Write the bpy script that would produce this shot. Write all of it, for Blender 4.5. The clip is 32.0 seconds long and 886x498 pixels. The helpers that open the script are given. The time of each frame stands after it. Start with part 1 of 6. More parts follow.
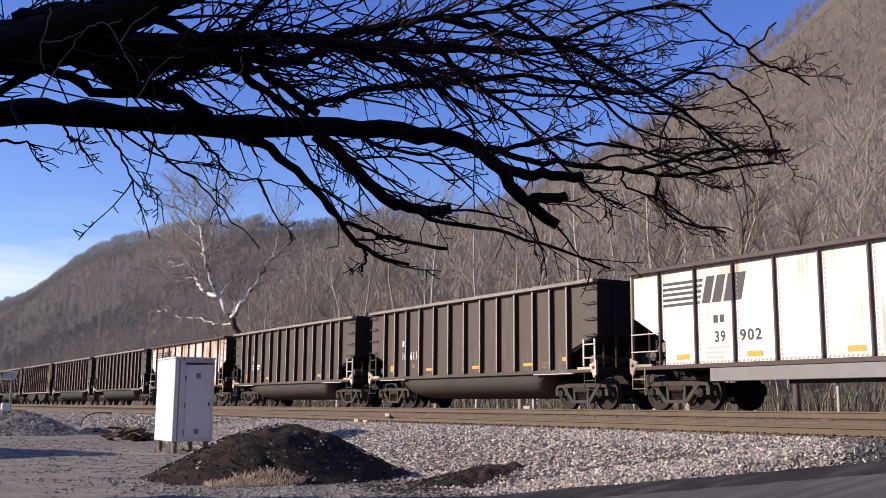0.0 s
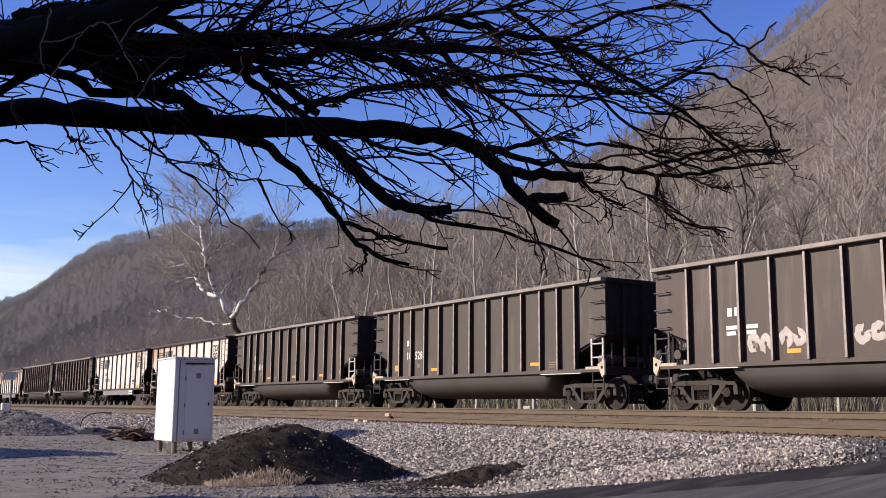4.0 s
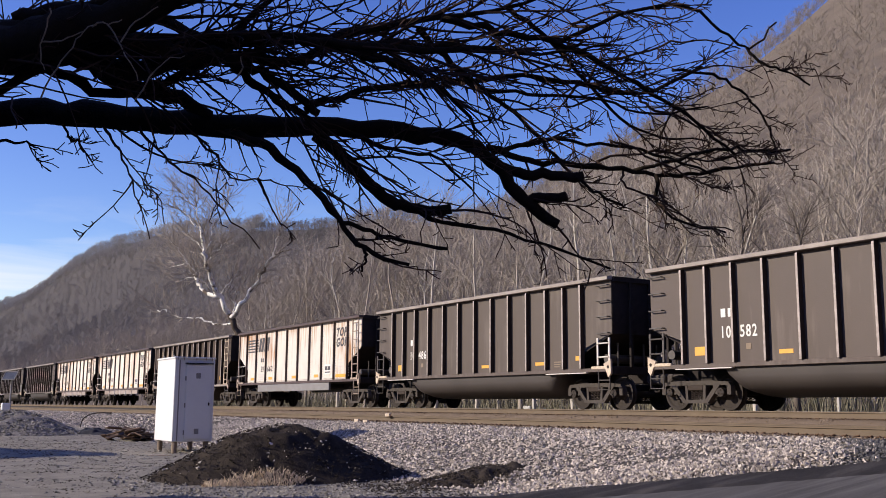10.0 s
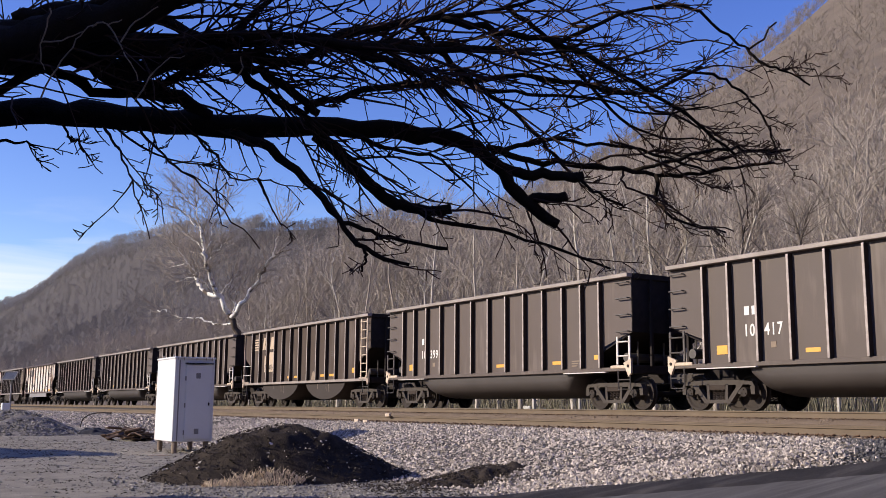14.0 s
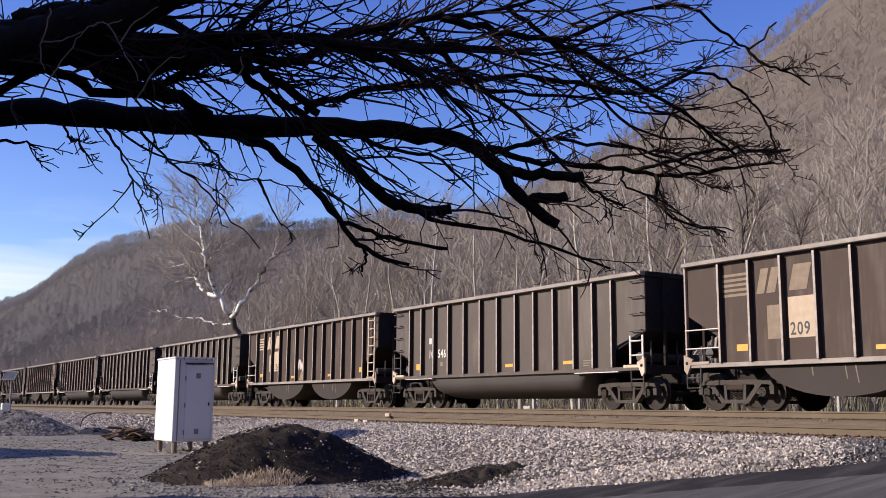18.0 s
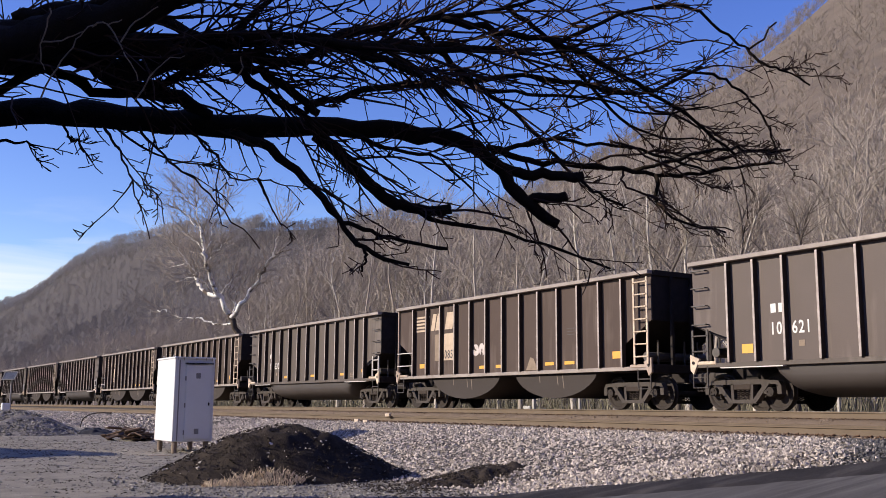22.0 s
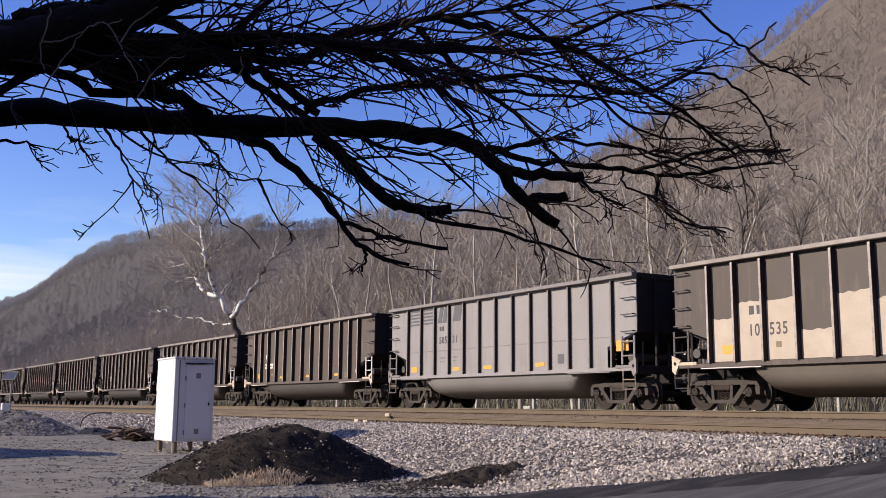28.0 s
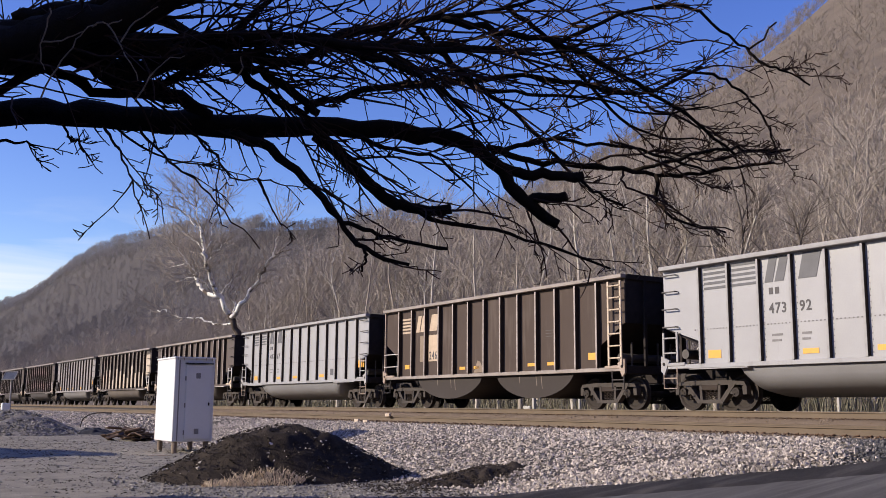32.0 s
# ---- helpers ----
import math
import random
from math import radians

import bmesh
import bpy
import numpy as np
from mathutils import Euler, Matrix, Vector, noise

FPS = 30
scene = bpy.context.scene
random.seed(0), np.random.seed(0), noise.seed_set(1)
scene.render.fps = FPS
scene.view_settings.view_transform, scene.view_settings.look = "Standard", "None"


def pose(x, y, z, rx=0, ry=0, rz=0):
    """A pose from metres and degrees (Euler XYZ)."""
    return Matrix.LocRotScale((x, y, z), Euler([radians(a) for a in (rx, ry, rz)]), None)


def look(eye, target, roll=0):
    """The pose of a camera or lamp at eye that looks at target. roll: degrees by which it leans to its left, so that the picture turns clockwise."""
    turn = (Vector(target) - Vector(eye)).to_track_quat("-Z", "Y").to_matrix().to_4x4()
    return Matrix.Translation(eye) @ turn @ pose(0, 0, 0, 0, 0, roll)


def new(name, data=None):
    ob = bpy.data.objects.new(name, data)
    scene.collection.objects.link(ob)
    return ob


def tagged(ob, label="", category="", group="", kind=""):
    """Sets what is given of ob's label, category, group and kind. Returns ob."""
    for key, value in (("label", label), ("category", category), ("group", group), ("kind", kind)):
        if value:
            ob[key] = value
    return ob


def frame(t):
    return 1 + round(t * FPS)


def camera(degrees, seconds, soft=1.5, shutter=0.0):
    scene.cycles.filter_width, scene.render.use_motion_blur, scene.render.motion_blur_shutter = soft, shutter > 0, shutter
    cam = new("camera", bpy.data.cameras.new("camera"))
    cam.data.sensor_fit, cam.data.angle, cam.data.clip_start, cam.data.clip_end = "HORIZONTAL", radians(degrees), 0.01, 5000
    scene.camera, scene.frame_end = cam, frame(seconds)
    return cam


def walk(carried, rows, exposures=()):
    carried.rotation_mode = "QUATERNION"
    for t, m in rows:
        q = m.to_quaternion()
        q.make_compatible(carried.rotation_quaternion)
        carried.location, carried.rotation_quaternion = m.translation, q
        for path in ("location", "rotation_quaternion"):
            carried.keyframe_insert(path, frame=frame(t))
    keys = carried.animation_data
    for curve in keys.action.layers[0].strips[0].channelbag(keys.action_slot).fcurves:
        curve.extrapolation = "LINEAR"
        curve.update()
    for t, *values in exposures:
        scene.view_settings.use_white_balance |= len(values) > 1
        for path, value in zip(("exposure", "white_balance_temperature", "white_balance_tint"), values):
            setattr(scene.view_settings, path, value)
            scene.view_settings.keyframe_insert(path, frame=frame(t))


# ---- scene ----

# x runs along the railway, y across it away from the viewer, z = 0 at the head of the far track's rails
cam = camera(47.45, 32.0, soft=0.85)
EYE = (0.0, 0.0, 0.03)
VIEW = look(EYE, (-42.41, 25.32, 7.79), 0.45)
# the exposure closes down a little while white cars pass
STOPS = [(0.0, 0.0), (1.0, -0.10), (2.0, -0.24), (3.0, -0.12), (4.5, -0.02), (6.0, -0.07), (7.0, -0.20), (8.0, -0.25), (9.0, -0.20), (10.0, -0.05), (13.0, 0.05), (24.0, 0.06), (28.0, 0.0), (30.0, 0.01), (31.0, -0.04), (32.0, 0.0)]
walk(cam, [(0.0, VIEW), (32.0, VIEW)], exposures=[(t, e + 0.18, 6500, 10) for t, e in STOPS])

# ---- light ----
SUN_UP, SUN_X = radians(24.0), 0.43          # elevation; eastward share of the light's way
world = bpy.data.worlds.new("sky")
scene.world = world
world.use_nodes = True
wn = world.node_tree
wn.nodes.clear()
sky = wn.nodes.new("ShaderNodeTexSky")
sky.sky_type, sky.sun_disc = "NISHITA", False
light_way = Vector((SUN_X, 1.0, -math.tan(SUN_UP) * math.hypot(SUN_X, 1.0))).normalized()
sky.sun_elevation, sky.sun_rotation = SUN_UP, math.atan2(-light_way.x, -light_way.y)
sky.air_density, sky.dust_density, sky.ozone_density, sky.altitude = 1.0, 0.3, 2.5, 200
back = wn.nodes.new("ShaderNodeBackground")
back.inputs["Strength"].default_value = 0.168
out = wn.nodes.new("ShaderNodeOutputWorld")
tone = wn.nodes.new("ShaderNodeHueSaturation")
tone.inputs["Hue"].default_value, tone.inputs["Saturation"].default_value = 0.530, 1.27
wn.links.new(sky.outputs["Color"], tone.inputs["Color"])
# thin wisps of cloud low over the horizon
where, spread, wisps = wn.nodes.new("ShaderNodeTexCoord"), wn.nodes.new("ShaderNodeMapping"), wn.nodes.new("ShaderNodeTexNoise")
spread.inputs["Scale"].default_value, spread.inputs["Location"].default_value = (2.2, 2.2, 15.0), (0.3, 0.9, 0.2)
wisps.inputs["Scale"].default_value, wisps.inputs["Detail"].default_value, wisps.inputs["Distortion"].default_value = 1.6, 7, 0.6
height, low, thick, cover, cloud = (wn.nodes.new("ShaderNodeSeparateXYZ"), wn.nodes.new("ShaderNodeMapRange"), wn.nodes.new("ShaderNodeMapRange"), wn.nodes.new("ShaderNodeMath"), wn.nodes.new("ShaderNodeMix"))
low.inputs["From Min"].default_value, low.inputs["From Max"].default_value, low.inputs["To Min"].default_value, low.inputs["To Max"].default_value = 0.09, 0.20, 0.9, 0.0
thick.inputs["From Min"].default_value, thick.inputs["From Max"].default_value = 0.46, 0.66
cover.operation, cloud.data_type = "MULTIPLY", "RGBA"
cloud.inputs[7].default_value = (5.2, 5.3, 5.5, 1)
wn.links.new(where.outputs["Generated"], spread.inputs["Vector"])
wn.links.new(where.outputs["Generated"], height.inputs[0])
wn.links.new(spread.outputs["Vector"], wisps.inputs["Vector"])
wn.links.new(height.outputs["Z"], low.inputs["Value"])
wn.links.new(wisps.outputs["Fac"], thick.inputs["Value"])
wn.links.new(low.outputs["Result"], cover.inputs[0])
wn.links.new(thick.outputs["Result"], cover.inputs[1])
wn.links.new(cover.outputs[0], cloud.inputs[0])
wn.links.new(tone.outputs["Color"], cloud.inputs[6])
wn.links.new(cloud.outputs[2], back.inputs["Color"])
wn.links.new(back.outputs["Background"], out.inputs["Surface"])
sun = new("sun", bpy.data.lights.new("sun", "SUN"))
sun.data.energy, sun.data.angle, sun.data.color = 5.45, radians(0.5), (1.0, 0.885, 0.74)
sun.rotation_euler = light_way.to_track_quat("-Z", "Y").to_euler()


# ---- materials ----
def material(name, color, rough=0.8, metal=0.0, color2=None, scale=8.0, fine=60.0, bump=0.2, mix=0.5, vary=0.0, island=False):
    """Paint, stone or metal: two noises blend two colours, the finer one also gives relief."""
    m = bpy.data.materials.new(name)
    m.use_nodes = True
    nt = m.node_tree
    b = nt.nodes["Principled BSDF"]
    b.inputs["Roughness"].default_value, b.inputs["Metallic"].default_value = rough, metal
    if rough >= 0.7:
        b.inputs["Specular IOR Level"].default_value = 0.12
    geo = nt.nodes.new("ShaderNodeTexCoord")
    n1, n2 = nt.nodes.new("ShaderNodeTexNoise"), nt.nodes.new("ShaderNodeTexNoise")
    n1.inputs["Scale"].default_value, n2.inputs["Scale"].default_value = scale, fine
    n1.inputs["Detail"].default_value, n2.inputs["Detail"].default_value = 5, 4
    for n in (n1, n2):
        nt.links.new(geo.outputs["Object"], n.inputs["Vector"])
    ramp = nt.nodes.new("ShaderNodeMapRange")
    ramp.inputs["From Min"].default_value, ramp.inputs["From Max"].default_value = 0.5 - 0.25 * mix - 0.05, 0.5 + 0.35
    add = nt.nodes.new("ShaderNodeMath")
    add.operation = "MULTIPLY_ADD"
    add.inputs[1].default_value = 0.35
    nt.links.new(n2.outputs["Fac"], add.inputs[0])
    half = nt.nodes.new("ShaderNodeMath")
    half.operation = "MULTIPLY"
    half.inputs[1].default_value = 0.65
    nt.links.new(n1.outputs["Fac"], half.inputs[0])
    nt.links.new(half.outputs[0], add.inputs[2])
    nt.links.new(add.outputs[0], ramp.inputs["Value"])
    mixer = nt.nodes.new("ShaderNodeMix")
    mixer.data_type = "RGBA"
    mixer.inputs[6].default_value = (*color, 1)
    mixer.inputs[7].default_value = (*(color2 or [c * 0.7 for c in color]), 1)
    nt.links.new(ramp.outputs["Result"], mixer.inputs[0])
    col = mixer.outputs[2]
    if vary:
        hsv = nt.nodes.new("ShaderNodeHueSaturation")
        src = nt.nodes.new("ShaderNodeNewGeometry" if island else "ShaderNodeObjectInfo")
        rng = nt.nodes.new("ShaderNodeMapRange")
        rng.inputs["To Min"].default_value, rng.inputs["To Max"].default_value = 1 - vary, 1 + vary
        nt.links.new(src.outputs["Random Per Island" if island else "Random"], rng.inputs["Value"])
        nt.links.new(rng.outputs["Result"], hsv.inputs["Value"])
        nt.links.new(col, hsv.inputs["Color"])
        col = hsv.outputs["Color"]
    nt.links.new(col, b.inputs["Base Color"])
    if bump:
        bp = nt.nodes.new("ShaderNodeBump")
        bp.inputs["Strength"].default_value, bp.inputs["Distance"].default_value = bump, 0.02
        nt.links.new(n2.outputs["Fac"], bp.inputs["Height"])
        nt.links.new(bp.outputs["Normal"], b.inputs["Normal"])
    return m


def streaked(name, paint, stain, amount, rough=0.6, size=1.0, hang=0.0):
    """Painted sheet metal with rust running down from the top and dirt along the bottom, different on every car."""
    m = material(name, paint, rough, 0.0, [c * 0.8 for c in paint], 1.2, 30.0, 0.08, 0.4)
    nt = m.node_tree
    b = nt.nodes["Principled BSDF"]
    old = b.inputs["Base Color"].links[0].from_socket
    co, info = nt.nodes.new("ShaderNodeTexCoord"), nt.nodes.new("ShaderNodeObjectInfo")
    off = nt.nodes.new("ShaderNodeVectorMath")
    off.operation = "MULTIPLY_ADD"
    off.inputs[1].default_value = (1, 1, 1)
    com = nt.nodes.new("ShaderNodeCombineXYZ")
    mul = nt.nodes.new("ShaderNodeMath")
    mul.operation = "MULTIPLY"
    mul.inputs[1].default_value = 90.0
    nt.links.new(info.outputs["Random"], mul.inputs[0])
    nt.links.new(mul.outputs[0], com.inputs["X"])
    nt.links.new(co.outputs["Object"], off.inputs[0])
    nt.links.new(com.outputs["Vector"], off.inputs[2])
    scl = nt.nodes.new("ShaderNodeMapping")
    scl.inputs["Scale"].default_value = (5.0 / size, 0.2, 0.55)
    nt.links.new(off.outputs["Vector"], scl.inputs["Vector"])
    n = nt.nodes.new("ShaderNodeTexNoise")
    n.inputs["Scale"].default_value, n.inputs["Detail"].default_value = 1.0, 6
    nt.links.new(scl.outputs["Vector"], n.inputs["Vector"])
    big = nt.nodes.new("ShaderNodeTexNoise")
    big.inputs["Scale"].default_value, big.inputs["Detail"].default_value = 0.45, 3
    nt.links.new(off.outputs["Vector"], big.inputs["Vector"])
    s = nt.nodes.new("ShaderNodeMath")
    s.operation = "ADD"
    nt.links.new(n.outputs["Fac"], s.inputs[0])
    nt.links.new(big.outputs["Fac"], s.inputs[1])
    if hang:
        sep, grad = nt.nodes.new("ShaderNodeSeparateXYZ"), nt.nodes.new("ShaderNodeMath")
        nt.links.new(co.outputs["Object"], sep.inputs[0])
        grad.operation, grad.inputs[1].default_value, grad.inputs[2].default_value = "MULTIPLY_ADD", hang, -2.75 * hang
        nt.links.new(sep.outputs["Z"], grad.inputs[0])
        s2 = nt.nodes.new("ShaderNodeMath")
        s2.operation = "ADD"
        nt.links.new(s.outputs[0], s2.inputs[0])
        nt.links.new(grad.outputs[0], s2.inputs[1])
        s = s2
    r = nt.nodes.new("ShaderNodeMapRange")
    r.inputs["From Min"].default_value, r.inputs["From Max"].default_value = 1.18 - 0.3 * amount, 1.42 - 0.2 * amount
    nt.links.new(s.outputs[0], r.inputs["Value"])
    mx = nt.nodes.new("ShaderNodeMix")
    mx.data_type = "RGBA"
    mx.inputs[7].default_value = (*stain, 1)
    nt.links.new(r.outputs["Result"], mx.inputs[0])
    nt.links.new(old, mx.inputs[6])
    hsv, hue, val = nt.nodes.new("ShaderNodeHueSaturation"), nt.nodes.new("ShaderNodeMapRange"), nt.nodes.new("ShaderNodeMapRange")
    hue.inputs["To Min"].default_value, hue.inputs["To Max"].default_value = 0.488, 0.506
    val.inputs["To Min"].default_value, val.inputs["To Max"].default_value = 1.05, 0.90
    for node in (hue, val):
        nt.links.new(info.outputs["Random"], node.inputs["Value"])
    nt.links.new(hue.outputs["Result"], hsv.inputs["Hue"])
    nt.links.new(val.outputs["Result"], hsv.inputs["Value"])
    nt.links.new(mx.outputs[2], hsv.inputs["Color"])
    nt.links.new(hsv.outputs["Color"], b.inputs["Base Color"])
    return m


M_white = streaked("white_paint", (0.76, 0.705, 0.63), (0.42, 0.24, 0.12), 0.61, 0.55, 0.7, 0.05)
M_old_white = streaked("old_white_paint", (0.77, 0.695, 0.595), (0.42, 0.22, 0.10), 0.58, 0.55, 0.7, 0.06)
M_rusty_white = streaked("rusty_white_paint", (0.70, 0.64, 0.57), (0.34, 0.15, 0.055), 0.82, 0.6, 0.55, 0.13)
M_brown = streaked("brown_car_paint", (0.081, 0.060, 0.048), (0.120, 0.094, 0.077), 0.4, 0.65)
M_brown_old = streaked("older_brown_paint", (0.081, 0.060, 0.050), (0.118, 0.093, 0.079), 0.5, 0.7)
M_silver = streaked("grey_aluminium", (0.325, 0.318, 0.322), (0.215, 0.205, 0.20), 0.3, 0.5)
M_chord = material("weathered_chord", (0.34, 0.29, 0.255), 0.6, 0.1, (0.12, 0.095, 0.082), 2.2, 25, 0.2, 0.7)
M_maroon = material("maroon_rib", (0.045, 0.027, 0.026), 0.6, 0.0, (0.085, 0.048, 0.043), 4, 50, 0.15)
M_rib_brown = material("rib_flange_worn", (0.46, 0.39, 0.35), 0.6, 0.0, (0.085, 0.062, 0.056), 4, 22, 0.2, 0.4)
# rib sides near-black on every paint: the shade of these faces in the colour
M_rib_side = material("rib_side_shade", (0.036, 0.027, 0.023), 0.75, 0.0, (0.06, 0.046, 0.038), 4, 50, 0.2)
M_rib_silver = material("rib_grey", (0.36, 0.35, 0.345), 0.75, 0.0, (0.24, 0.225, 0.22), 6, 50, 0.1)
M_sill_grey = material("grey_side_sill", (0.225, 0.215, 0.215), 0.6, 0.1, (0.165, 0.15, 0.143), 3, 40, 0.1)
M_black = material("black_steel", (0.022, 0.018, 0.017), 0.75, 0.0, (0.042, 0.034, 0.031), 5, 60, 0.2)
M_belly = material("belly_brown", (0.066, 0.055, 0.050), 0.6, 0.0, (0.044, 0.036, 0.033), 1.2, 40, 0.1)
M_belly_old = material("belly_scuffed", (0.058, 0.049, 0.045), 0.9, 0.0, (0.05, 0.042, 0.037), 1.0, 30, 0.1)
M_belly_tan = material("belly_worn_tan", (0.155, 0.130, 0.108), 0.75, 0.0, (0.075, 0.064, 0.056), 0.5, 30, 0.1)
M_belly_silver = material("belly_grey", (0.205, 0.198, 0.195), 0.5, 0.1, (0.15, 0.142, 0.138), 1.0, 30, 0.1)
M_truck = material("dusty_cast_steel", (0.082, 0.070, 0.062), 0.85, 0.0, (0.045, 0.038, 0.034), 5, 50, 0.3)
M_wheel = material("worn_wheel_steel", (0.050, 0.041, 0.036), 0.7, 0.2, (0.030, 0.025, 0.022), 4, 50, 0.2)
M_grab = material("painted_grab_iron", (0.62, 0.58, 0.54), 0.5, 0.0, (0.45, 0.40, 0.36), 10, 60, 0.1)
M_grab_dark = material("dark_grab_iron", (0.05, 0.042, 0.038), 0.6, 0.0, (0.09, 0.075, 0.065), 10, 60, 0.1)
M_ladder = material("ladder_rusty_white", (0.40, 0.32, 0.255), 0.6, 0.0, (0.15, 0.085, 0.055), 2.5, 60, 0.1)
M_endwhite = material("white_end_sill", (0.64, 0.53, 0.40), 0.6, 0.0, (0.27, 0.18, 0.12), 6, 40, 0.15)
M_yellow = material("yellow_reflector", (0.74, 0.37, 0.04), 0.5, 0.0, (0.58, 0.28, 0.06), 8, 60, 0.05)
M_ink = material("dark_lettering", (0.045, 0.04, 0.045), 0.6, 0.0, (0.07, 0.06, 0.06), 6, 60, 0.0)
M_pale = material("white_lettering", (0.72, 0.69, 0.65), 0.6, 0.0, (0.55, 0.52, 0.48), 8, 60, 0.0)
M_ghost = material("faded_tan_lettering", (0.27, 0.21, 0.155), 0.7, 0.0, (0.16, 0.12, 0.09), 6, 60, 0.0)
M_print = material("weathered_print", (0.47, 0.44, 0.43), 0.6, 0.0, (0.60, 0.56, 0.52), 8, 60, 0.0)
M_spray = material("pale_spray_paint", (0.60, 0.53, 0.49), 0.7, 0.0, (0.27, 0.23, 0.21), 4, 40, 0.0)
M_patch = material("tan_repaint_patch", (0.52, 0.41, 0.30), 0.7, 0.0, (0.36, 0.27, 0.20), 5, 40, 0.0)
M_rail = material("rusty_rail", (0.165, 0.126, 0.090), 0.85, 0.0, (0.105, 0.082, 0.062), 2, 50, 0.2)
M_railtop = material("polished_rail_head", (0.35, 0.32, 0.30), 0.35, 0.8, (0.28, 0.25, 0.23), 2, 50, 0.0)
M_railhead_rusty = material("rusted_rail_head", (0.060, 0.045, 0.034), 0.8, 0.0, (0.095, 0.072, 0.054), 2, 50, 0.2)
M_foot_rust_shade = material("rusty_rail_foot_scale", (0.055, 0.033, 0.022), 0.95, 0.0, (0.125, 0.078, 0.050), 9, 60, 0.3, 0.5, 0.5, True)
M_stone_shaded = material("shaded_ballast_stone", (0.125, 0.12, 0.12), 0.9, 0.0, (0.06, 0.058, 0.06), 9, 60, 0.3, 0.5, 0.4, True)
M_fines = material("rusty_fines", (0.205, 0.155, 0.112), 0.95, 0.0, (0.13, 0.098, 0.072), 3, 60, 0.8)
M_tie = material("weathered_tie", (0.13, 0.10, 0.08), 0.9, 0.0, (0.08, 0.065, 0.055), 4, 40, 0.4, 0.5, 0.25)
M_stone = material("ballast_stone", (0.50, 0.438, 0.382), 0.9, 0.0, (0.205, 0.178, 0.155), 9, 60, 0.5, 0.5, 0.6, True)
M_box = material("white_cabinet_paint", (0.66, 0.66, 0.66), 0.6, 0.0, (0.58, 0.57, 0.56), 1.5, 30, 0.03)
M_rust = material("rust_stain", (0.22, 0.13, 0.085), 0.85, 0.0, (0.34, 0.25, 0.19), 20, 60, 0.1)
M_dark_gap = material("dark_seam", (0.03, 0.03, 0.035), 0.8)
M_asphalt = material("old_asphalt", (0.098, 0.091, 0.088), 0.9, 0.0, (0.052, 0.049, 0.048), 0.7, 70, 0.6)
M_tar = material("fresh_tar", (0.024, 0.022, 0.022), 0.85, 0.0, (0.046, 0.041, 0.040), 1.5, 80, 0.6)
M_coal = material("black_grindings", (0.024, 0.019, 0.0155), 0.95, 0.0, (0.072, 0.056, 0.043), 5, 45, 1.0)
M_clod = material("grindings_crumb", (0.034, 0.027, 0.022), 0.9, 0.0, (0.055, 0.044, 0.035), 9, 60, 0.3, 0.5, 0.45, True)
M_shoot = material("reddish_shoot", (0.072, 0.044, 0.034), 0.85, 0.0, (0.036, 0.024, 0.019), 20, 90, 0.3)
M_sunlit_twig = material("sunlit_twig_bark", (0.34, 0.28, 0.21), 0.9, 0.0, (0.20, 0.16, 0.12), 20, 90, 0.3)
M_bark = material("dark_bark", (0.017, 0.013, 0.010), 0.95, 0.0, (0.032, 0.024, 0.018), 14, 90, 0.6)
M_wood = material("grey_woods", (0.285, 0.240, 0.200), 0.95, 0.0, (0.15, 0.126, 0.106), 0.09, 2.5, 0.0, 0.5, 0.10, True)
M_foot_wood = material("foot_woods", (0.385, 0.332, 0.287), 0.95, 0.0, (0.172, 0.148, 0.129), 0.2, 3.0, 0.0, 0.5, 0.2, True)
# greyer wood for the further slope, distance haze in its colour
M_ridge_haze_wood = material("ridge_woods_hazed", (0.265, 0.233, 0.217), 0.95, 0.0, (0.125, 0.109, 0.103), 0.05, 1.0, 0.0, 0.5, 0.06, True)
# brighter copy for the crest row, light added to trees that render dim
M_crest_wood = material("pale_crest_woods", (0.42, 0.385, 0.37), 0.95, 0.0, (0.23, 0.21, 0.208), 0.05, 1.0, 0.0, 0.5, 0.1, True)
M_pale_bark = material("pale_bark", (0.86, 0.82, 0.76), 0.8, 0.0, (0.12, 0.095, 0.078), 1.1, 4, 0.3, 0.9)
for node in M_pale_bark.node_tree.nodes:         # flaking bark: hard-edged patches
    if node.type == "MAP_RANGE":
        node.inputs["From Min"].default_value, node.inputs["From Max"].default_value = 0.51, 0.57
M_stone_brown = material("stained_ballast_stone", (0.22, 0.165, 0.12), 0.9, 0.0, (0.12, 0.09, 0.066), 9, 60, 0.3, 0.5, 0.35, True)
M_stone_grey = material("grey_rubble_stone", (0.285, 0.262, 0.232), 0.9, 0.0, (0.15, 0.138, 0.123), 9, 60, 0.3, 0.5, 0.5, True)
M_rubble = material("grey_rubble", (0.20, 0.18, 0.165), 0.95, 0.0, (0.12, 0.108, 0.098), 4, 40, 0.6)
M_rubble_shade = material("rubble_shade", (0.03, 0.03, 0.034), 0.8, 0.0, (0.05, 0.048, 0.05), 5, 40, 0.3)
M_board = material("broken_brown_board", (0.15, 0.10, 0.07), 0.9, 0.0, (0.09, 0.065, 0.05), 6, 50, 0.4, 0.5, 0.35)
M_solar = material("solar_glass", (0.10, 0.105, 0.12), 0.25, 0.0, (0.04, 0.045, 0.06), 8, 60, 0.0)
M_straw = material("dry_straw", (0.68, 0.56, 0.42), 0.9, 0.0, (0.40, 0.315, 0.22), 6, 60, 0.0, 0.5, 0.3, True)
M_brush = material("dry_brush", (0.21, 0.19, 0.135), 0.9, 0.0, (0.115, 0.108, 0.07), 0.8, 20, 0.0, 0.5, 0.5, True)
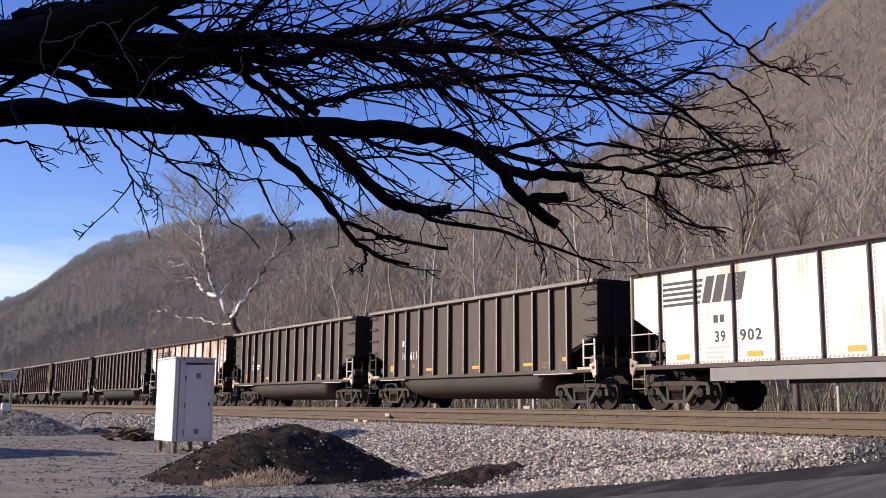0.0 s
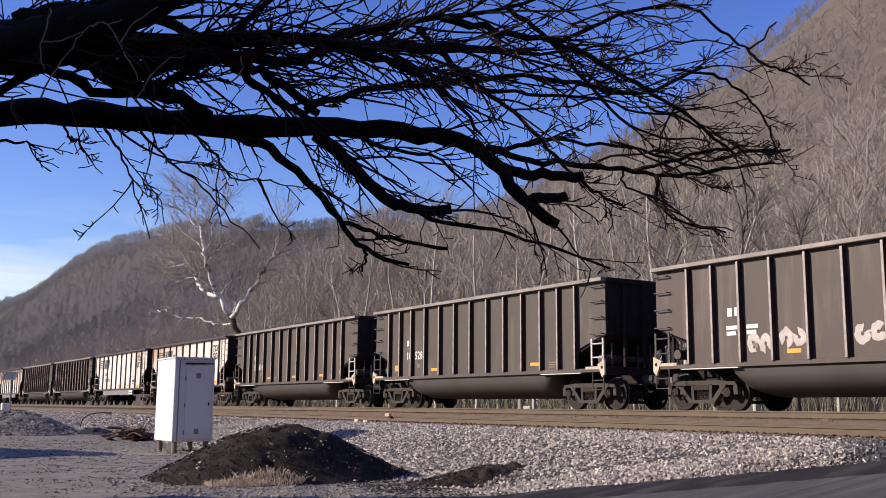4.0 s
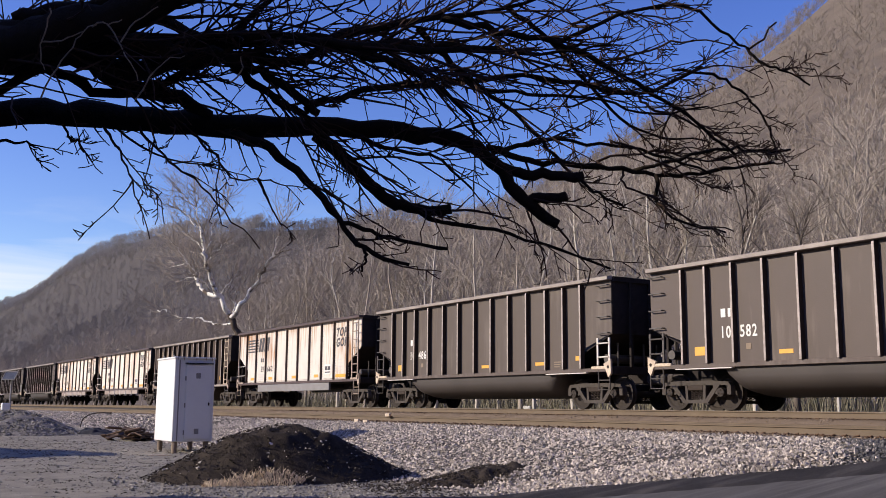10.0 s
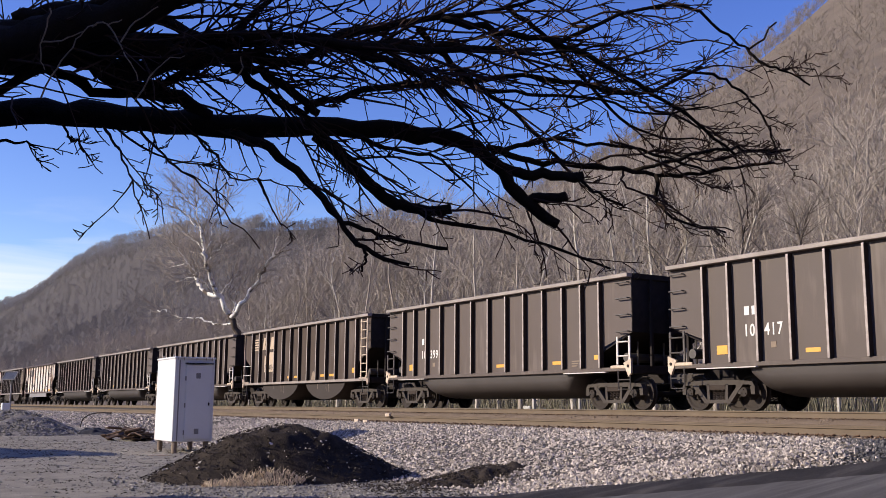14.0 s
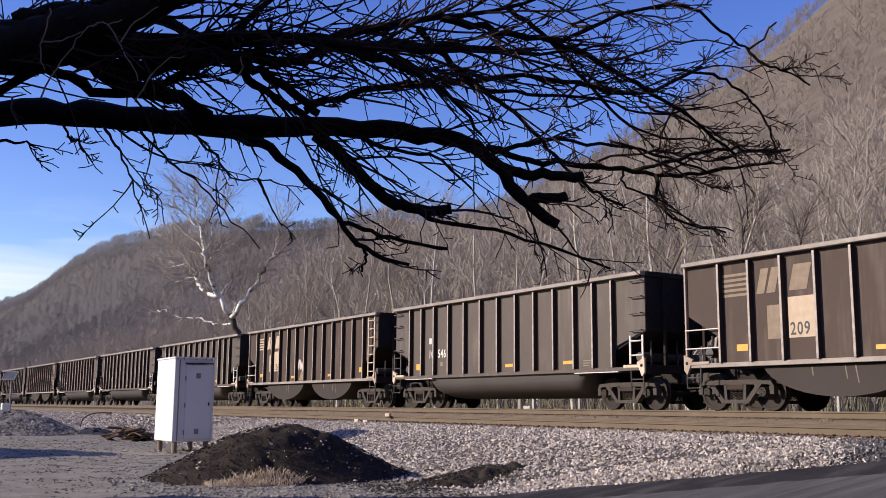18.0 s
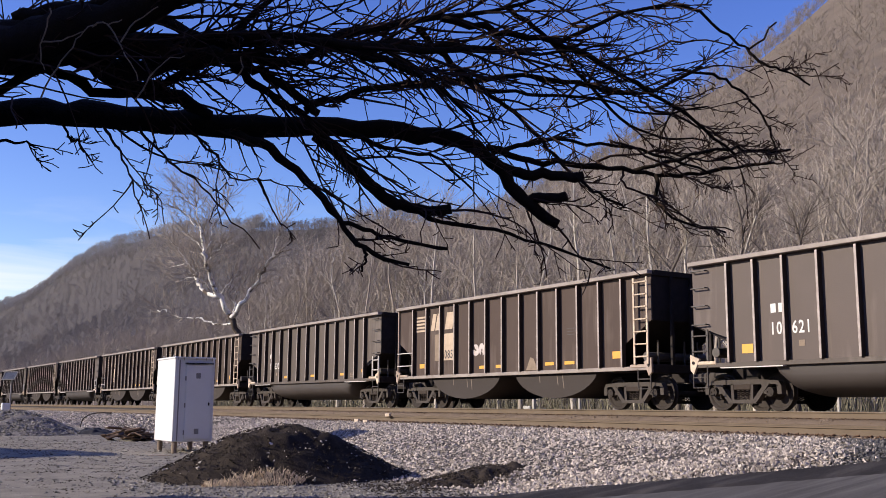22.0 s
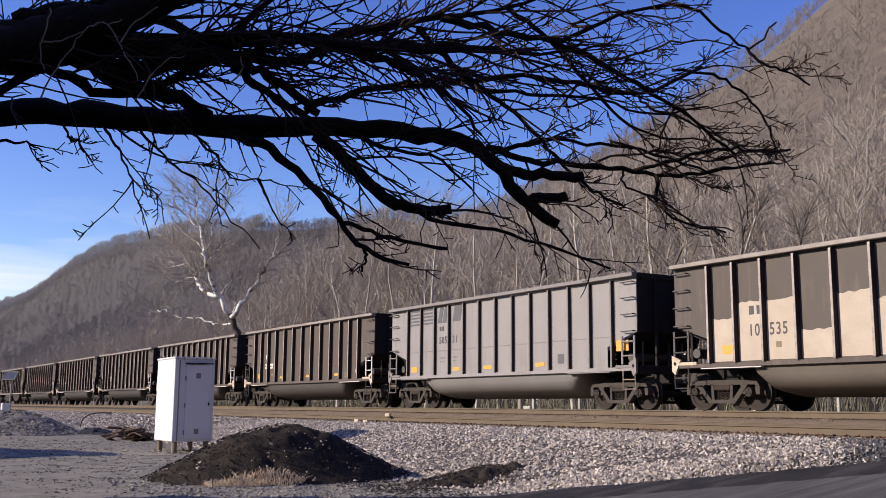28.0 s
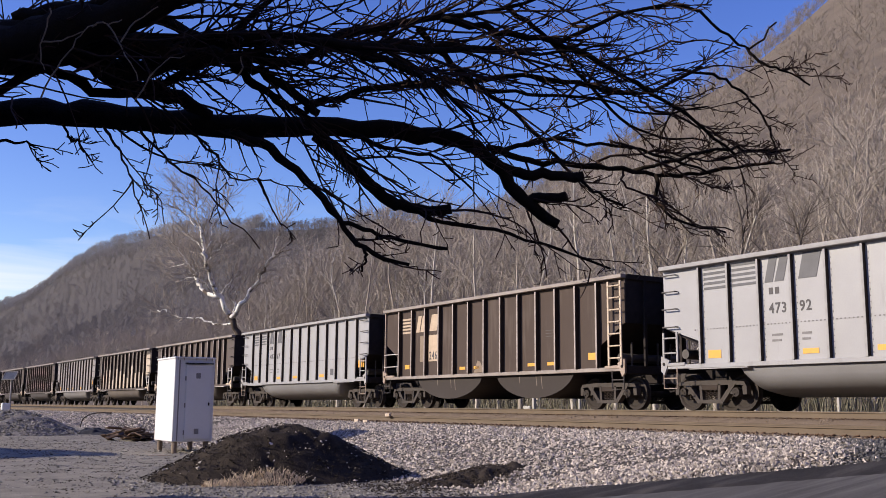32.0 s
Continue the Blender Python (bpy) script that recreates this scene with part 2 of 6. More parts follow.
M_leg = material("stained_leg", (0.27, 0.215, 0.17), 0.9, 0.0, (0.16, 0.12, 0.09), 5, 40, 0.3)
M_concrete = material("pale_concrete", (0.48, 0.46, 0.43), 0.9, 0.0, (0.36, 0.34, 0.31), 3, 40, 0.3)
M_siding = material("house_siding", (0.55, 0.53, 0.50), 0.8, 0.0, (0.48, 0.46, 0.43), 2, 40, 0.1)
M_roof = material("roof_shingle", (0.10, 0.095, 0.09), 0.9, 0.0, (0.07, 0.066, 0.062), 6, 60, 0.3)
M_trunk_pale = material("pale_grey_trunk", (0.55, 0.50, 0.44), 0.9, 0.0, (0.30, 0.265, 0.23), 1.5, 10, 0.2)
M_trunk_dark = material("dark_grey_trunk", (0.105, 0.086, 0.072), 0.9, 0.0, (0.16, 0.135, 0.115), 1.5, 10, 0.2)
M_pale_twig = material("pale_twigs", (0.40, 0.345, 0.295), 0.9, 0.0, (0.24, 0.205, 0.175), 0.6, 9, 0.0)
M_twig = material("grey_twigs", (0.41, 0.356, 0.308), 0.95, 0.0, (0.19, 0.163, 0.142), 0.5, 8, 0.0, 0.5, 0.25, True)


# ---- mesh building ----
class Shape:
    """Vertices and faces gathered for one mesh."""

    def __init__(self):
        self.v, self.f = [], []

    def add(self, vs, fs):
        k = len(self.v)
        self.v += [tuple(p) for p in vs]
        self.f += [tuple(i + k for i in g) for g in fs]
        return self

    def box(self, x0, x1, y0, y1, z0, z1, m=None):
        vs = [Vector((x, y, z)) for x in (x0, x1) for y in (y0, y1) for z in (z0, z1)]
        if m is not None:
            vs = [m @ p for p in vs]
        return self.add(vs, [(0, 1, 3, 2), (4, 6, 7, 5), (0, 4, 5, 1), (2, 3, 7, 6), (0, 2, 6, 4), (1, 5, 7, 3)])

    def bevelled(self, x0, x1, y0, y1, z0, z1, c=0.01, m=None):
        """A box whose edges are chamfered by c."""
        bm = bmesh.new()
        bmesh.ops.create_cube(bm, size=1.0, matrix=Matrix.Translation(((x0 + x1) / 2, (y0 + y1) / 2, (z0 + z1) / 2)) @ Matrix.Diagonal((x1 - x0, y1 - y0, z1 - z0, 1)))
        bmesh.ops.bevel(bm, geom=bm.edges[:], offset=c, segments=1, affect="EDGES")
        bm.verts.index_update()
        vs = [(m @ v.co if m is not None else v.co.copy()) for v in bm.verts]
        fs = [[v.index for v in f.verts] for f in bm.faces]
        bm.free()
        return self.add(vs, fs)

    def tube(self, pts, radii, n=6, caps=True):
        """A round bar along the points."""
        pts = [Vector(p) for p in pts]
        if not hasattr(radii, "__len__"):
            radii = [radii] * len(pts)
        ring, fs, side = [], [], None
        for i, p in enumerate(pts):
            d = (pts[min(i + 1, len(pts) - 1)] - pts[max(i - 1, 0)]).normalized()
            if side is None:
                side = d.orthogonal().normalized()
            side = (side - d * side.dot(d)).normalized()
            other = d.cross(side)
            for k in range(n):
                a = 2 * math.pi * k / n
                ring.append(p + (side * math.cos(a) + other * math.sin(a)) * radii[i])
        for i in range(len(pts) - 1):
            for k in range(n):
                k2 = (k + 1) % n
                fs.append((i * n + k, i * n + k2, (i + 1) * n + k2, (i + 1) * n + k))
        if caps:
            fs.append(tuple(range(n))[::-1])
            fs.append(tuple((len(pts) - 1) * n + k for k in range(n)))
        return self.add(ring, fs)

    def prism(self, poly, y0, y1, m=None):
        """A polygon in x and z, drawn out from y0 to y1."""
        n = len(poly)
        vs = [Vector((x, y0, z)) for x, z in poly] + [Vector((x, y1, z)) for x, z in poly]
        if m is not None:
            vs = [m @ p for p in vs]
        fs = [tuple(range(n))[::-1], tuple(range(n, 2 * n))] + [(i, (i + 1) % n, n + (i + 1) % n, n + i) for i in range(n)]
        return self.add(vs, fs)

    def mesh(self, name, mat, smooth=False):
        me = bpy.data.meshes.new(name)
        me.from_pydata(self.v, [], self.f)
        bm = bmesh.new()
        bm.from_mesh(me)
        if len(bm.faces) < 60000:
            bmesh.ops.recalc_face_normals(bm, faces=bm.faces[:])
        bm.to_mesh(me)
        bm.free()
        me.materials.append(mat)
        if smooth:
            me.shade_smooth()
        return me


def part(name, shape, mat, parent, label="", at=None, smooth=False):
    """Links a shape (or a mesh made before) as one mesh object under a thing or a part."""
    me = shape if isinstance(shape, bpy.types.Mesh) else shape.mesh(name, mat, smooth)
    ob = new(name, me)
    ob.parent = parent
    if at is not None:
        ob.matrix_basis = at
    if label:
        tagged(ob, label)
    return ob


def thing(name, label, category, group="", kind="", at=None):
    ob = new(name)
    ob.empty_display_size = 0.2
    if at is not None:
        ob.matrix_basis = at
    return tagged(ob, label, category, group, kind)


def solid(name, shape, mat, label, category="", group="", kind="", at=None, smooth=False):
    ob = new(name, shape.mesh(name, mat, smooth))
    if at is not None:
        ob.matrix_basis = at
    return tagged(ob, label, category, group, kind)


# ---- the lie of the land ----
FAR_Y, NEAR_Y, NEAR_Z = 20.14, 15.94, -0.26     # middle of each track on the bed's own profile; the near one lies lower
SKEW = math.tan(radians(1.23))                  # the line runs a little askew to the x axis


def askew(x):
    """Shift in y of the railway at x."""
    return 0.54 + SKEW * x


def mixed(x, pairs):
    """Piecewise value at x, eased between the given (x, value) pairs."""
    if x <= pairs[0][0]:
        return pairs[0][1]
    for (a, u), (b, w) in zip(pairs, pairs[1:]):
        if x <= b:
            s = (x - a) / (b - a)
            return u + (w - u) * s
    return pairs[-1][1]


CREST = [(-6500, 300), (-3560, 290.3), (-3030, 268.3), (-2767, 257.3), (-2546, 253.5), (-2429, 253.9), (-2253, 249.5), (-2162, 259.7), (-2104, 263.4), (-1916, 260.1), (-1870, 265.5), (-1696, 261.4), (-1546, 247.9), (-1418, 238.0), (-1360, 233.2), (-1232, 216.1), (-1122, 199.6), (-1028, 184.7), (-916, 176.0), (-835, 164.0), (-765, 155.7), (-723, 150.7), (-684, 142.9), (-632, 129.2), (-593, 117.7), (-564, 112.5), (-543, 122.6), (-512, 132.2), (-482, 138.2), (-450, 143.1), (-425, 147.3), (-406, 152.0), (-384, 156.6), (-363, 160.7), (-343, 164.2), (-325, 168.9), (-307, 174.7), (-294, 180.7), (-281, 186.2), (-255, 198.5), (-150, 207), (1000, 215)]


def yard(x, y):
    """Height of the yard on the viewer's side, before the ballast."""
    z = -1.36 + 0.0135 * max(0.0, min(50.0, -x - 14))
    z += min(150.0, 0.3 * max(0.0, -y - 90))          # unseen other side of the valley, added behind the viewer to cut sky light
    return z + 0.05 * noise.noise(Vector((x * 0.25, y * 0.25, 0))) + 0.025 * noise.noise(Vector((x, y, 4))) + 0.026 * noise.noise(Vector((x * 2.6, y * 2.6, 8))) + 0.014 * noise.noise(Vector((x * 6.0, y * 6.0, 5)))


def road_edge(y):
    """Where the asphalt begins, for each distance from the viewer."""
    return -13.1 + (y - 9.7) * (0.9 if y > 9.7 else 0.3)


def road_height(x, y):
    return -1.36 + 0.66 * min(1.0, max(0.0, (y - 8.9) / 4.7)) ** 1.1


def land(x, y):
    """Height of the ground anywhere; an unseen steep rise is added in the east, beyond the crossing, to cut sky light.
    """
    added_rise = min(150.0, 0.75 * (x - 66.0)) if x > 66.0 else -99.0
    return max(added_rise, valley(x, y))


def valley(x, y):
    across = y - askew(x) * min(1.0, max(0.0, (y - 10.4) / 2.0))
    bed = mixed(across, [(8.6, -1.6), (10.4, -1.12), (12.4, -0.64), (13.9, -0.50), (14.4, -0.47), (18.0, -0.45), (18.6, -0.2), (22.0, -0.2), (22.6, -0.3), (25.0, -1.0), (30.0, -0.9)])
    if across < 14.2:
        side = min(1.0, max(0.0, (x - road_edge(y)) / 0.5 + 0.5))
        return max(yard(x, y), bed) * (1 - side) + road_height(x, y) * side
    if y < 30:
        return bed
    crest = mixed(x, CREST)
    s = min(1.0, (y - 30) / 345.0)
    hill = -0.9 + (crest + 0.9) * (s ** 1.5)
    if y > 375:
        hill = crest - 0.10 * (y - 375)
    rough = min(1.0, (y - 30) / 40.0) * (1 - (0.8 if x > -700 else 0.2) * s ** 3)
    return hill + rough * (6 * noise.noise(Vector((x * 0.006, y * 0.009, 3))) + 2.5 * noise.noise(Vector((x * 0.02, y * 0.025, 7))))


def ground_sheet():
    xs = list(np.concatenate([np.linspace(-4600, -900, 60)[:-1], np.linspace(-900, -60, 85)[:-1], np.linspace(-60, -20, 101)[:-1], np.linspace(-20, -5, 121)[:-1], np.linspace(-5, 20, 41)[:-1], np.linspace(20, 60, 21)[:-1], np.linspace(60, 1200, 16)]))
    ys = list(np.concatenate([np.linspace(-900, -20, 12)[:-1], np.linspace(-20, 4, 25)[:-1], np.linspace(4, 30, 131)[:-1], np.linspace(30, 375, 61)[:-1], np.linspace(375, 2000, 10)]))
    s = Shape()
    s.v = [(x, y, land(x, y)) for y in ys for x in xs]
    n = len(xs)
    s.f = [(j * n + i, j * n + i + 1, (j + 1) * n + i + 1, (j + 1) * n + i) for j in range(len(ys) - 1) for i in range(n - 1)]
    return s


def ground_material():
    """Gravelly yard, grey ballast bed darkened for stone-gap shade, brown leaf litter on the hill, hazed far off."""
    m = material("ground", (0.315, 0.283, 0.235), 0.95, 0.0, (0.122, 0.109, 0.090), 2.2, 38, 1.0, 0.6)
    nt = m.node_tree
    b = nt.nodes["Principled BSDF"]
    old = b.inputs["Base Color"].links[0].from_socket
    geo, sep = nt.nodes.new("ShaderNodeNewGeometry"), nt.nodes.new("ShaderNodeSeparateXYZ")
    nt.links.new(geo.outputs["Position"], sep.inputs[0])
    n = nt.nodes.new("ShaderNodeTexNoise")
    n.inputs["Scale"].default_value, n.inputs["Detail"].default_value = 0.12, 9
    nt.links.new(geo.outputs["Position"], n.inputs["Vector"])
    litter = nt.nodes.new("ShaderNodeMix")
    litter.data_type = "RGBA"
    litter.inputs[6].default_value, litter.inputs[7].default_value = (0.094, 0.076, 0.062, 1), (0.185, 0.150, 0.121, 1)
    nt.links.new(n.outputs["Fac"], litter.inputs[0])
    # further litter greyer and darker: haze and shade put into its colour
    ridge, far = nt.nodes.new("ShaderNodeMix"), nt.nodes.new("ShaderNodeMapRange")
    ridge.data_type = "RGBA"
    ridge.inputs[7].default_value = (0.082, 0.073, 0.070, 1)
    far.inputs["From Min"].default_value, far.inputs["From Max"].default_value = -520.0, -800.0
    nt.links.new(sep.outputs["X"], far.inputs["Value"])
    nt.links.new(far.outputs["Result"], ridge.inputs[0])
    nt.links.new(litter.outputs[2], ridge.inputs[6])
    r = nt.nodes.new("ShaderNodeMapRange")
    r.inputs["From Min"].default_value, r.inputs["From Max"].default_value = 22.3, 23.5
    nt.links.new(sep.outputs["Y"], r.inputs["Value"])
    mx = nt.nodes.new("ShaderNodeMix")
    mx.data_type = "RGBA"
    nt.links.new(r.outputs["Result"], mx.inputs[0])
    nt.links.new(old, mx.inputs[6])
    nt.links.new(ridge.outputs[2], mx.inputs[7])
    # bed darkened: shade of the gaps between stones put into its colour
    bed = nt.nodes.new("ShaderNodeMix")
    bed.data_type = "RGBA"
    bed.inputs[7].default_value = (0.085, 0.074, 0.065, 1)
    r2 = nt.nodes.new("ShaderNodeMapRange")
    r2.inputs["From Min"].default_value, r2.inputs["From Max"].default_value = 9.2, 10.2
    nt.links.new(sep.outputs["Y"], r2.inputs["Value"])
    nt.links.new(r2.outputs["Result"], bed.inputs[0])
    nt.links.new(old, bed.inputs[6])
    nt.links.new(bed.outputs[2], mx.inputs[6])
    nt.links.new(mx.outputs[2], b.inputs["Base Color"])
    return m


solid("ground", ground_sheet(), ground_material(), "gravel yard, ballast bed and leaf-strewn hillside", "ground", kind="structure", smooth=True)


def road_sheet():
    s = Shape()
    ys, us = np.linspace(-3.5, 14.1, 60), np.linspace(0, 1, 40) ** 1.6
    for y in ys:
        for u in us:
            x = road_edge(y) + 0.12 * noise.noise(Vector((y * 1.3, 0, 9))) * (1 - u) + u * 45.0
            s.v.append((x, y, road_height(x, y) + 0.03 - 0.03 * (1 - u) ** 40))
    n = len(us)
    s.f = [(j * n + i, j * n + i + 1, (j + 1) * n + i + 1, (j + 1) * n + i) for j in range(len(ys) - 1) for i in range(n - 1)]
    return s


def worn_streaks(m, colour, scale):
    """Lengthwise paler wheel wear over a material."""
    nt = m.node_tree
    b = nt.nodes["Principled BSDF"]
    old = b.inputs["Base Color"].links[0].from_socket
    co, mp, n, r, mx = nt.nodes.new("ShaderNodeTexCoord"), nt.nodes.new("ShaderNodeMapping"), nt.nodes.new("ShaderNodeTexNoise"), nt.nodes.new("ShaderNodeMapRange"), nt.nodes.new("ShaderNodeMix")
    mp.inputs["Rotation"].default_value, mp.inputs["Scale"].default_value = (0, 0, radians(-42)), scale
    n.inputs["Scale"].default_value, n.inputs["Detail"].default_value = 1.0, 6
    r.inputs["From Min"].default_value, r.inputs["From Max"].default_value = 0.47, 0.68
    mx.data_type = "RGBA"
    mx.inputs[7].default_value = (*colour, 1)
    nt.links.new(co.outputs["Object"], mp.inputs["Vector"])
    nt.links.new(mp.outputs["Vector"], n.inputs["Vector"])
    nt.links.new(n.outputs["Fac"], r.inputs["Value"])
    nt.links.new(r.outputs["Result"], mx.inputs[0])
    nt.links.new(old, mx.inputs[6])
    nt.links.new(mx.outputs[2], b.inputs["Base Color"])


worn_streaks(M_asphalt, (0.128, 0.120, 0.114), (5.0, 0.35, 1))
worn_streaks(M_tar, (0.075, 0.067, 0.063), (3.0, 0.6, 1))
solid("road", road_sheet(), M_asphalt, "worn grey asphalt road rising to the crossing", "road", kind="structure", smooth=True)


def tar_strip():
    s = Shape()
    ys, us = np.linspace(-3.5, 14.1, 240), np.linspace(0, 1, 8)
    for y in ys:
        wide = 1.55 + 0.35 * noise.noise(Vector((y * 0.5, 3, 9))) + 0.16 * noise.noise(Vector((y * 2.7, 5, 9))) + 0.08 * noise.noise(Vector((y * 7.5, 7, 9)))
        for u in us:
            x = road_edge(y) - 0.15 + 0.2 * noise.noise(Vector((y * 1.3, 0, 9))) * (1 - u) + u * wide
            s.v.append((x, y, road_height(x, y) + 0.05 - 0.045 * abs(2 * u - 1) ** 6))
    n = len(us)
    s.f = [(j * n + i, j * n + i + 1, (j + 1) * n + i + 1, (j + 1) * n + i) for j in range(len(ys) - 1) for i in range(n - 1)]
    return s


solid("road_border", tar_strip(), M_tar, "dark strip of fresh tar along the road", "road", kind="structure", smooth=True)


# ---- tracks ----
def rail_section():
    return [(-0.07, 0.0), (0.07, 0.0), (0.07, 0.012), (0.012, 0.035), (0.010, 0.135), (0.035, 0.145), (0.036, 0.175), (-0.036, 0.175), (-0.035, 0.145), (-0.010, 0.135), (-0.012, 0.035), (-0.07, 0.012)]


def track(y, z, label, head, head_label, x0=-320.0, x1=60.0):
    """Two rails; z is the height of their heads."""
    t = thing("railway_track", label, "railway track", "tracks", at=pose(0, y + askew(0), z, 0, 0, 1.23))
    turn = Matrix(((0, 1, 0, 0), (1, 0, 0, 0), (0, 0, 1, 0), (0, 0, 0, 1)))
    for side in (-0.7525, 0.7525):
        s = Shape().prism([(a + side, b - 0.175) for a, b in rail_section()], x0, x1, turn)
        rail = part("rail", s, M_rail, t)
        part("rail_head", Shape().box(x0, x1, side - 0.034, side + 0.034, 0.0, 0.004), head, rail, head_label)
    return t


near_track = track(NEAR_Y, NEAR_Z, "rusty double rails on weathered wooden ties", M_railhead_rusty, "dark rusted running surface")
far_track = track(FAR_Y, 0.0, "worn rails that carry the train", M_railtop, "bright worn running surface")

# ---- rolling stock ----
M_sill_dark = material("grey_emblem", (0.075, 0.073, 0.08), 0.6, 0.0, (0.115, 0.112, 0.118), 4, 50, 0)
M_faint = material("faint_old_emblem", (0.19, 0.155, 0.128), 0.7, 0.0, (0.145, 0.116, 0.098), 6, 60, 0.0)
M_grey = streaked("weathered_grey", (0.265, 0.242, 0.233), (0.20, 0.178, 0.166), 0.4, 0.6)
M_rib_grey = material("rib_dull_grey", (0.25, 0.228, 0.22), 0.75, 0.0, (0.18, 0.16, 0.15), 6, 50, 0.1)
M_belly_grey = material("belly_dull_grey", (0.20, 0.185, 0.175), 0.6, 0.1, (0.14, 0.125, 0.115), 1.0, 30, 0.1)
M_rust_sill = material("rusty_sill", (0.235, 0.175, 0.15), 0.8, 0.0, (0.44, 0.40, 0.37), 0.8, 20, 0.2)
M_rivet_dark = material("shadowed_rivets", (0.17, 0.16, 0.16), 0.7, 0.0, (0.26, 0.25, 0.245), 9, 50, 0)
M_rivet = material("grimy_rivets", (0.34, 0.29, 0.25), 0.7, 0.0, (0.48, 0.42, 0.37), 9, 50, 0)
HALF, SHEET_Y, TOP_Z, SILL_Z = 6.875, 1.43, 3.77, 1.12    # half length, side sheet, top and sill heights of every car
RIBS = {"tub": [-5.63, -4.80, -3.93, -2.96, -1.95, -0.96, 0.04, 1.04, 2.02, 3.00, 3.96, 4.82, 5.64], "lobes": [-5.68 + 0.955 * i for i in range(13)],
        "silver": [-5.55 + 0.955 * i for i in range(13)], "flat": [-5.80 + 1.272 * i for i in range(10)]}


def wheelset_mesh():
    s = Shape()
    prof = [(0.06, 0.0), (0.17, 0.0), (0.19, 0.03), (0.36, 0.035), (0.40, 0.0), (0.455, 0.0), (0.457, 0.10), (0.482, 0.115), (0.482, 0.14), (0.40, 0.14), (0.37, 0.08), (0.19, 0.07), (0.17, 0.14), (0.06, 0.14)]
    n = 22
    for sg in (-1, 1):
        vs = [(r * math.cos(2 * math.pi * k / n), sg * (0.815 - w), r * math.sin(2 * math.pi * k / n)) for r, w in prof for k in range(n)]
        fs = [(i * n + k, i * n + (k + 1) % n, (i + 1) * n + (k + 1) % n, (i + 1) * n + k) for i in range(len(prof) - 1) for k in range(n)]
        s.add(vs, fs)
    s.tube([(0, -1.08, 0), (0, 1.08, 0)], 0.075, 10)
    for sg in (-1, 1):
        s.tube([(0, sg * 0.98, 0), (0, sg * 1.13, 0)], 0.115, 14)
        for k in range(3):
            a = 2 * math.pi * k / 3
            s.tube([(0.065 * math.cos(a), sg * 1.12, 0.065 * math.sin(a)), (0.065 * math.cos(a), sg * 1.15, 0.065 * math.sin(a))], 0.018, 6)
    return s.mesh("wheelset", M_wheel)


def side_frame_mesh():
    s = Shape()
    y0, y1 = -0.08, 0.08
    s.prism([(-1.20, 0.60), (-1.12, 0.72), (-0.55, 0.76), (0.55, 0.76), (1.12, 0.72), (1.20, 0.60), (1.12, 0.60), (1.02, 0.64), (-1.02, 0.64), (-1.12, 0.60)], y0, y1)
    for g in (-1, 1):
        s.prism([(g * 1.20, 0.60), (g * 1.20, 0.40), (g * 1.08, 0.40), (g * 1.06, 0.60)], y0, y1)
        s.prism([(g * 0.72, 0.64), (g * 0.76, 0.40), (g * 0.66, 0.42), (g * 0.60, 0.64)], y0, y1)
        s.prism([(g * 0.86, 0.66), (g * 0.70, 0.66), (g * 0.28, 0.20), (g * 0.44, 0.20)], y0 - 0.012, y1)
        s.prism([(g * 0.36, 0.66), (g * 0.28, 0.66), (g * 0.25, 0.24), (g * 0.34, 0.24)], y0, y1)
    s.prism([(-0.46, 0.18), (0.46, 0.18), (0.40, 0.27), (-0.40, 0.27)], y0 - 0.02, y1 + 0.02)
    return s.mesh("side_frame", M_truck)


def spring_mesh():
    s = Shape()
    for x in (-0.14, 0.0, 0.14):
        pts = [(x + 0.055 * math.cos(a), 0.055 * math.sin(a) - 0.01, 0.27 + 0.23 * a / (2 * math.pi * 5)) for a in [i * math.pi / 3 for i in range(31)]]
        s.tube(pts, 0.013, 3)
    s.bevelled(-0.27, 0.27, -0.09, 0.09, 0.51, 0.64, 0.015)
    return s.mesh("spring_group", M_rib_side)


WHEELSET, SIDE_FRAME, SPRINGS = wheelset_mesh(), side_frame_mesh(), spring_mesh()


def truck(car, x):
    s = Shape().bevelled(-0.2, 0.2, -1.0, 1.0, 0.50, 0.74, 0.02).tube([(0, 0, 0.7), (0, 0, 0.98)], 0.22, 14)
    for g in (-1, 1):
        s.box(g * 0.36, g * 0.42, -0.95, 0.95, 0.36, 0.46)
    t = part("truck", s, M_black, car, "dusty cast-steel two-axle truck", pose(x, 0, 0))
    for g in (-1, 1):
        part("side_frame", SIDE_FRAME, None, t, at=pose(0, g * 1.0, 0))
        part("spring_group", SPRINGS, None, t, at=pose(0, g * 1.0, 0))
    for g, nm in ((-1, "wheelset"), (1, "wheelset")):
        w = part(nm, WHEELSET, None, t, at=pose(g * 0.89, 0, 0.457))
        w["rolls"] = g
    return t


def ladder_shape(x0, x1, z0, z1, rungs, y, r=0.022):
    s = Shape()
    for x in (x0, x1):
        s.bevelled(x - 0.035, x + 0.035, y - 0.02, y + 0.02, z0, z1, 0.006)
    for i in range(rungs):
        z = z0 + (z1 - z0) * (i + 0.6) / rungs
        s.tube([(x0, y - 0.02, z), (x1, y - 0.02, z)], r, 6)
    return s


def grab(x0, x1, z, y):
    return Shape().tube([(x0, y + 0.1, z), (x0, y, z), (x1, y, z), (x1, y + 0.1, z)], 0.018, 6)


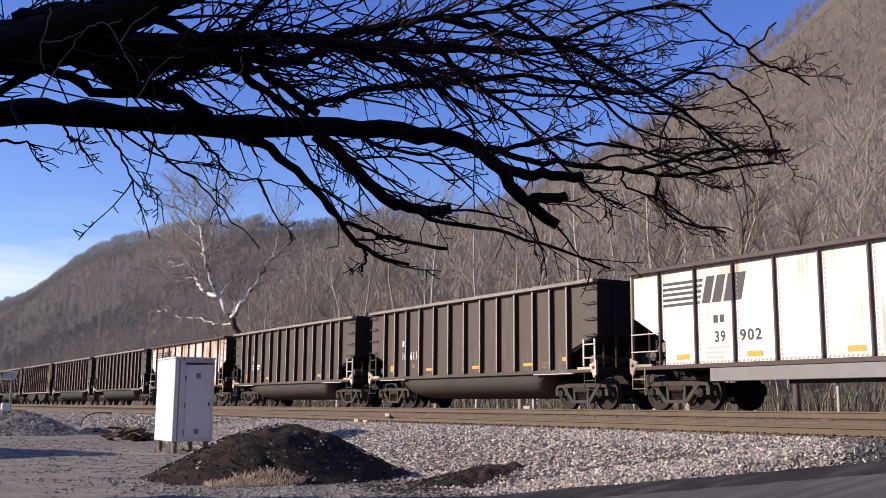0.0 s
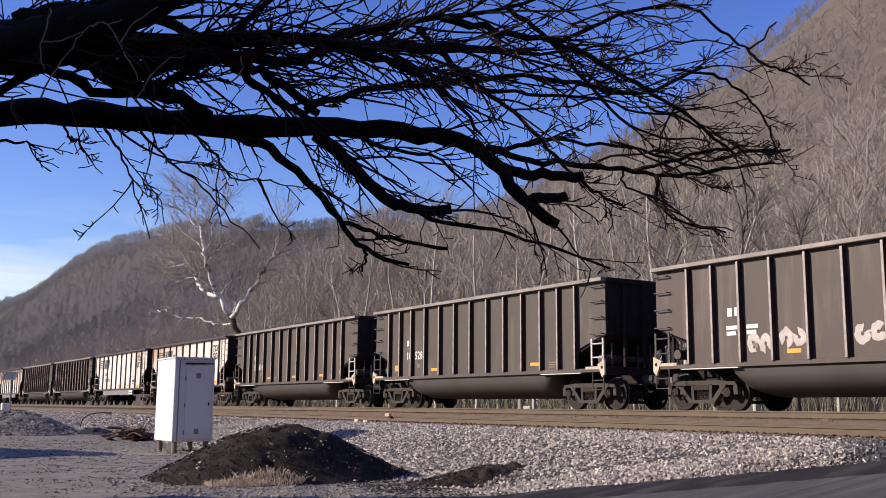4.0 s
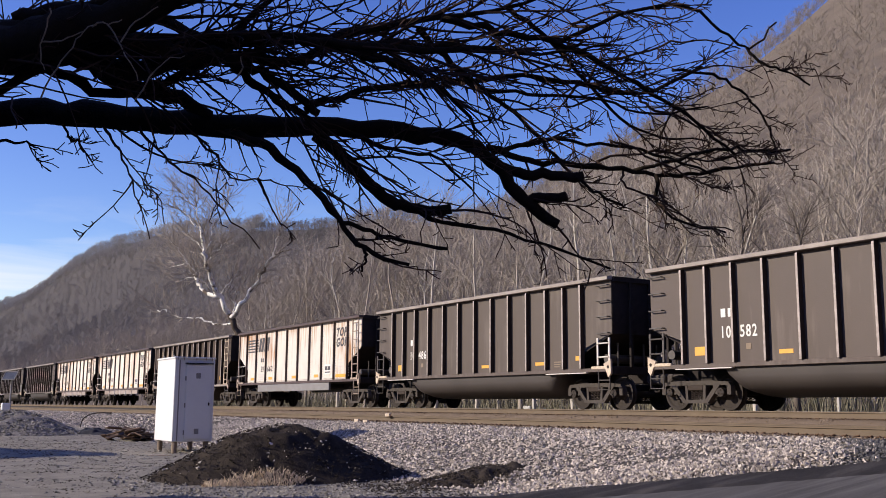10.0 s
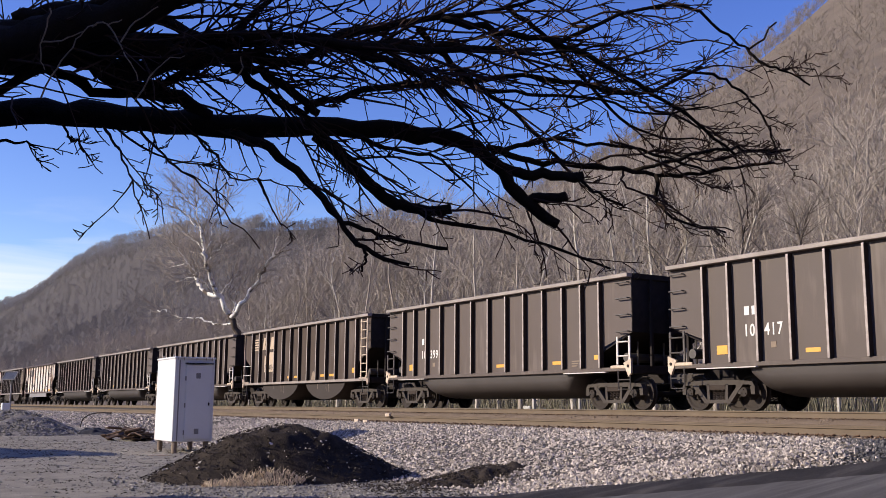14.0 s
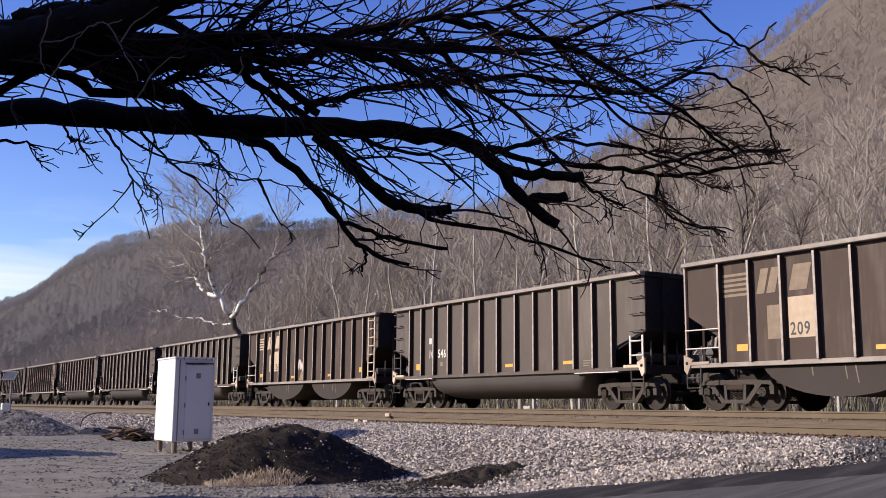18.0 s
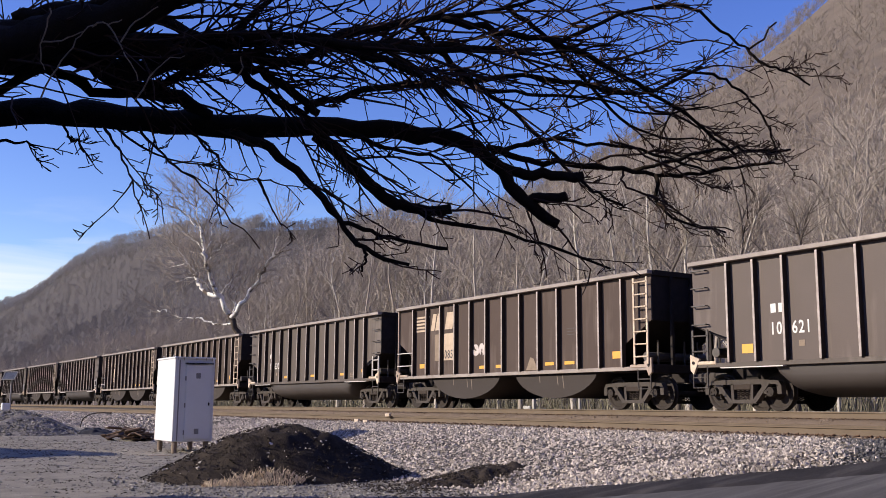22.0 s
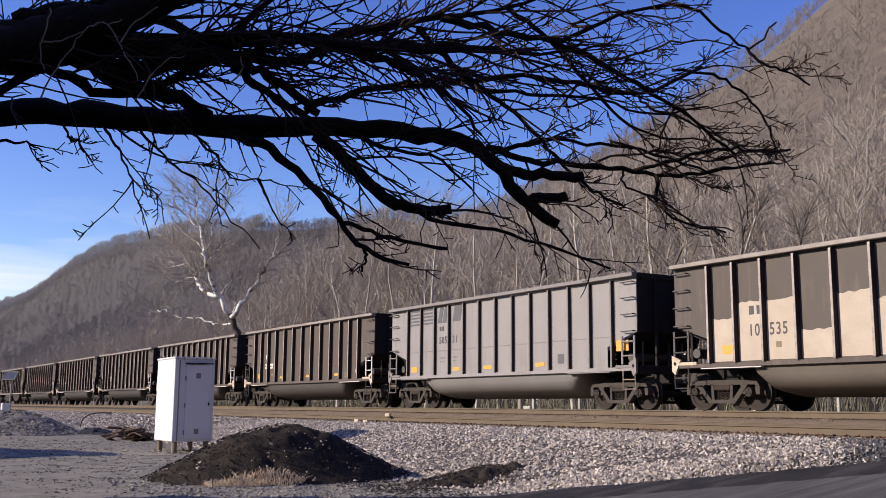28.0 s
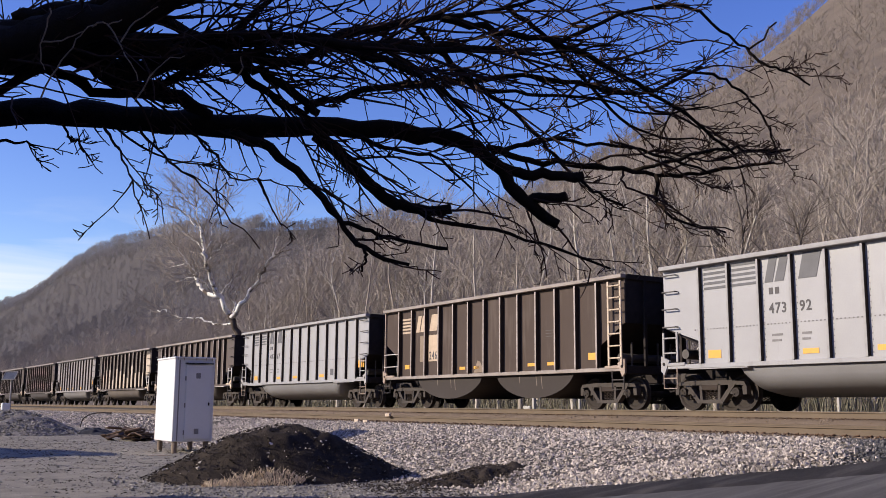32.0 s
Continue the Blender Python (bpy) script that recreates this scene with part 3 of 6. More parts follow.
def gondola(style, paint, chord, rib_mat, belly_mat, label):
    """One empty coal gondola; style 'tub' (one round belly), 'lobes' (two dished bellies) or 'flat' (deep straight sill)."""
    car = thing("coal_gondola", label, "coal gondola", "coal train")
    cut = {"tub": (2.15, 1.75, 1.22), "lobes": (2.42, 1.76, 1.15), "flat": (2.50, 1.80, 1.22)}[style]
    ribs = RIBS["silver" if paint in (M_silver, M_grey) else style]
    h_end, h_in, inset = cut
    for g in (-1, 1):
        poly = [(-HALF + inset, SILL_Z), (HALF - inset, SILL_Z), (HALF - inset, h_in), (HALF, h_end), (HALF, TOP_Z - 0.1), (-HALF, TOP_Z - 0.1), (-HALF, h_end), (-HALF + inset, h_in)]
        part("side_sheet", Shape().prism(poly, g * SHEET_Y, g * (SHEET_Y - 0.02)), paint, car)
        part("top_chord", Shape().bevelled(-HALF - 0.02, HALF + 0.02, g * SHEET_Y - 0.17 if g < 0 else SHEET_Y - 0.03, g * SHEET_Y + 0.03 if g < 0 else SHEET_Y + 0.17, TOP_Z - 0.11, TOP_Z, 0.012), chord, car)
        part("side_sill", Shape().bevelled(-HALF + 0.1, HALF - 0.1, min(g * (SHEET_Y - 0.05), g * (SHEET_Y + 0.09)), max(g * (SHEET_Y - 0.05), g * (SHEET_Y + 0.09)), SILL_Z - 0.06, SILL_Z + 0.05, 0.008), chord if style == "lobes" else (rib_mat if style == "flat" else paint), car)
    rib_y = 0.11 if paint in (M_silver, M_grey) else {"tub": 0.15, "lobes": 0.15, "flat": 0.085}[style]
    w = 0.033 if style != "flat" else 0.025
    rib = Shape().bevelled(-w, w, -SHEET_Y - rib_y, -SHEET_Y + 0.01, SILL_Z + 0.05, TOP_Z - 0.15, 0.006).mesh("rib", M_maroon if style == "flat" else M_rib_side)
    rib.materials.append(rib_mat)                # outer flange, worn on brown cars; the dark sides beside it hold shade
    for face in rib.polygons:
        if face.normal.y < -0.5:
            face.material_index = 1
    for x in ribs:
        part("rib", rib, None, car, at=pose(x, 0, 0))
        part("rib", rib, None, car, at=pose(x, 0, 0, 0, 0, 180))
    for g in (-1, 1):
        # end plates near-black whatever the paint: shade of the car ends in their colour
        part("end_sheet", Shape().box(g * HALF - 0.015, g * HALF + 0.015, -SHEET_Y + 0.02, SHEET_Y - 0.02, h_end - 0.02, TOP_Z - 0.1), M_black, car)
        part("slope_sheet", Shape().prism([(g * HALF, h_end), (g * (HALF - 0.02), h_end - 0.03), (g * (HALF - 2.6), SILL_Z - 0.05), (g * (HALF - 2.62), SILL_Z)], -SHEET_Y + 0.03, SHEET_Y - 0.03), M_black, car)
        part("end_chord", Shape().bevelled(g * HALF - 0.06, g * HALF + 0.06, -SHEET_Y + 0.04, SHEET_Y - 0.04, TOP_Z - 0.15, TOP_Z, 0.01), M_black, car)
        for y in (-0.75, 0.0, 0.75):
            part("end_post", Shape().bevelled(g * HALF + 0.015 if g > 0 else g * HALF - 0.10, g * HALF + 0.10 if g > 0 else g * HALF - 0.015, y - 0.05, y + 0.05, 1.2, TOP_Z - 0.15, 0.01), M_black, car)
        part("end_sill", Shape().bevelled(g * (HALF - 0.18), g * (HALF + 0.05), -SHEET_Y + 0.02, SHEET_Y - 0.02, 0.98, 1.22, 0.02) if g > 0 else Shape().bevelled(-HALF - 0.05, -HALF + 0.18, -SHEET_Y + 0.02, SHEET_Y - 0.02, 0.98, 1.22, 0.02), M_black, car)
        c = Shape().bevelled(min(g * 6.9, g * 7.40), max(g * 6.9, g * 7.40), -0.16, 0.16, 0.72, 0.98, 0.03)
        c.bevelled(min(g * 7.36, g * 7.625), max(g * 7.36, g * 7.625), -0.19, 0.13, 0.68, 1.0, 0.05).tube([(g * 7.5, 0.1, 0.68), (g * 7.5, 0.1, 1.0)], 0.09, 8)
        part("coupler", c, M_truck, car)
        part("brake_hose", Shape().tube([(g * 7.15, -0.35, 0.85), (g * 7.30, -0.38, 0.7), (g * 7.47, -0.36, 0.5), (g * 7.61, -0.33, 0.52)], 0.03, 6), M_black, car)
        # corner casting, stirrup step, handrails and grab irons on the viewer's side
        y = -SHEET_Y - 0.08
        tone = (chord if paint in (M_silver, M_grey) else M_endwhite) if style == "tub" else M_ladder
        x_in, x_out = g * (HALF - 0.80), g * (HALF + 0.03)
        s = Shape().bevelled(min(x_in, x_out), max(x_in, x_out), y - 0.03, y + 0.06, SILL_Z + 0.01, SILL_Z + 0.10, 0.015)
        s.prism([(g * (HALF - 0.25), SILL_Z + 0.16), (g * (HALF + 0.05), SILL_Z + 0.28), (g * (HALF + 0.05), SILL_Z - 0.12), (g * (HALF - 0.06), SILL_Z - 0.22)], y - 0.035, y + 0.03)
        part("corner_plate", s, tone, car, "scuffed pale corner plate")
        part("jacking_hole", Shape().tube([(g * (HALF - 0.06), y - 0.045, SILL_Z + 0.07), (g * (HALF - 0.06), y - 0.030, SILL_Z + 0.07)], 0.045, 12), M_black, car)
        xs = [g * (HALF - 0.50), g * (HALF - 0.02)]
        part("stirrup_step", Shape().tube([(xs[0], y, 1.1), (xs[0], y, 0.56), (xs[1], y, 0.56), (xs[1], y, 1.1)], 0.02, 6).tube([(xs[0], y, 0.82), (xs[1], y, 0.82)], 0.018, 6), M_grab_dark if paint in (M_brown, M_brown_old) else M_ladder, car)
        if style == "tub":
            part("ladder", ladder_shape(min(g * (HALF - 0.52), g * (HALF - 0.03)), max(g * (HALF - 0.52), g * (HALF - 0.03)), SILL_Z + 0.12, 2.02, 2, y), chord if paint in (M_silver, M_grey) else M_grab if g > 0 else M_grab_dark, car, "pale grab ladder" if g > 0 else "")
            for z in (2.15, 2.62, 3.08, 3.52):
                part("grab_iron", grab(min(g * (HALF - 0.52), g * (HALF - 0.05)), max(g * (HALF - 0.52), g * (HALF - 0.05)), z, y - 0.04), M_grab_dark, car)
        elif g > 0:
            part("ladder", ladder_shape(HALF - 0.56, HALF - 0.05, SILL_Z + 0.1, TOP_Z - 0.18, 7, y - 0.06), M_endwhite if style == "lobes" else M_ladder, car, "tall rust-stained ladder")
        else:
            for z in (1.55, 2.02):
                part("grab_bar", grab(-HALF + 0.02, ribs[0] - 0.04, z, y - 0.02), M_grab, car, "long pale grab bar")
            part("corner_post", Shape().bevelled(-HALF - 0.03, -HALF + 0.03, -SHEET_Y - 0.07, -SHEET_Y + 0.02, SILL_Z, TOP_Z - 0.1, 0.01), M_ladder, car)
        # brake gear at the car's end
        s = Shape()
        for k in range(4):
            s.tube([(g * (HALF - 0.35), -0.9 + 0.5 * k, 1.15), (g * (HALF - 0.35), -0.9 + 0.5 * k, 1.9)], 0.03, 6)
        s.tube([(g * (HALF - 0.5), -1.2, 1.45), (g * (HALF - 0.5), 1.0, 1.45)], 0.13, 10)
        part("brake_gear", s, M_grab_dark, car)
    if style != "flat":
        part("center_sill", Shape().bevelled(-6.9, 6.9, -0.28, 0.28, 0.74, 1.06, 0.02), M_black, car)
    else:
        part("center_sill", Shape().bevelled(-6.9, 6.9, -0.28, 0.28, 0.80, 1.06, 0.02), M_black, car)
    part("floor_plate", Shape().box(-HALF + 1.0, HALF - 1.0, -SHEET_Y + 0.03, SHEET_Y - 0.03, 1.03, 1.09), M_black, car)
    if style == "tub":
        s, n = Shape(), 22
        for i, (x, k) in enumerate(((-4.35, 0.02), (-4.28, 0.50), (-4.05, 0.90), (-3.75, 1.0), (3.75, 1.0), (4.0, 0.93), (4.28, 0.50), (4.38, 0.02))):
            for j in range(n + 1):
                a = math.pi * j / n
                s.v.append((x, -1.42 * math.cos(a), 1.07 - 0.74 * k * math.sin(a) ** 0.62))
        for i in range(7):
            s.f += [(i * (n + 1) + j, i * (n + 1) + j + 1, (i + 1) * (n + 1) + j + 1, (i + 1) * (n + 1) + j) for j in range(n)]
        part("belly", s, belly_mat, car, "rounded belly between the trucks", smooth=True)
        for g in (-1, 1):
            part("edge_strip", Shape().box(min(g * 4.0, g * 5.9), max(g * 4.0, g * 5.9), -SHEET_Y - 0.14, -SHEET_Y - 0.02, SILL_Z - 0.09, SILL_Z - 0.065), chord if paint in (M_silver, M_grey) else M_grab, car)
    elif style == "lobes":
        for x0, x1 in ((-4.50, -0.30), (0.58, 4.52)):
            c, r = (x0 + x1) / 2, (x1 - x0) / 2
            poly = [(c - r * math.cos(a), 1.07 - 0.74 * math.sin(a) ** 1.2) for a in [math.pi * j / 20 for j in range(21)]]
            belly = part("belly", Shape().prism(poly, -1.38, 1.38), belly_mat, car, "dished belly scuffed along its side")
            for i, dx in enumerate((-0.75, 0.12, 0.38)):
                part("scuff", Shape().prism([(c + dx, 1.02), (c + dx + 0.035, 1.02), (c + dx + 0.06 + 0.02 * i, 0.80 - 0.09 * (i % 3)), (c + dx + 0.03 + 0.02 * i, 0.80 - 0.09 * (i % 3))], -1.384, -1.379), M_faint, belly)
    else:
        deep = paint is not M_old_white
        for g in (-1, 1):
            y0, y1 = min(g * 1.42, g * 1.52), max(g * 1.42, g * 1.52)
            if deep:
                part("deep_sill", Shape().bevelled(-4.05, 4.05, y0, y1, 0.72, 1.05, 0.012), M_sill_grey, car, "deep grey sill plate")
            else:
                part("sill_plate", Shape().bevelled(-4.4, 4.4, y0, y1, 0.77, 1.05, 0.012), M_rust_sill, car, "rusty sill plate")
                for x in (-3.0, -1.5, 0.0, 1.5, 3.0):
                    part("gusset", Shape().prism([(x - 0.03, 0.69), (x + 0.03, 0.69), (x + 0.03, 1.06), (x - 0.03, 1.06)], g * 1.47, g * 1.555), M_grab, car)
        if paint is M_white:
            part("data_plate", Shape().box(3.1, 4.0, -1.53, -1.522, 0.76, 1.02), M_pale, car, "pale data plate on the sill")
            part("fine_print", Shape().box(3.18, 3.9, -1.536, -1.531, 0.86, 0.91), M_sill_dark, car)
        for x in (-3.0, -1.0, 1.0, 3.0):
            part("cross_beam", Shape().bevelled(x - 0.06, x + 0.06, -1.4, 1.4, 0.86, 1.03, 0.01), M_black, car)
    for g in (-1, 1):
        truck(car, g * 5.68)
    return car


def text_mesh(chars, height, mat, bold=0.007):
    cu = bpy.data.curves.new("characters", "FONT")
    cu.body, cu.size, cu.extrude = chars, height * 1.37, 0.002
    cu.resolution_u, cu.offset, cu.space_character = 3, bold, 1.18
    ob = bpy.data.objects.new("characters", cu)
    me = bpy.data.meshes.new_from_object(ob)
    bpy.data.objects.remove(ob)
    me.materials.clear()
    me.materials.append(mat)
    return me


MARK_Y = -SHEET_Y - 0.006


def painted(name, shape_or_text, mat, car, x, z, wide=1.0, label=""):
    """Something painted on the viewer's side of a car, its lower left corner at x, z."""
    if isinstance(shape_or_text, Shape):
        return part(name, shape_or_text, mat, car, label, pose(x, MARK_Y, z))
    me = text_mesh(shape_or_text[0], shape_or_text[1], mat)
    return part(name, me, mat, car, label, pose(x, MARK_Y, z, 90) @ Matrix.Diagonal((wide, 1, 1, 1)))


def plate(w, h):
    return Shape().box(0, w, -0.003, 0.003, 0, h)


def emblem(mat, car, x, z, size, ribs, gap_from=0.0, spread=None):
    """The railway's emblem as plain shapes: five speed stripes running into two slanted blocks; spread names the end of the stripes and the places of the blocks."""
    k = size / 0.62
    long = spread[0] - x if spread else 1.15 * k
    s = Shape()
    for i in range(5):
        z0 = 0.125 * i * k
        s.prism([(0.0, z0), (long + 0.03 * i, z0), (long + 0.02 + 0.03 * i, z0 + 0.065 * k), (0.0, z0 + 0.065 * k)], -0.003, 0.003)
    painted("emblem_stripes", s, mat, car, x, z, label="five speed stripes")
    a = 0.16 * k
    s = Shape()
    s.prism([(0, 0), (0.24 * k, 0), (0.24 * k + a, 0.6 * k), (a, 0.6 * k)], -0.003, 0.003)
    s.prism([(0.30 * k, 0), (0.56 * k, 0), (0.56 * k + a, 0.6 * k), (0.32 * k + a, 0.6 * k)], -0.003, 0.003)
    painted("emblem_block", s, mat, car, spread[1] if spread else x + 1.22 * k + gap_from * 0.2, z, label="slanted emblem block")
    s = Shape()
    s.prism([(0.0, 0.0), (0.50 * k, 0.0), (0.50 * k + a, 0.6 * k), (a, 0.6 * k)], -0.003, 0.003)
    painted("emblem_block", s, mat, car, spread[2] if spread else x + 1.86 * k + gap_from, z, label="slanted emblem block")


def mark_bars(mat, car, x, z, k):
    """The owner's two initials as plain bars."""
    s = Shape().box(0, 0.13 * k, -0.003, 0.003, 0.04, 0.22 * k).box(0.20 * k, 0.33 * k, -0.003, 0.003, 0.04, 0.22 * k)
    painted("mark_bar", s, mat, car, x, z)


def scrawl(car, x, z, w, h, mat, seed):
    """Sprayed bubble forms that spell nothing: fat broken rings side by side."""
    rnd = random.Random(seed)
    s = Shape()
    for k in range(2):
        cx, cz = w * (0.27 + 0.46 * k), h * rnd.uniform(0.42, 0.58)
        rx, rz, n, start = w * 0.25, h * rnd.uniform(0.36, 0.46), 14, rnd.uniform(0, 6.283)
        ring = []
        for i in range(n + 1):
            a = start + 5.4 * i / n
            j = rnd.uniform(0.86, 1.08)
            ring.append(((cx + rx * j * math.cos(a), cz + rz * j * math.sin(a)), (cx + rx * j * 0.2 * math.cos(a), cz + rz * j * 0.2 * math.sin(a))))
        for (a, b), (c, d) in zip(ring, ring[1:]):
            s.prism([a, c, d, b], -0.003, 0.003)
    painted("graffiti", s, mat, car, x, z, label="sprayed bubble tag that spells nothing")


def small_bars(car, x, z, w, rows, mat, h=0.05, pitch=0.1):
    """Fine print too small to read."""
    s = Shape()
    for i in range(rows):
        ww = w * (0.75 + 0.25 * ((i * 7) % 3) / 2)
        s.box(0, ww, -0.003, 0.003, i * pitch, i * pitch + h)
    painted("fine_print", s, mat, car, x, z)


def dress(car, style, left, right, seed):
    """Numbers, emblems, reflectors and marks of one car."""
    rnd = random.Random(seed)
    ribs = RIBS[{"white": "flat", "old_white": "flat", "rusty": "flat", "lobes": "lobes", "silver": "silver", "grey": "silver"}.get(style, "tub")]
    if style in ("brown", "tan", "pale_emblem"):
        ink = M_ink if style == "tan" else M_pale
        mark_bars(ink, car, ribs[1] + 0.40, 2.26, 1.15)
        for txt, x in ((left, ribs[1] + 0.36), (right, ribs[2] + 0.12)):
            if txt and txt != "?":
                painted("car_number", (txt, 0.30), ink, car, x, 1.79, 0.78)
            elif txt == "?":
                small_bars(car, x, 1.83, 0.4, 2, ink, 0.1, 0.14)
        painted("small_plate", plate(0.16, 0.14), M_ghost, car, ribs[2] + 0.3, 1.48)
        for i, w in ((0, 0.34), (3, 0.40), (6, 0.42), (9, 0.46)):
            if rnd.random() < 0.9:
                painted("reflector", plate(w, 0.10 if i else 0.22), M_yellow, car, ribs[i] + 0.35 - 0.05 * rnd.random(), 1.33 + 0.05 * (i == 0), label="faded yellow reflector")
        if rnd.random() < 0.6:
            painted("reflector", plate(0.35, 0.13), M_yellow, car, ribs[11] + 0.45, 1.42, label="faded yellow reflector")
        small_bars(car, ribs[10] + 0.3, 1.25, 0.35, 3, M_ghost, 0.03, 0.07)
        if style == "tan":
            for i in range(1, 13):
                x0, x1 = ribs[i - 1] + 0.05, ribs[i] - 0.05
                z0, z1 = 1.26 if i > 8 else 1.2, (2.25, 2.62, 2.62, 1.84, 2.61, 2.43, 2.19, 1.89, 2.73, 2.21, 2.21, 2.2)[i - 1]
                pts = [(x0, z0), (x1, z0), (x1, z1 + rnd.uniform(-0.05, 0.05))] + [(x1 + (x0 - x1) * j / 6, z1 + rnd.uniform(-0.025, 0.025)) for j in range(1, 6)] + [(x0, z1 + rnd.uniform(-0.05, 0.05))]
                ob = painted("worn_patch", Shape().prism(pts, -0.003, 0.003), M_cream, car, 0, 0, label="cream patch where the brown has worn off")
                ob.location.y += 0.003
            painted("worn_patch", plate(0.86, 1.3), M_cream, car, ribs[12] + 0.12, 2.05, label="cream square panel")
        if style == "pale_emblem":
            emblem(M_faint, car, ribs[0] - 0.55, 2.72, 0.62, ribs, 0, (ribs[1] - 0.1, ribs[1] + 0.12, ribs[2] + 0.15))
    elif style == "lobes":
        emblem(M_patch if left or right in ("246", "085") else M_ghost, car, ribs[0] - 0.10, 2.78, 0.62, ribs, 0, (ribs[1] - 0.08, ribs[1] + 0.14, ribs[2] + 0.14))
        painted("repaint_patch", plate(0.76, 0.95), M_patch, car, ribs[2] + 0.10, 1.68, label="tan repaint patch")
        painted("repaint_patch", plate(0.44, 0.95 if seed % 2 else 0.80), M_patch if left else M_ghost, car, ribs[1] + 0.44, 1.68, label="tan repaint patch")
        for txt, x in ((left, ribs[1] + 0.48), (right, ribs[2] + 0.14)):
            if txt:
                ob = painted("car_number", (txt, 0.30), M_ink, car, x, 1.75, 0.80)
                ob.location.y -= 0.006
        for i, w in ((0, 0.34), (4, 0.36), (5, 0.34), (8, 0.44), (9, 0.46)):
            if rnd.random() < 0.9:
                painted("reflector", plate(w, 0.10 if i else 0.16), M_yellow, car, ribs[i] + 0.30 * rnd.random() + 0.15, 1.32 + 0.12 * (i == 0), label="faded yellow reflector")
        painted("reflector", plate(0.46, 0.20), M_yellow, car, ribs[11] + 0.44, 1.42, label="faded yellow reflector")
        s = Shape().prism([(0, 0), (0.62, 0), (0.38, 0.36), (0.22, 0.40)], -0.003, 0.003)
        painted("scuffed_patch", s, M_ghost, car, ribs[5 + seed % 3] + 0.2, 1.2, label="pale scuffed patch")
        small_bars(car, ribs[9] + 0.35, 2.2, 0.5, 3, M_grab_dark, 0.02, 0.09)
    elif style in ("white", "old_white", "rusty"):
        emblem(M_ink, car, ribs[0] + 0.10, 2.70, 0.70, ribs)
        mark_bars(M_ink, car, ribs[1] + 0.58, 2.14, 1.05)
        painted("car_number", (left, 0.28), M_ink, car, ribs[1] + 0.60, 1.70, 0.85)
        painted("car_number", (right, 0.28), M_ink, car, ribs[2] + 0.14, 1.70, 1.05)
        small_bars(car, ribs[1] + 0.30, 1.30, 0.75, 3, M_print, 0.055, 0.12)
        for i, x in ((0, 0.55), (2, 0.35), (4, 0.6), (6, 0.5)):
            painted("reflector", plate(0.46, 0.13), M_yellow, car, ribs[i] + x, 1.30, label="faded yellow reflector")
        painted("reflector", plate(0.95, 0.14), M_yellow, car, ribs[8] + 0.14, 1.26, label="faded yellow reflector")
        if left:
            for word, z in (("TOP", 3.02), ("GON", 2.58)):
                me = text_mesh(word, 0.36, M_ink, 0.022)
                me.transform(Matrix(((0.92, 0.22, 0, 0), (0, 1, 0, 0), (0, 0, 1, 0), (0, 0, 0, 1))))
                part("slogan", me, M_ink, car, "slanted dark lettering", pose(ribs[8] + 0.13, MARK_Y, z, 90))
        if left == "23":
            painted("repaint_patch", plate(1.05, 0.62), M_print, car, ribs[5] + 0.1, 1.28, label="grey repaint patch")
        small_bars(car, ribs[8] + 0.3, 1.55, 0.55, 4, M_print, 0.035, 0.15)
        t = painted("notice_plate", plate(0.62, 0.42), M_pale, car, ribs[7] + 0.30, 1.42, label="white notice plate")
        t = painted("notice_print", Shape().box(0.06, 0.28, -0.003, 0.003, 0.17, 0.34).box(0.33, 0.56, -0.003, 0.003, 0.17, 0.34).box(0.06, 0.56, -0.003, 0.003, 0.06, 0.11), M_ink, car, ribs[7] + 0.30, 1.42)
        t.location.y -= 0.006
        s = Shape()
        for i in range(98):
            x = -5.75 + 0.117 * i
            s.prism([(x, 0.0), (x + 0.04, 0.0), (x + 0.075, 0.05), (x + 0.035, 0.05)], -0.003, 0.003)
        tagged(painted("rivet_row", s, M_rivet, car, 0, 1.185), kind="stuff")
        for rx in ribs:
            s = Shape()
            for i in range(21):
                s.box(0, 0.022, -0.004, 0.004, 0.11 * i, 0.11 * i + 0.04)
            tagged(painted("rivet_row", s, M_rivet, car, rx + 0.10, 1.3), kind="stuff")
    elif style in ("silver", "grey"):
        emblem(M_sill_dark, car, ribs[0] + 0.12, 3.03, 0.62, ribs, 0, (ribs[2] - 0.12, ribs[2] + 0.14, ribs[3] + 0.16))
        mark_bars(M_ink, car, ribs[2] + 0.26, 2.70, 0.9)
        painted("car_number", (left, 0.25), M_ink, car, ribs[2] + 0.24, 2.29, 0.9)
        painted("car_number", (right, 0.25), M_ink, car, ribs[3] + 0.16, 2.29, 0.9)
        for i, w in ((0, 0.42), (3, 0.44), (5, 0.48), (8, 0.46)):
            painted("reflector", plate(w, 0.20 if i == 0 else 0.12), M_yellow, car, ribs[i] + 0.2, 1.30, label="yellow reflector")
        painted("reflector", plate(0.5, 0.30), M_yellow, car, ribs[12] + 0.12, 1.62, label="yellow reflector")
        painted("data_plate", plate(0.3, 0.28), M_sill_dark, car, ribs[9] + 0.35, 1.36)
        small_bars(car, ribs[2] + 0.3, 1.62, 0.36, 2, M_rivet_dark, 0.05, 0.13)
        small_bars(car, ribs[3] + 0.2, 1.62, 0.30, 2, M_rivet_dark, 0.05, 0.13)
        # rivet marks darkened, each rivet's small shadow in their colour
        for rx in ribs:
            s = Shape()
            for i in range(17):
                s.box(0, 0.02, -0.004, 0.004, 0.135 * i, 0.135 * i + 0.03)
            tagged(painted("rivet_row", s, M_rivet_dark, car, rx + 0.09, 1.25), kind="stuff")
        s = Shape()
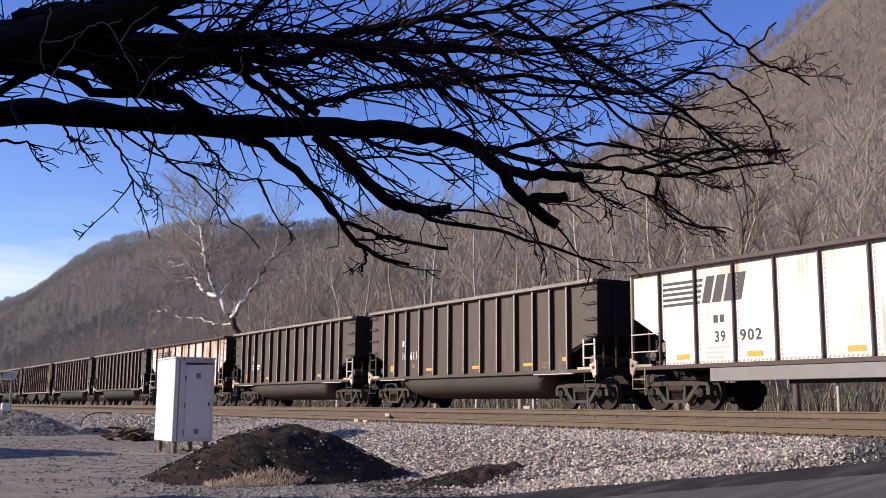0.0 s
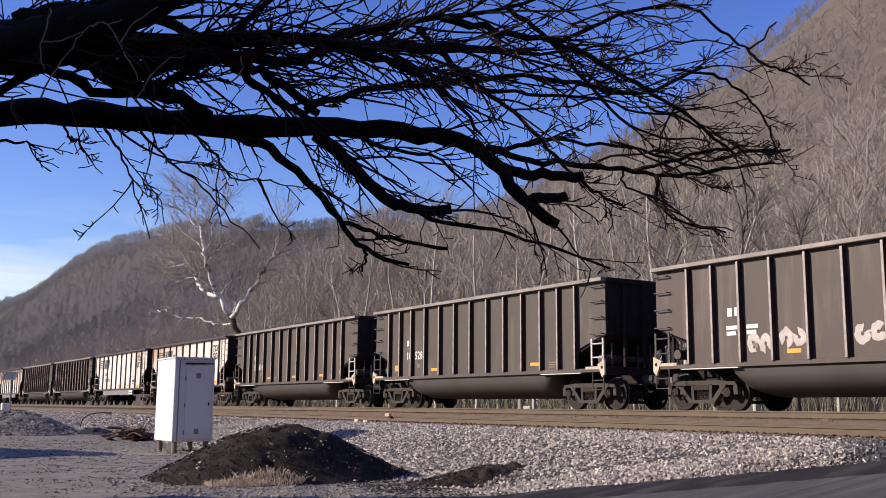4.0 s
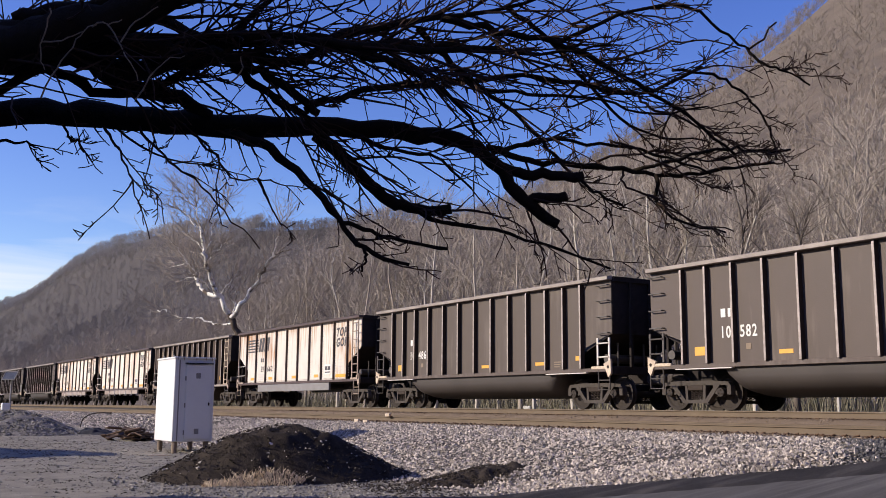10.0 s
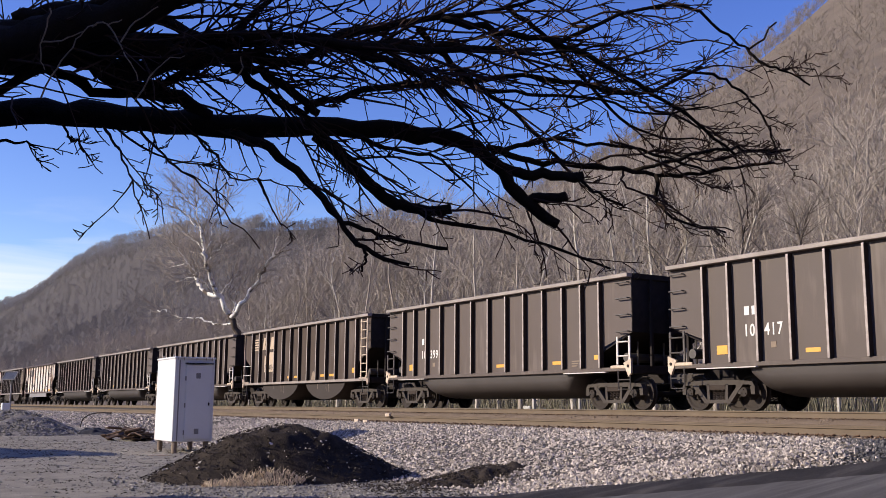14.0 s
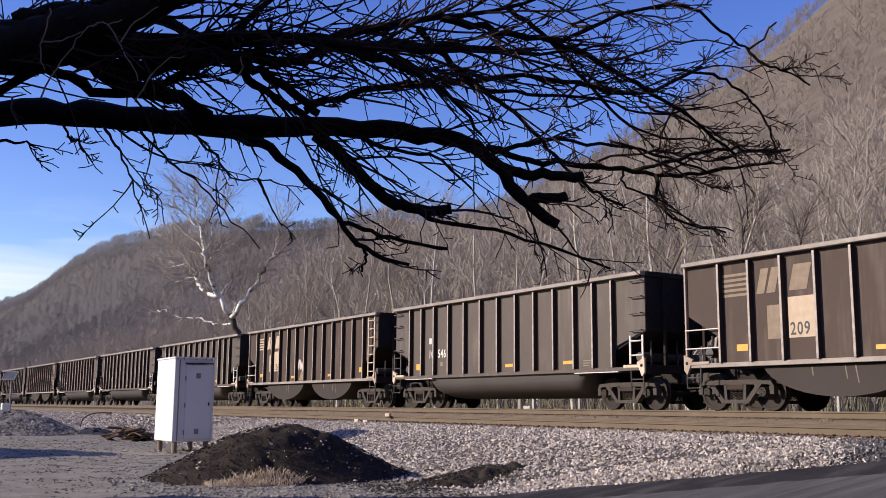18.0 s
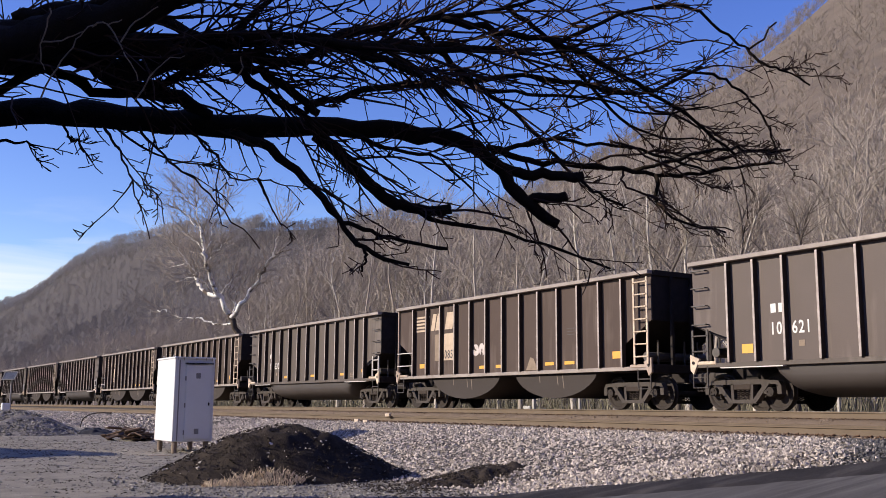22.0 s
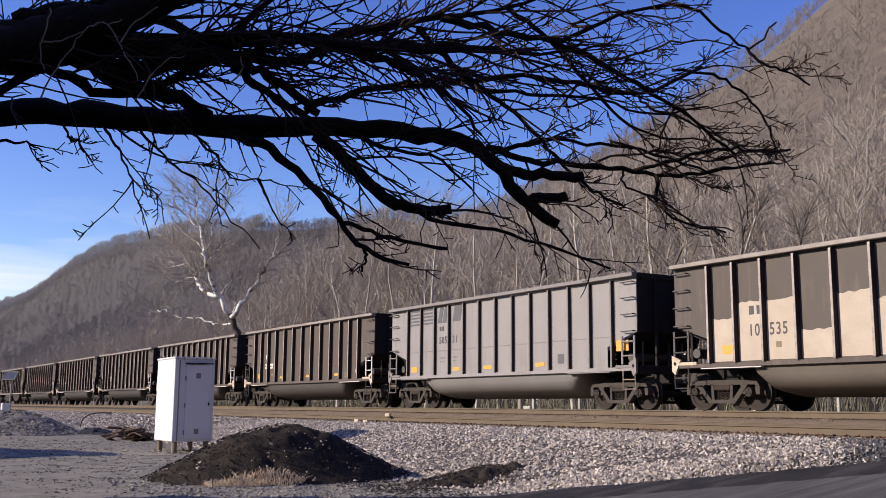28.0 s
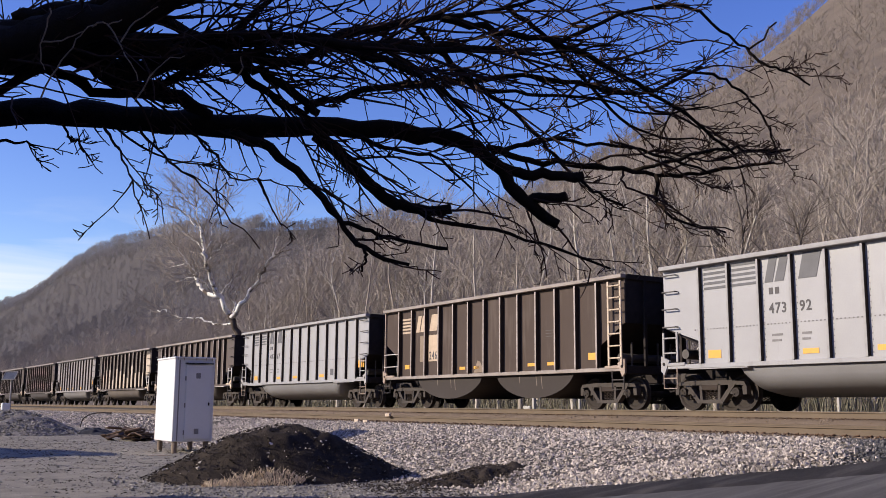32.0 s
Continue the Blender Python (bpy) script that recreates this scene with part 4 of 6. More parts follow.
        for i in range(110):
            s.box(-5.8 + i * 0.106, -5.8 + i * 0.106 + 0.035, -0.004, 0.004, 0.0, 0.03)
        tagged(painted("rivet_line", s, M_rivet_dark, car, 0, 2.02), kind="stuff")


M_cream = material("cream_undercoat", (0.52, 0.44, 0.355), 0.7, 0.0, (0.36, 0.285, 0.22), 2, 30, 0)
M_teal = material("teal_spray", (0.22, 0.30, 0.25), 0.6, 0.0, (0.15, 0.20, 0.17), 5, 40, 0)
MASTER = {
    "brown": ("tub", M_brown, M_chord, M_rib_brown, M_belly, "dark brown steel coal gondola with one rounded belly"),
    "pale_emblem": ("tub", M_brown, M_chord, M_rib_brown, M_belly, "dark brown steel coal gondola with a faded emblem"),
    "tan": ("tub", M_brown, M_chord, M_rib_brown, M_belly_tan, "brown coal gondola with paint worn away to tan"),
    "silver": ("tub", M_silver, M_rib_silver, M_rib_silver, M_belly_silver, "clean light grey aluminium coal gondola"),
    "grey": ("tub", M_grey, M_rib_grey, M_rib_grey, M_belly_grey, "weathered dull grey aluminium coal gondola"),
    "lobes": ("lobes", M_brown_old, M_chord, M_rib_brown, M_belly_old, "old brown coal gondola with two dished bellies"),
    "white": ("flat", M_white, M_maroon, M_maroon, M_black, "white coal gondola with dark red ribs"),
    "old_white": ("flat", M_old_white, M_maroon, M_maroon, M_black, "old white coal gondola with dark ribs and rusty sills"),
    "rusty": ("flat", M_rusty_white, M_maroon, M_maroon, M_black, "white coal gondola heavily streaked with rust"),
}
# place in the train, kind, painted number in two halves, metres by which it lags
TRAIN = [(-8, "brown", "", "", 0), (-7, "brown", "", "", 0), (-6, "lobes", "", "", 0), (-5, "brown", "", "", 0), (-4, "brown", "", "", 0), (-3, "rusty", "", "", 0),
         (-2, "brown", "?", "?", 0), (-1, "brown", "10", "611", 0), (0, "white", "39", "902", 0), (1, "white", "23", "269", 0), (2, "brown", "10", "614", 0), (3, "brown", "10", "528", 0.15),
         (4, "brown", "?", "?", 0.7), (5, "old_white", "41", "592", 0.6), (6, "old_white", "38", "430", 0.35), (7, "lobes", "", "037", 0.05), (8, "rusty", "39", "662", -0.1), (9, "brown", "10", "486", -0.08),
         (10, "brown", "10", "582", 0), (11, "brown", "", "", 0), (12, "lobes", "10", "014", 0), (13, "brown", "10", "399", 0.05), (14, "brown", "10", "417", 0.05), (15, "brown", "?", "?", 0.1),
         (16, "lobes", "10", "156", 0.1), (17, "brown", "10", "546", 0.05), (18, "lobes", "", "209", 0.1), (19, "lobes", "", "084", 0), (20, "brown", "10", "630", 0), (21, "lobes", "", "085", 0),
         (22, "brown", "10", "621", 0), (23, "brown", "10", "618", 0), (24, "pale_emblem", "10", "393", 0), (25, "brown", "10", "361", 0), (26, "brown", "?", "?", 0.1), (27, "grey", "505", "31", 0.05),
         (28, "tan", "10", "535", 0), (29, "brown", "10", "386", 0), (30, "silver", "487", "67", 0), (31, "lobes", "", "246", 0), (32, "silver", "473", "92", 0)]
PITCH = 15.26
DRIFT = [(0, -21.98), (1, -22.07), (2, -22.05), (3, -21.94), (4, -21.77), (6, -21.62), (8, -21.50), (10, -21.28), (12, -20.92), (14, -20.58), (16, -20.30), (20, -19.85), (24, -19.78), (28, -20.38), (32, -20.78)]
LINE = pose(0, FAR_Y + askew(0), 0.004, 0, 0, 1.23)


def gone(t):
    """Metres that the train has run after t seconds."""
    return PITCH * t - mixed(t, DRIFT)


cars, made_of = [], {}
for k, style, left, right, lag in TRAIN:
    start = LINE @ pose(PITCH * (k + 0.5) + lag - gone(0), 0, 0)
    if style not in made_of:
        car = gondola(*MASTER[style])
        car.matrix_basis = start
        made_of[style] = (car, list(car.children_recursive))
    else:
        src, own = made_of[style]
        car = thing("coal_gondola", MASTER[style][5], "coal gondola", "coal train", at=start)
        twin = {src: car}
        for o in own:
            c = o.copy()
            scene.collection.objects.link(c)
            c.parent = twin[o.parent]
            twin[o] = c
    cars.append((car, k, lag))
    dress(car, style, left, right, k + 50)
    r = RIBS["tub"]
    for kk, x, z, w, h, mat in ((4, r[2] + 0.1, 1.35, 0.8, 0.55, M_spray), (4, r[3] + 0.1, 1.35, 0.8, 0.6, M_spray), (4, r[5] + 0.1, 1.35, 0.85, 0.6, M_spray), (4, r[7], 1.6, 0.8, 0.7, M_spray),
                                (4, r[8] + 0.1, 1.3, 0.8, 0.8, M_spray), (4, r[9] + 0.1, 2.2, 0.7, 0.6, M_spray), (16, r[5] + 0.1, 1.5, 0.8, 0.7, M_spray), (21, r[4] + 0.1, 1.7, 0.8, 0.5, M_spray),
                                (29, r[8] + 0.1, 1.4, 0.7, 0.55, M_teal), (2, r[4] + 0.1, 1.25, 0.3, 0.2, M_ghost)):
        if kk == k:
            scrawl(car, x, z, w, h, mat, kk * 7 + int(x * 3))


def motions():
    for car, k, lag in cars:
        walk(car, [(t, LINE @ pose(PITCH * (k + 0.5) + lag - gone(t), 0, 0)) for t, _ in DRIFT])
    rolling = {}
    for ob in list(bpy.data.objects):
        if "rolls" in ob.keys():
            rolling.setdefault(ob["rolls"], []).append(ob)
    for g, obs in rolling.items():
        rows = []
        for i in range(32 * FPS + 1):
            t = i / FPS
            rows.append((t, pose(g * 0.89, 0, 0.457) @ Matrix.Rotation(-(gone(t) - gone(0)) / 0.457, 4, "Y")))
        walk(obs[0], rows)
        first = obs[0].animation_data
        for o in obs[1:]:
            o.rotation_mode = "QUATERNION"
            keyed = o.animation_data_create()
            keyed.action, keyed.action_slot = first.action, first.action_slot


# ---- the yard ----
def cabinet():
    c = thing("signal_cabinet", "white metal trackside cabinet with a closed door, on short legs", "cabinet", at=pose(-26.30, 7.59, -1.22))
    w, d, z0, z1 = 1.07, 1.66, 0.32, 2.51
    part("body", Shape().bevelled(-d, 0, 0, w, z0, z1 - 0.05, 0.012), M_box, c)
    part("roof", Shape().bevelled(-d - 0.02, 0.03, -0.02, w + 0.02, z1 - 0.05, z1, 0.012), M_box, c)
    door = part("door", Shape().bevelled(0.004, 0.04, 0.30, w - 0.08, z0 + 0.06, z1 - 0.20, 0.01), M_box, c, "closed white sheet-metal door")
    part("handle", Shape().bevelled(0.04, 0.07, w - 0.17, w - 0.13, 1.24, 1.33, 0.01), M_black, door, "black handle")
    for z in (0.58, 2.02):
        part("vent", Shape().bevelled(0.04, 0.05, 0.56, 0.68, z - 0.07, z + 0.07, 0.003), M_sill_grey, door)
    for z in (0.55, 1.25, 1.95):
        part("hinge", Shape().tube([(0.03, 0.29, z - 0.06), (0.03, 0.29, z + 0.06)], 0.02, 6), M_sill_grey, door)
    part("drip_edge", Shape().box(0.002, 0.07, 0.27, w - 0.05, z1 - 0.18, z1 - 0.155), M_dark_gap, c)
    part("corner_trim", Shape().box(0.002, 0.012, 0.11, 0.14, z0 + 0.02, z1 - 0.08), M_sill_grey, c)
    rnd = random.Random(31)
    for y in (0.06, 0.21, 0.55, 0.80, 0.97):
        part("rust_run", Shape().box(0.0335, 0.0365, y, y + rnd.uniform(0.01, 0.03), z1 - 0.05 - rnd.uniform(0.03, 0.05), z1 - 0.012), M_rust, c)
    for x, y in ((-d + 0.15, 0.12), (-0.16, 0.12), (-d + 0.15, w - 0.12), (-0.16, w - 0.12)):
        part("leg", Shape().tube([(x, y, -0.08), (x, y, z0)], 0.07, 10), M_leg, c)
    for x in (-d + 0.2, -0.5):
        part("lifting_eye", Shape().tube([(x - 0.06, 0.1, z1), (x - 0.03, 0.1, z1 + 0.06), (x + 0.03, 0.1, z1 + 0.06), (x + 0.06, 0.1, z1)], 0.012, 5), M_sill_grey, c)
    return c


cabinet()


def stones(name, label, places, sizes, mat, squash=0.7, seed=3, parent=None):
    """Angular stones, an eight-sided lump at each place, joined into one mesh."""
    rng = np.random.default_rng(seed)
    n = len(places)
    base = np.array([(1, 0, 0), (-1, 0, 0), (0, 1, 0), (0, -1, 0), (0, 0, 1), (0, 0, -1)], float)
    v = base[None] * rng.uniform(0.45, 1.45, (n, 6, 1)) + rng.normal(0, 0.26, (n, 6, 3))
    a, b = rng.uniform(0, 6.28, n), rng.normal(0, 0.6, n)
    ca, sa, cb, sb = np.cos(a)[:, None], np.sin(a)[:, None], np.cos(b)[:, None], np.sin(b)[:, None]
    x, y, z = v[..., 0], v[..., 1], v[..., 2]
    y, z = y * cb - z * sb, (y * sb + z * cb) * squash
    x, y = x * ca - y * sa, x * sa + y * ca
    v = np.stack([x, y, z], -1) * np.asarray(sizes)[:, None, None] + np.asarray(places)[:, None, :]
    f = np.array([(0, 2, 4), (2, 1, 4), (1, 3, 4), (3, 0, 4), (2, 0, 5), (1, 2, 5), (3, 1, 5), (0, 3, 5)])
    f = (f[None] + 6 * np.arange(n)[:, None, None]).reshape(-1, 3)
    me = quick_mesh(name, v.reshape(-1, 3), f, mat)
    ob = new(name, me)
    if parent is not None:
        ob.parent = parent
        return tagged(ob, label, kind="stuff")
    return tagged(ob, label, "gravel", kind="stuff")


def quick_mesh(name, verts, faces, mat):
    me = bpy.data.meshes.new(name)
    k = faces.shape[1]
    me.vertices.add(len(verts))
    me.vertices.foreach_set("co", np.asarray(verts, np.float32).ravel())
    me.loops.add(faces.size)
    me.loops.foreach_set("vertex_index", np.asarray(faces, np.int32).ravel())
    me.polygons.add(len(faces))
    me.polygons.foreach_set("loop_start", np.arange(0, faces.size, k, dtype=np.int32))
    me.update(calc_edges=True)
    me.shade_flat()
    me.materials.append(mat)
    return me


def heap_height(x, y, cx, cy, rx, ry, h, power):
    r = math.hypot((x - cx) / rx, (y - cy) / ry)
    return h * max(0.0, 1 - r ** power) ** 1.25 if r < 1 else 0.0


def heap(name, label, cx, cy, rx, ry, h, mat, seed, power=1.7, rough=1.0):
    s, n, m = Shape(), 84, 34
    for j in range(m + 1):
        for i in range(n):
            a, r = 2 * math.pi * i / n, j / m
            edge = 1 + 0.09 * noise.noise(Vector((math.cos(a) * 2, math.sin(a) * 2, seed)))
            x, y = cx + rx * r * edge * math.cos(a), cy + ry * r * edge * math.sin(a)
            k = max(0.0, 1 - r ** power) ** 1.25
            bumps = 0.11 * noise.noise(Vector((x * 1.6, y * 1.6, seed))) + 0.06 * noise.noise(Vector((x * 4.5, y * 4.5, seed))) + 0.03 * noise.noise(Vector((x * 11, y * 11, seed)))
            s.v.append((x, y, land(x, y) - 0.04 + h * k + rough * bumps * min(1.0, k * 3 + 0.15)))
    for j in range(m):
        s.f += [(j * n + i, j * n + (i + 1) % n, (j + 1) * n + (i + 1) % n, (j + 1) * n + i) for i in range(n)]
    return solid(name, s, mat, label, "heap", smooth=True)


rng = np.random.default_rng(11)


def scatter(n, x0, x1, y0, y1, lift=0.0):
    xs, ys = rng.uniform(x0, x1, n), rng.uniform(y0, y1, n)
    out = []
    for x, y in zip(xs, ys):
        if x < road_edge(y) + 0.3 or y > 14.6:
            y += askew(x) * min(1.0, max(0.0, (y - 10.4) / 2.0))
            out.append((x, y, land(x, y) + lift))
    return out


def on_heap(n, cx, cy, rx, ry, h, power=1.7):
    out = []
    for a, r in zip(rng.uniform(0, 6.283, n), np.sqrt(rng.uniform(0, 0.95, n))):
        x, y = cx + rx * r * math.cos(a), cy + ry * r * math.sin(a)
        out.append((x, y, land(x, y) + heap_height(x, y, cx, cy, rx, ry, h, power) - 0.01))
    return out


p = [q for q in scatter(60000, -36, -7.0, 8.9, 15.2) if q[0] < -0.66 * q[1]]
for y, u in zip(rng.uniform(9.6, 14.2, 8000), rng.uniform(-1.3, 0.3, 8000)):
    x = road_edge(y) + u
    p.append((x, y, land(x, y) + 0.01))
# darker stones, more and more towards the crossing: soft shade put into their colour
dusky = [q[1] > 9.5 and (q[0] / q[1] + 0.82) / 0.09 > rng.uniform(0, 1) for q in p]
d = [q for q, dark in zip(p, dusky) if dark]
stones("ballast_gravel", "ballast darkened by tar dust beside the crossing", d, 0.016 + 0.030 * rng.uniform(0, 1, len(d)) ** 1.3, M_stone_shaded, 0.9, 31)
p = [q for q, dark in zip(p, dusky) if not dark]
stones("ballast_gravel", "loose pale grey crushed-stone ballast beside the track", p, 0.015 + 0.032 * rng.uniform(0, 1, len(p)) ** 1.4, M_stone, 0.9, 3)
p = scatter(12000, -85, -36, 9.0, 15.2)
stones("ballast_gravel", "pale grey crushed-stone ballast along the track", p, rng.uniform(0.03, 0.07, len(p)), M_stone, 0.75, 4)
p = scatter(12000, -60, -6, 14.9, 18.9, 0.0)
p += [(x, y + rng.normal(0, 0.05), z) for x, y, z in scatter(5200, -60, -6, 14.86, 15.08, 0.02)]
p += scatter(15000, -34, -6, 15.15, 16.75, 0.004)
stones("ballast_gravel", "brown-stained ballast between the rails", p, rng.uniform(0.025, 0.05, len(p)), M_stone_brown, 0.7, 5)
# brown fines packed between the near rails
fines = Shape()
fx, fy = np.linspace(-60, -5, 340), np.linspace(15.27, 16.61, 12)
fines.v = [(x, y + askew(x), -0.424 + 0.012 * noise.noise(Vector((x * 3.0, y * 3.0, 2))) + 0.008 * noise.noise(Vector((x * 9.0, y * 9.0, 6)))) for x in fx for y in fy]
fines.f = [(i * 12 + j, i * 12 + 12 + j, i * 12 + 13 + j, i * 12 + 1 + j) for i in range(339) for j in range(11)]
solid("track_fines", fines, M_fines, "brown dirt and fines packed between the rails", "dirt", kind="stuff", smooth=True)
fines = Shape()
fy = np.linspace(16.86, 19.30, 16)
for x in fx:
    for y in fy:
        w = y + askew(x)
        fines.v.append((x, w, land(x, w) + 0.022 + 0.016 * noise.noise(Vector((x * 3.0, y * 3.0, 2))) + 0.010 * noise.noise(Vector((x * 9.0, y * 9.0, 6)))))
fines.f = [(i * 16 + j, i * 16 + 16 + j, i * 16 + 17 + j, i * 16 + 1 + j) for i in range(339) for j in range(15)]
solid("track_fines", fines, M_fines, "brown dirt and fines between the two tracks", "dirt", kind="stuff", smooth=True)
p = scatter(5200, -48, -6, 15.0, 15.135, 0.012)
p = [(x, y, z + (0.035 if rng.uniform(0, 1) < 0.3 else 0.0)) for x, y, z in p]
# row along the far rail: shade at its foot laid as dark stones
p += scatter(3600, -48, -6, 19.20, 19.36, 0.03)
stones("rail_foot_scale", "dark rusty scale and stones along the rail's foot", p, rng.uniform(0.014, 0.034, len(p)), M_foot_rust_shade, 0.7, 33)
p = scatter(17000, -38, -10.5, 2.5, 9.6)
stones("yard_gravel", "small loose stones scattered over the yard", p, 0.006 + 0.030 * rng.uniform(0, 1, len(p)) ** 3.0, M_stone_grey, 0.6, 6)
p = scatter(7000, -34, -12, 3.0, 9.3)
stones("yard_crumbs", "dark earth crumbs strewn over the yard", p, 0.006 + 0.022 * rng.uniform(0, 1, len(p)) ** 2, M_clod, 0.45, 26)

H1 = (-18.28, 7.42, 1.75, 2.70, 1.00)
heap("black_mound", "low heap of black asphalt grindings", *H1, M_coal, 5)
p = on_heap(260, *H1)
stones("heap_stones", "pale stones and crumbs lying on the black heap", p, rng.choice([0.010, 0.012, 0.015, 0.02, 0.03, 0.045], len(p)), M_stone, 0.8, 8)
p = on_heap(7000, *H1)
stones("heap_clods", "crumbs of black asphalt over the heap", p, 0.005 + 0.024 * rng.uniform(0, 1, len(p)) ** 3.5, M_clod, 0.7, 9)
H2 = (-15.62, 9.82, 1.02, 1.25, 0.18)
heap("black_mound", "flat spill of black asphalt grindings at the ballast's foot", *H2, M_coal, 9)
p = on_heap(500, *H2)
stones("heap_clods", "crumbs of black asphalt over the spill", p, rng.uniform(0.008, 0.03, len(p)), M_clod, 0.7, 10)
p = scatter(2600, -17.6, -13.4, 7.6, 10.4)
stones("asphalt_crumbs", "dark asphalt crumbs strewn over the yard", p, rng.uniform(0.008, 0.03, len(p)), M_clod, 0.6, 12)
p = scatter(3600, -19.6, -13.6, 4.2, 8.9)
stones("yard_gravel", "coarse grey stones strewn before the black heap", p, 0.012 + 0.030 * rng.uniform(0, 1, len(p)) ** 1.6, M_stone_grey, 0.7, 41)
p = scatter(2600, -17.8, -14.6, 7.9, 9.7)
stones("asphalt_crumbs", "black asphalt crumbs between the heap and the spill", p, rng.uniform(0.010, 0.032, len(p)), M_clod, 0.6, 42)
H3 = (-42.0, 5.9, 5.5, 2.5, 0.80)
heap("rubble_mound", "long low heap of grey crushed stone", *H3, M_rubble, 14)
p = on_heap(3600, *H3)
stones("rubble_stones", "coarse grey stones on the rubble heap", p, rng.uniform(0.022, 0.06, len(p)), M_stone_grey, 0.7, 15)
# added dark mound: shade on the rubble's side given as a shape
heap("black_mound", "strip of dark ground cloth by the rubble", -39.6, 8.6, 1.6, 1.0, 0.20, M_rubble_shade, 17)


def plank_pile():
    t = thing("scrap_wood_pile", "small pile of broken brown boards and bark", "wood pile", at=pose(-33.9, 8.55, land(-33.9, 8.55)))
    rnd = random.Random(4)
    for i in range(40):
        l = rnd.uniform(0.4, 1.0)
        m = pose(rnd.gauss(0, 0.45), rnd.gauss(0, 0.30), 0.05 + 0.42 * rnd.random() * (1 - i / 60), rnd.uniform(-20, 20), rnd.uniform(-18, 18), rnd.uniform(0, 180))
        part("board", Shape().bevelled(-l / 2, l / 2, -0.08, 0.08, -0.018, 0.018, 0.006), M_board, t, at=m)
    return t


plank_pile()
solid("plank", Shape().bevelled(-0.28, 0.28, -0.06, 0.06, 0, 0.035, 0.008), M_endwhite, "short white board lying beside the cabinet", "plank", at=pose(-25.4, 7.05, land(-25.4, 7.05) + 0.0, 0, 0, 65))


def smooth_line(pts, k=4):
    """Points between the given ones on a Catmull-Rom line."""
    v = [Vector(p) for p in pts]
    v = [v[0] * 2 - v[1]] + v + [v[-1] * 2 - v[-2]]
    out = []
    for i in range(1, len(v) - 2):
        for j in range(k):
            t = j / k
            out.append(0.5 * ((2 * v[i]) + (v[i + 1] - v[i - 1]) * t + (2 * v[i - 1] - 5 * v[i] + 4 * v[i + 1] - v[i + 2]) * t * t + (3 * v[i] - v[i - 1] - 3 * v[i + 1] + v[i + 2]) * t ** 3))
    return out + [v[-2]]


def cable():
    pts = [(-44.03, 8.88, -0.89), (-43.95, 8.93, -0.61), (-43.84, 9.06, -0.45), (-43.70, 9.27, -0.34), (-43.50, 9.59, -0.30), (-43.28, 9.95, -0.31)]
    return solid("cable", Shape().tube(smooth_line(pts), 0.025, 7), M_black, "thick black cable rising out of the ground", "cable")


cable()


def solar_post():
    x, y = -63.05, 8.75
    z = land(x, y)
    t = thing("solar_post", "steel post with a tilted solar panel and a white battery box", "solar panel", at=pose(x, y, z))
    part("post", Shape().tube([(0, 0, -0.1), (0, 0, 2.22)], 0.05, 10), M_sill_grey, t)
    tilt = pose(0.05, -0.1, 2.3, 52, 0, 50)
    part("panel", Shape().bevelled(-0.36, 0.36, -0.25, 0.25, 0.0, 0.03, 0.01), M_solar, t, "dark tilted solar panel", tilt)
    part("panel_frame", Shape().bevelled(-0.41, 0.41, -0.30, -0.25, -0.02, 0.05, 0.01).bevelled(-0.41, 0.41, 0.25, 0.30, -0.02, 0.05, 0.01).bevelled(-0.41, -0.36, -0.25, 0.25, -0.02, 0.05, 0.01).bevelled(0.36, 0.41, -0.25, 0.25, -0.02, 0.05, 0.01), M_sill_grey, t, "pale panel frame", tilt)
    part("battery_box", Shape().bevelled(-0.22, 0.22, -0.45, 0.0, 0.0, 0.75, 0.03), M_box, t, "white battery box")
    part("bracket", Shape().tube([(0, 0, 1.9), (0, 0.15, 2.4)], 0.03, 6), M_sill_grey, t)
    return t


solar_post()


def dead_grass(name, label, places, heights, mat, width=0.008, seed=2, lean=0.35):
    """Bent blades of grass or stalks, joined into one mesh."""
    r = np.random.default_rng(seed)
    n = len(places)
    pl, hh = np.asarray(places, float), np.asarray(heights, float)[:, None]
    a = r.uniform(0, 6.283, n)
    side = np.stack([np.cos(a), np.sin(a), 0 * a], -1) * width
    bend = r.normal(0, lean, (n, 2))
    mid = pl + np.concatenate([bend * 0.35, np.ones((n, 1)) * 0.6], 1) * hh
    tip = pl + np.concatenate([bend, np.ones((n, 1))], 1) * hh
    v = np.stack([pl - side, pl + side, mid + side * 0.7, mid - side * 0.7, tip + side * 0.15, tip - side * 0.15], 1).reshape(-1, 3)
    f = np.array([(0, 1, 2, 3), (3, 2, 4, 5)])
    f = (f[None] + 6 * np.arange(n)[:, None, None]).reshape(-1, 4)
    return tagged(new(name, quick_mesh(name, v, f, mat)), label, "grass", kind="stuff")


places = []
for a, r in zip(rng.uniform(0, 6.283, 1000), np.sqrt(rng.uniform(0, 1, 1000))):
    x, y = -16.78 + 0.22 * r * math.cos(a) + 0.1 * r * math.sin(a), 6.3 + 0.9 * r * math.sin(a)
    places.append((x, y, land(x, y) + heap_height(x, y, *H1, 1.7)))
dead_grass("dead_grass", "tuft of dry tan grass at the foot of the black heap", places, rng.uniform(0.03, 0.135, len(places)), M_straw, 0.006, 3, 0.7)
places = [(x, y, land(x, y) - 0.05) for x, y in zip(rng.uniform(-110, 0, 9000), 30.2 + 6.0 * rng.uniform(0, 1, 9000) ** 1.5)]
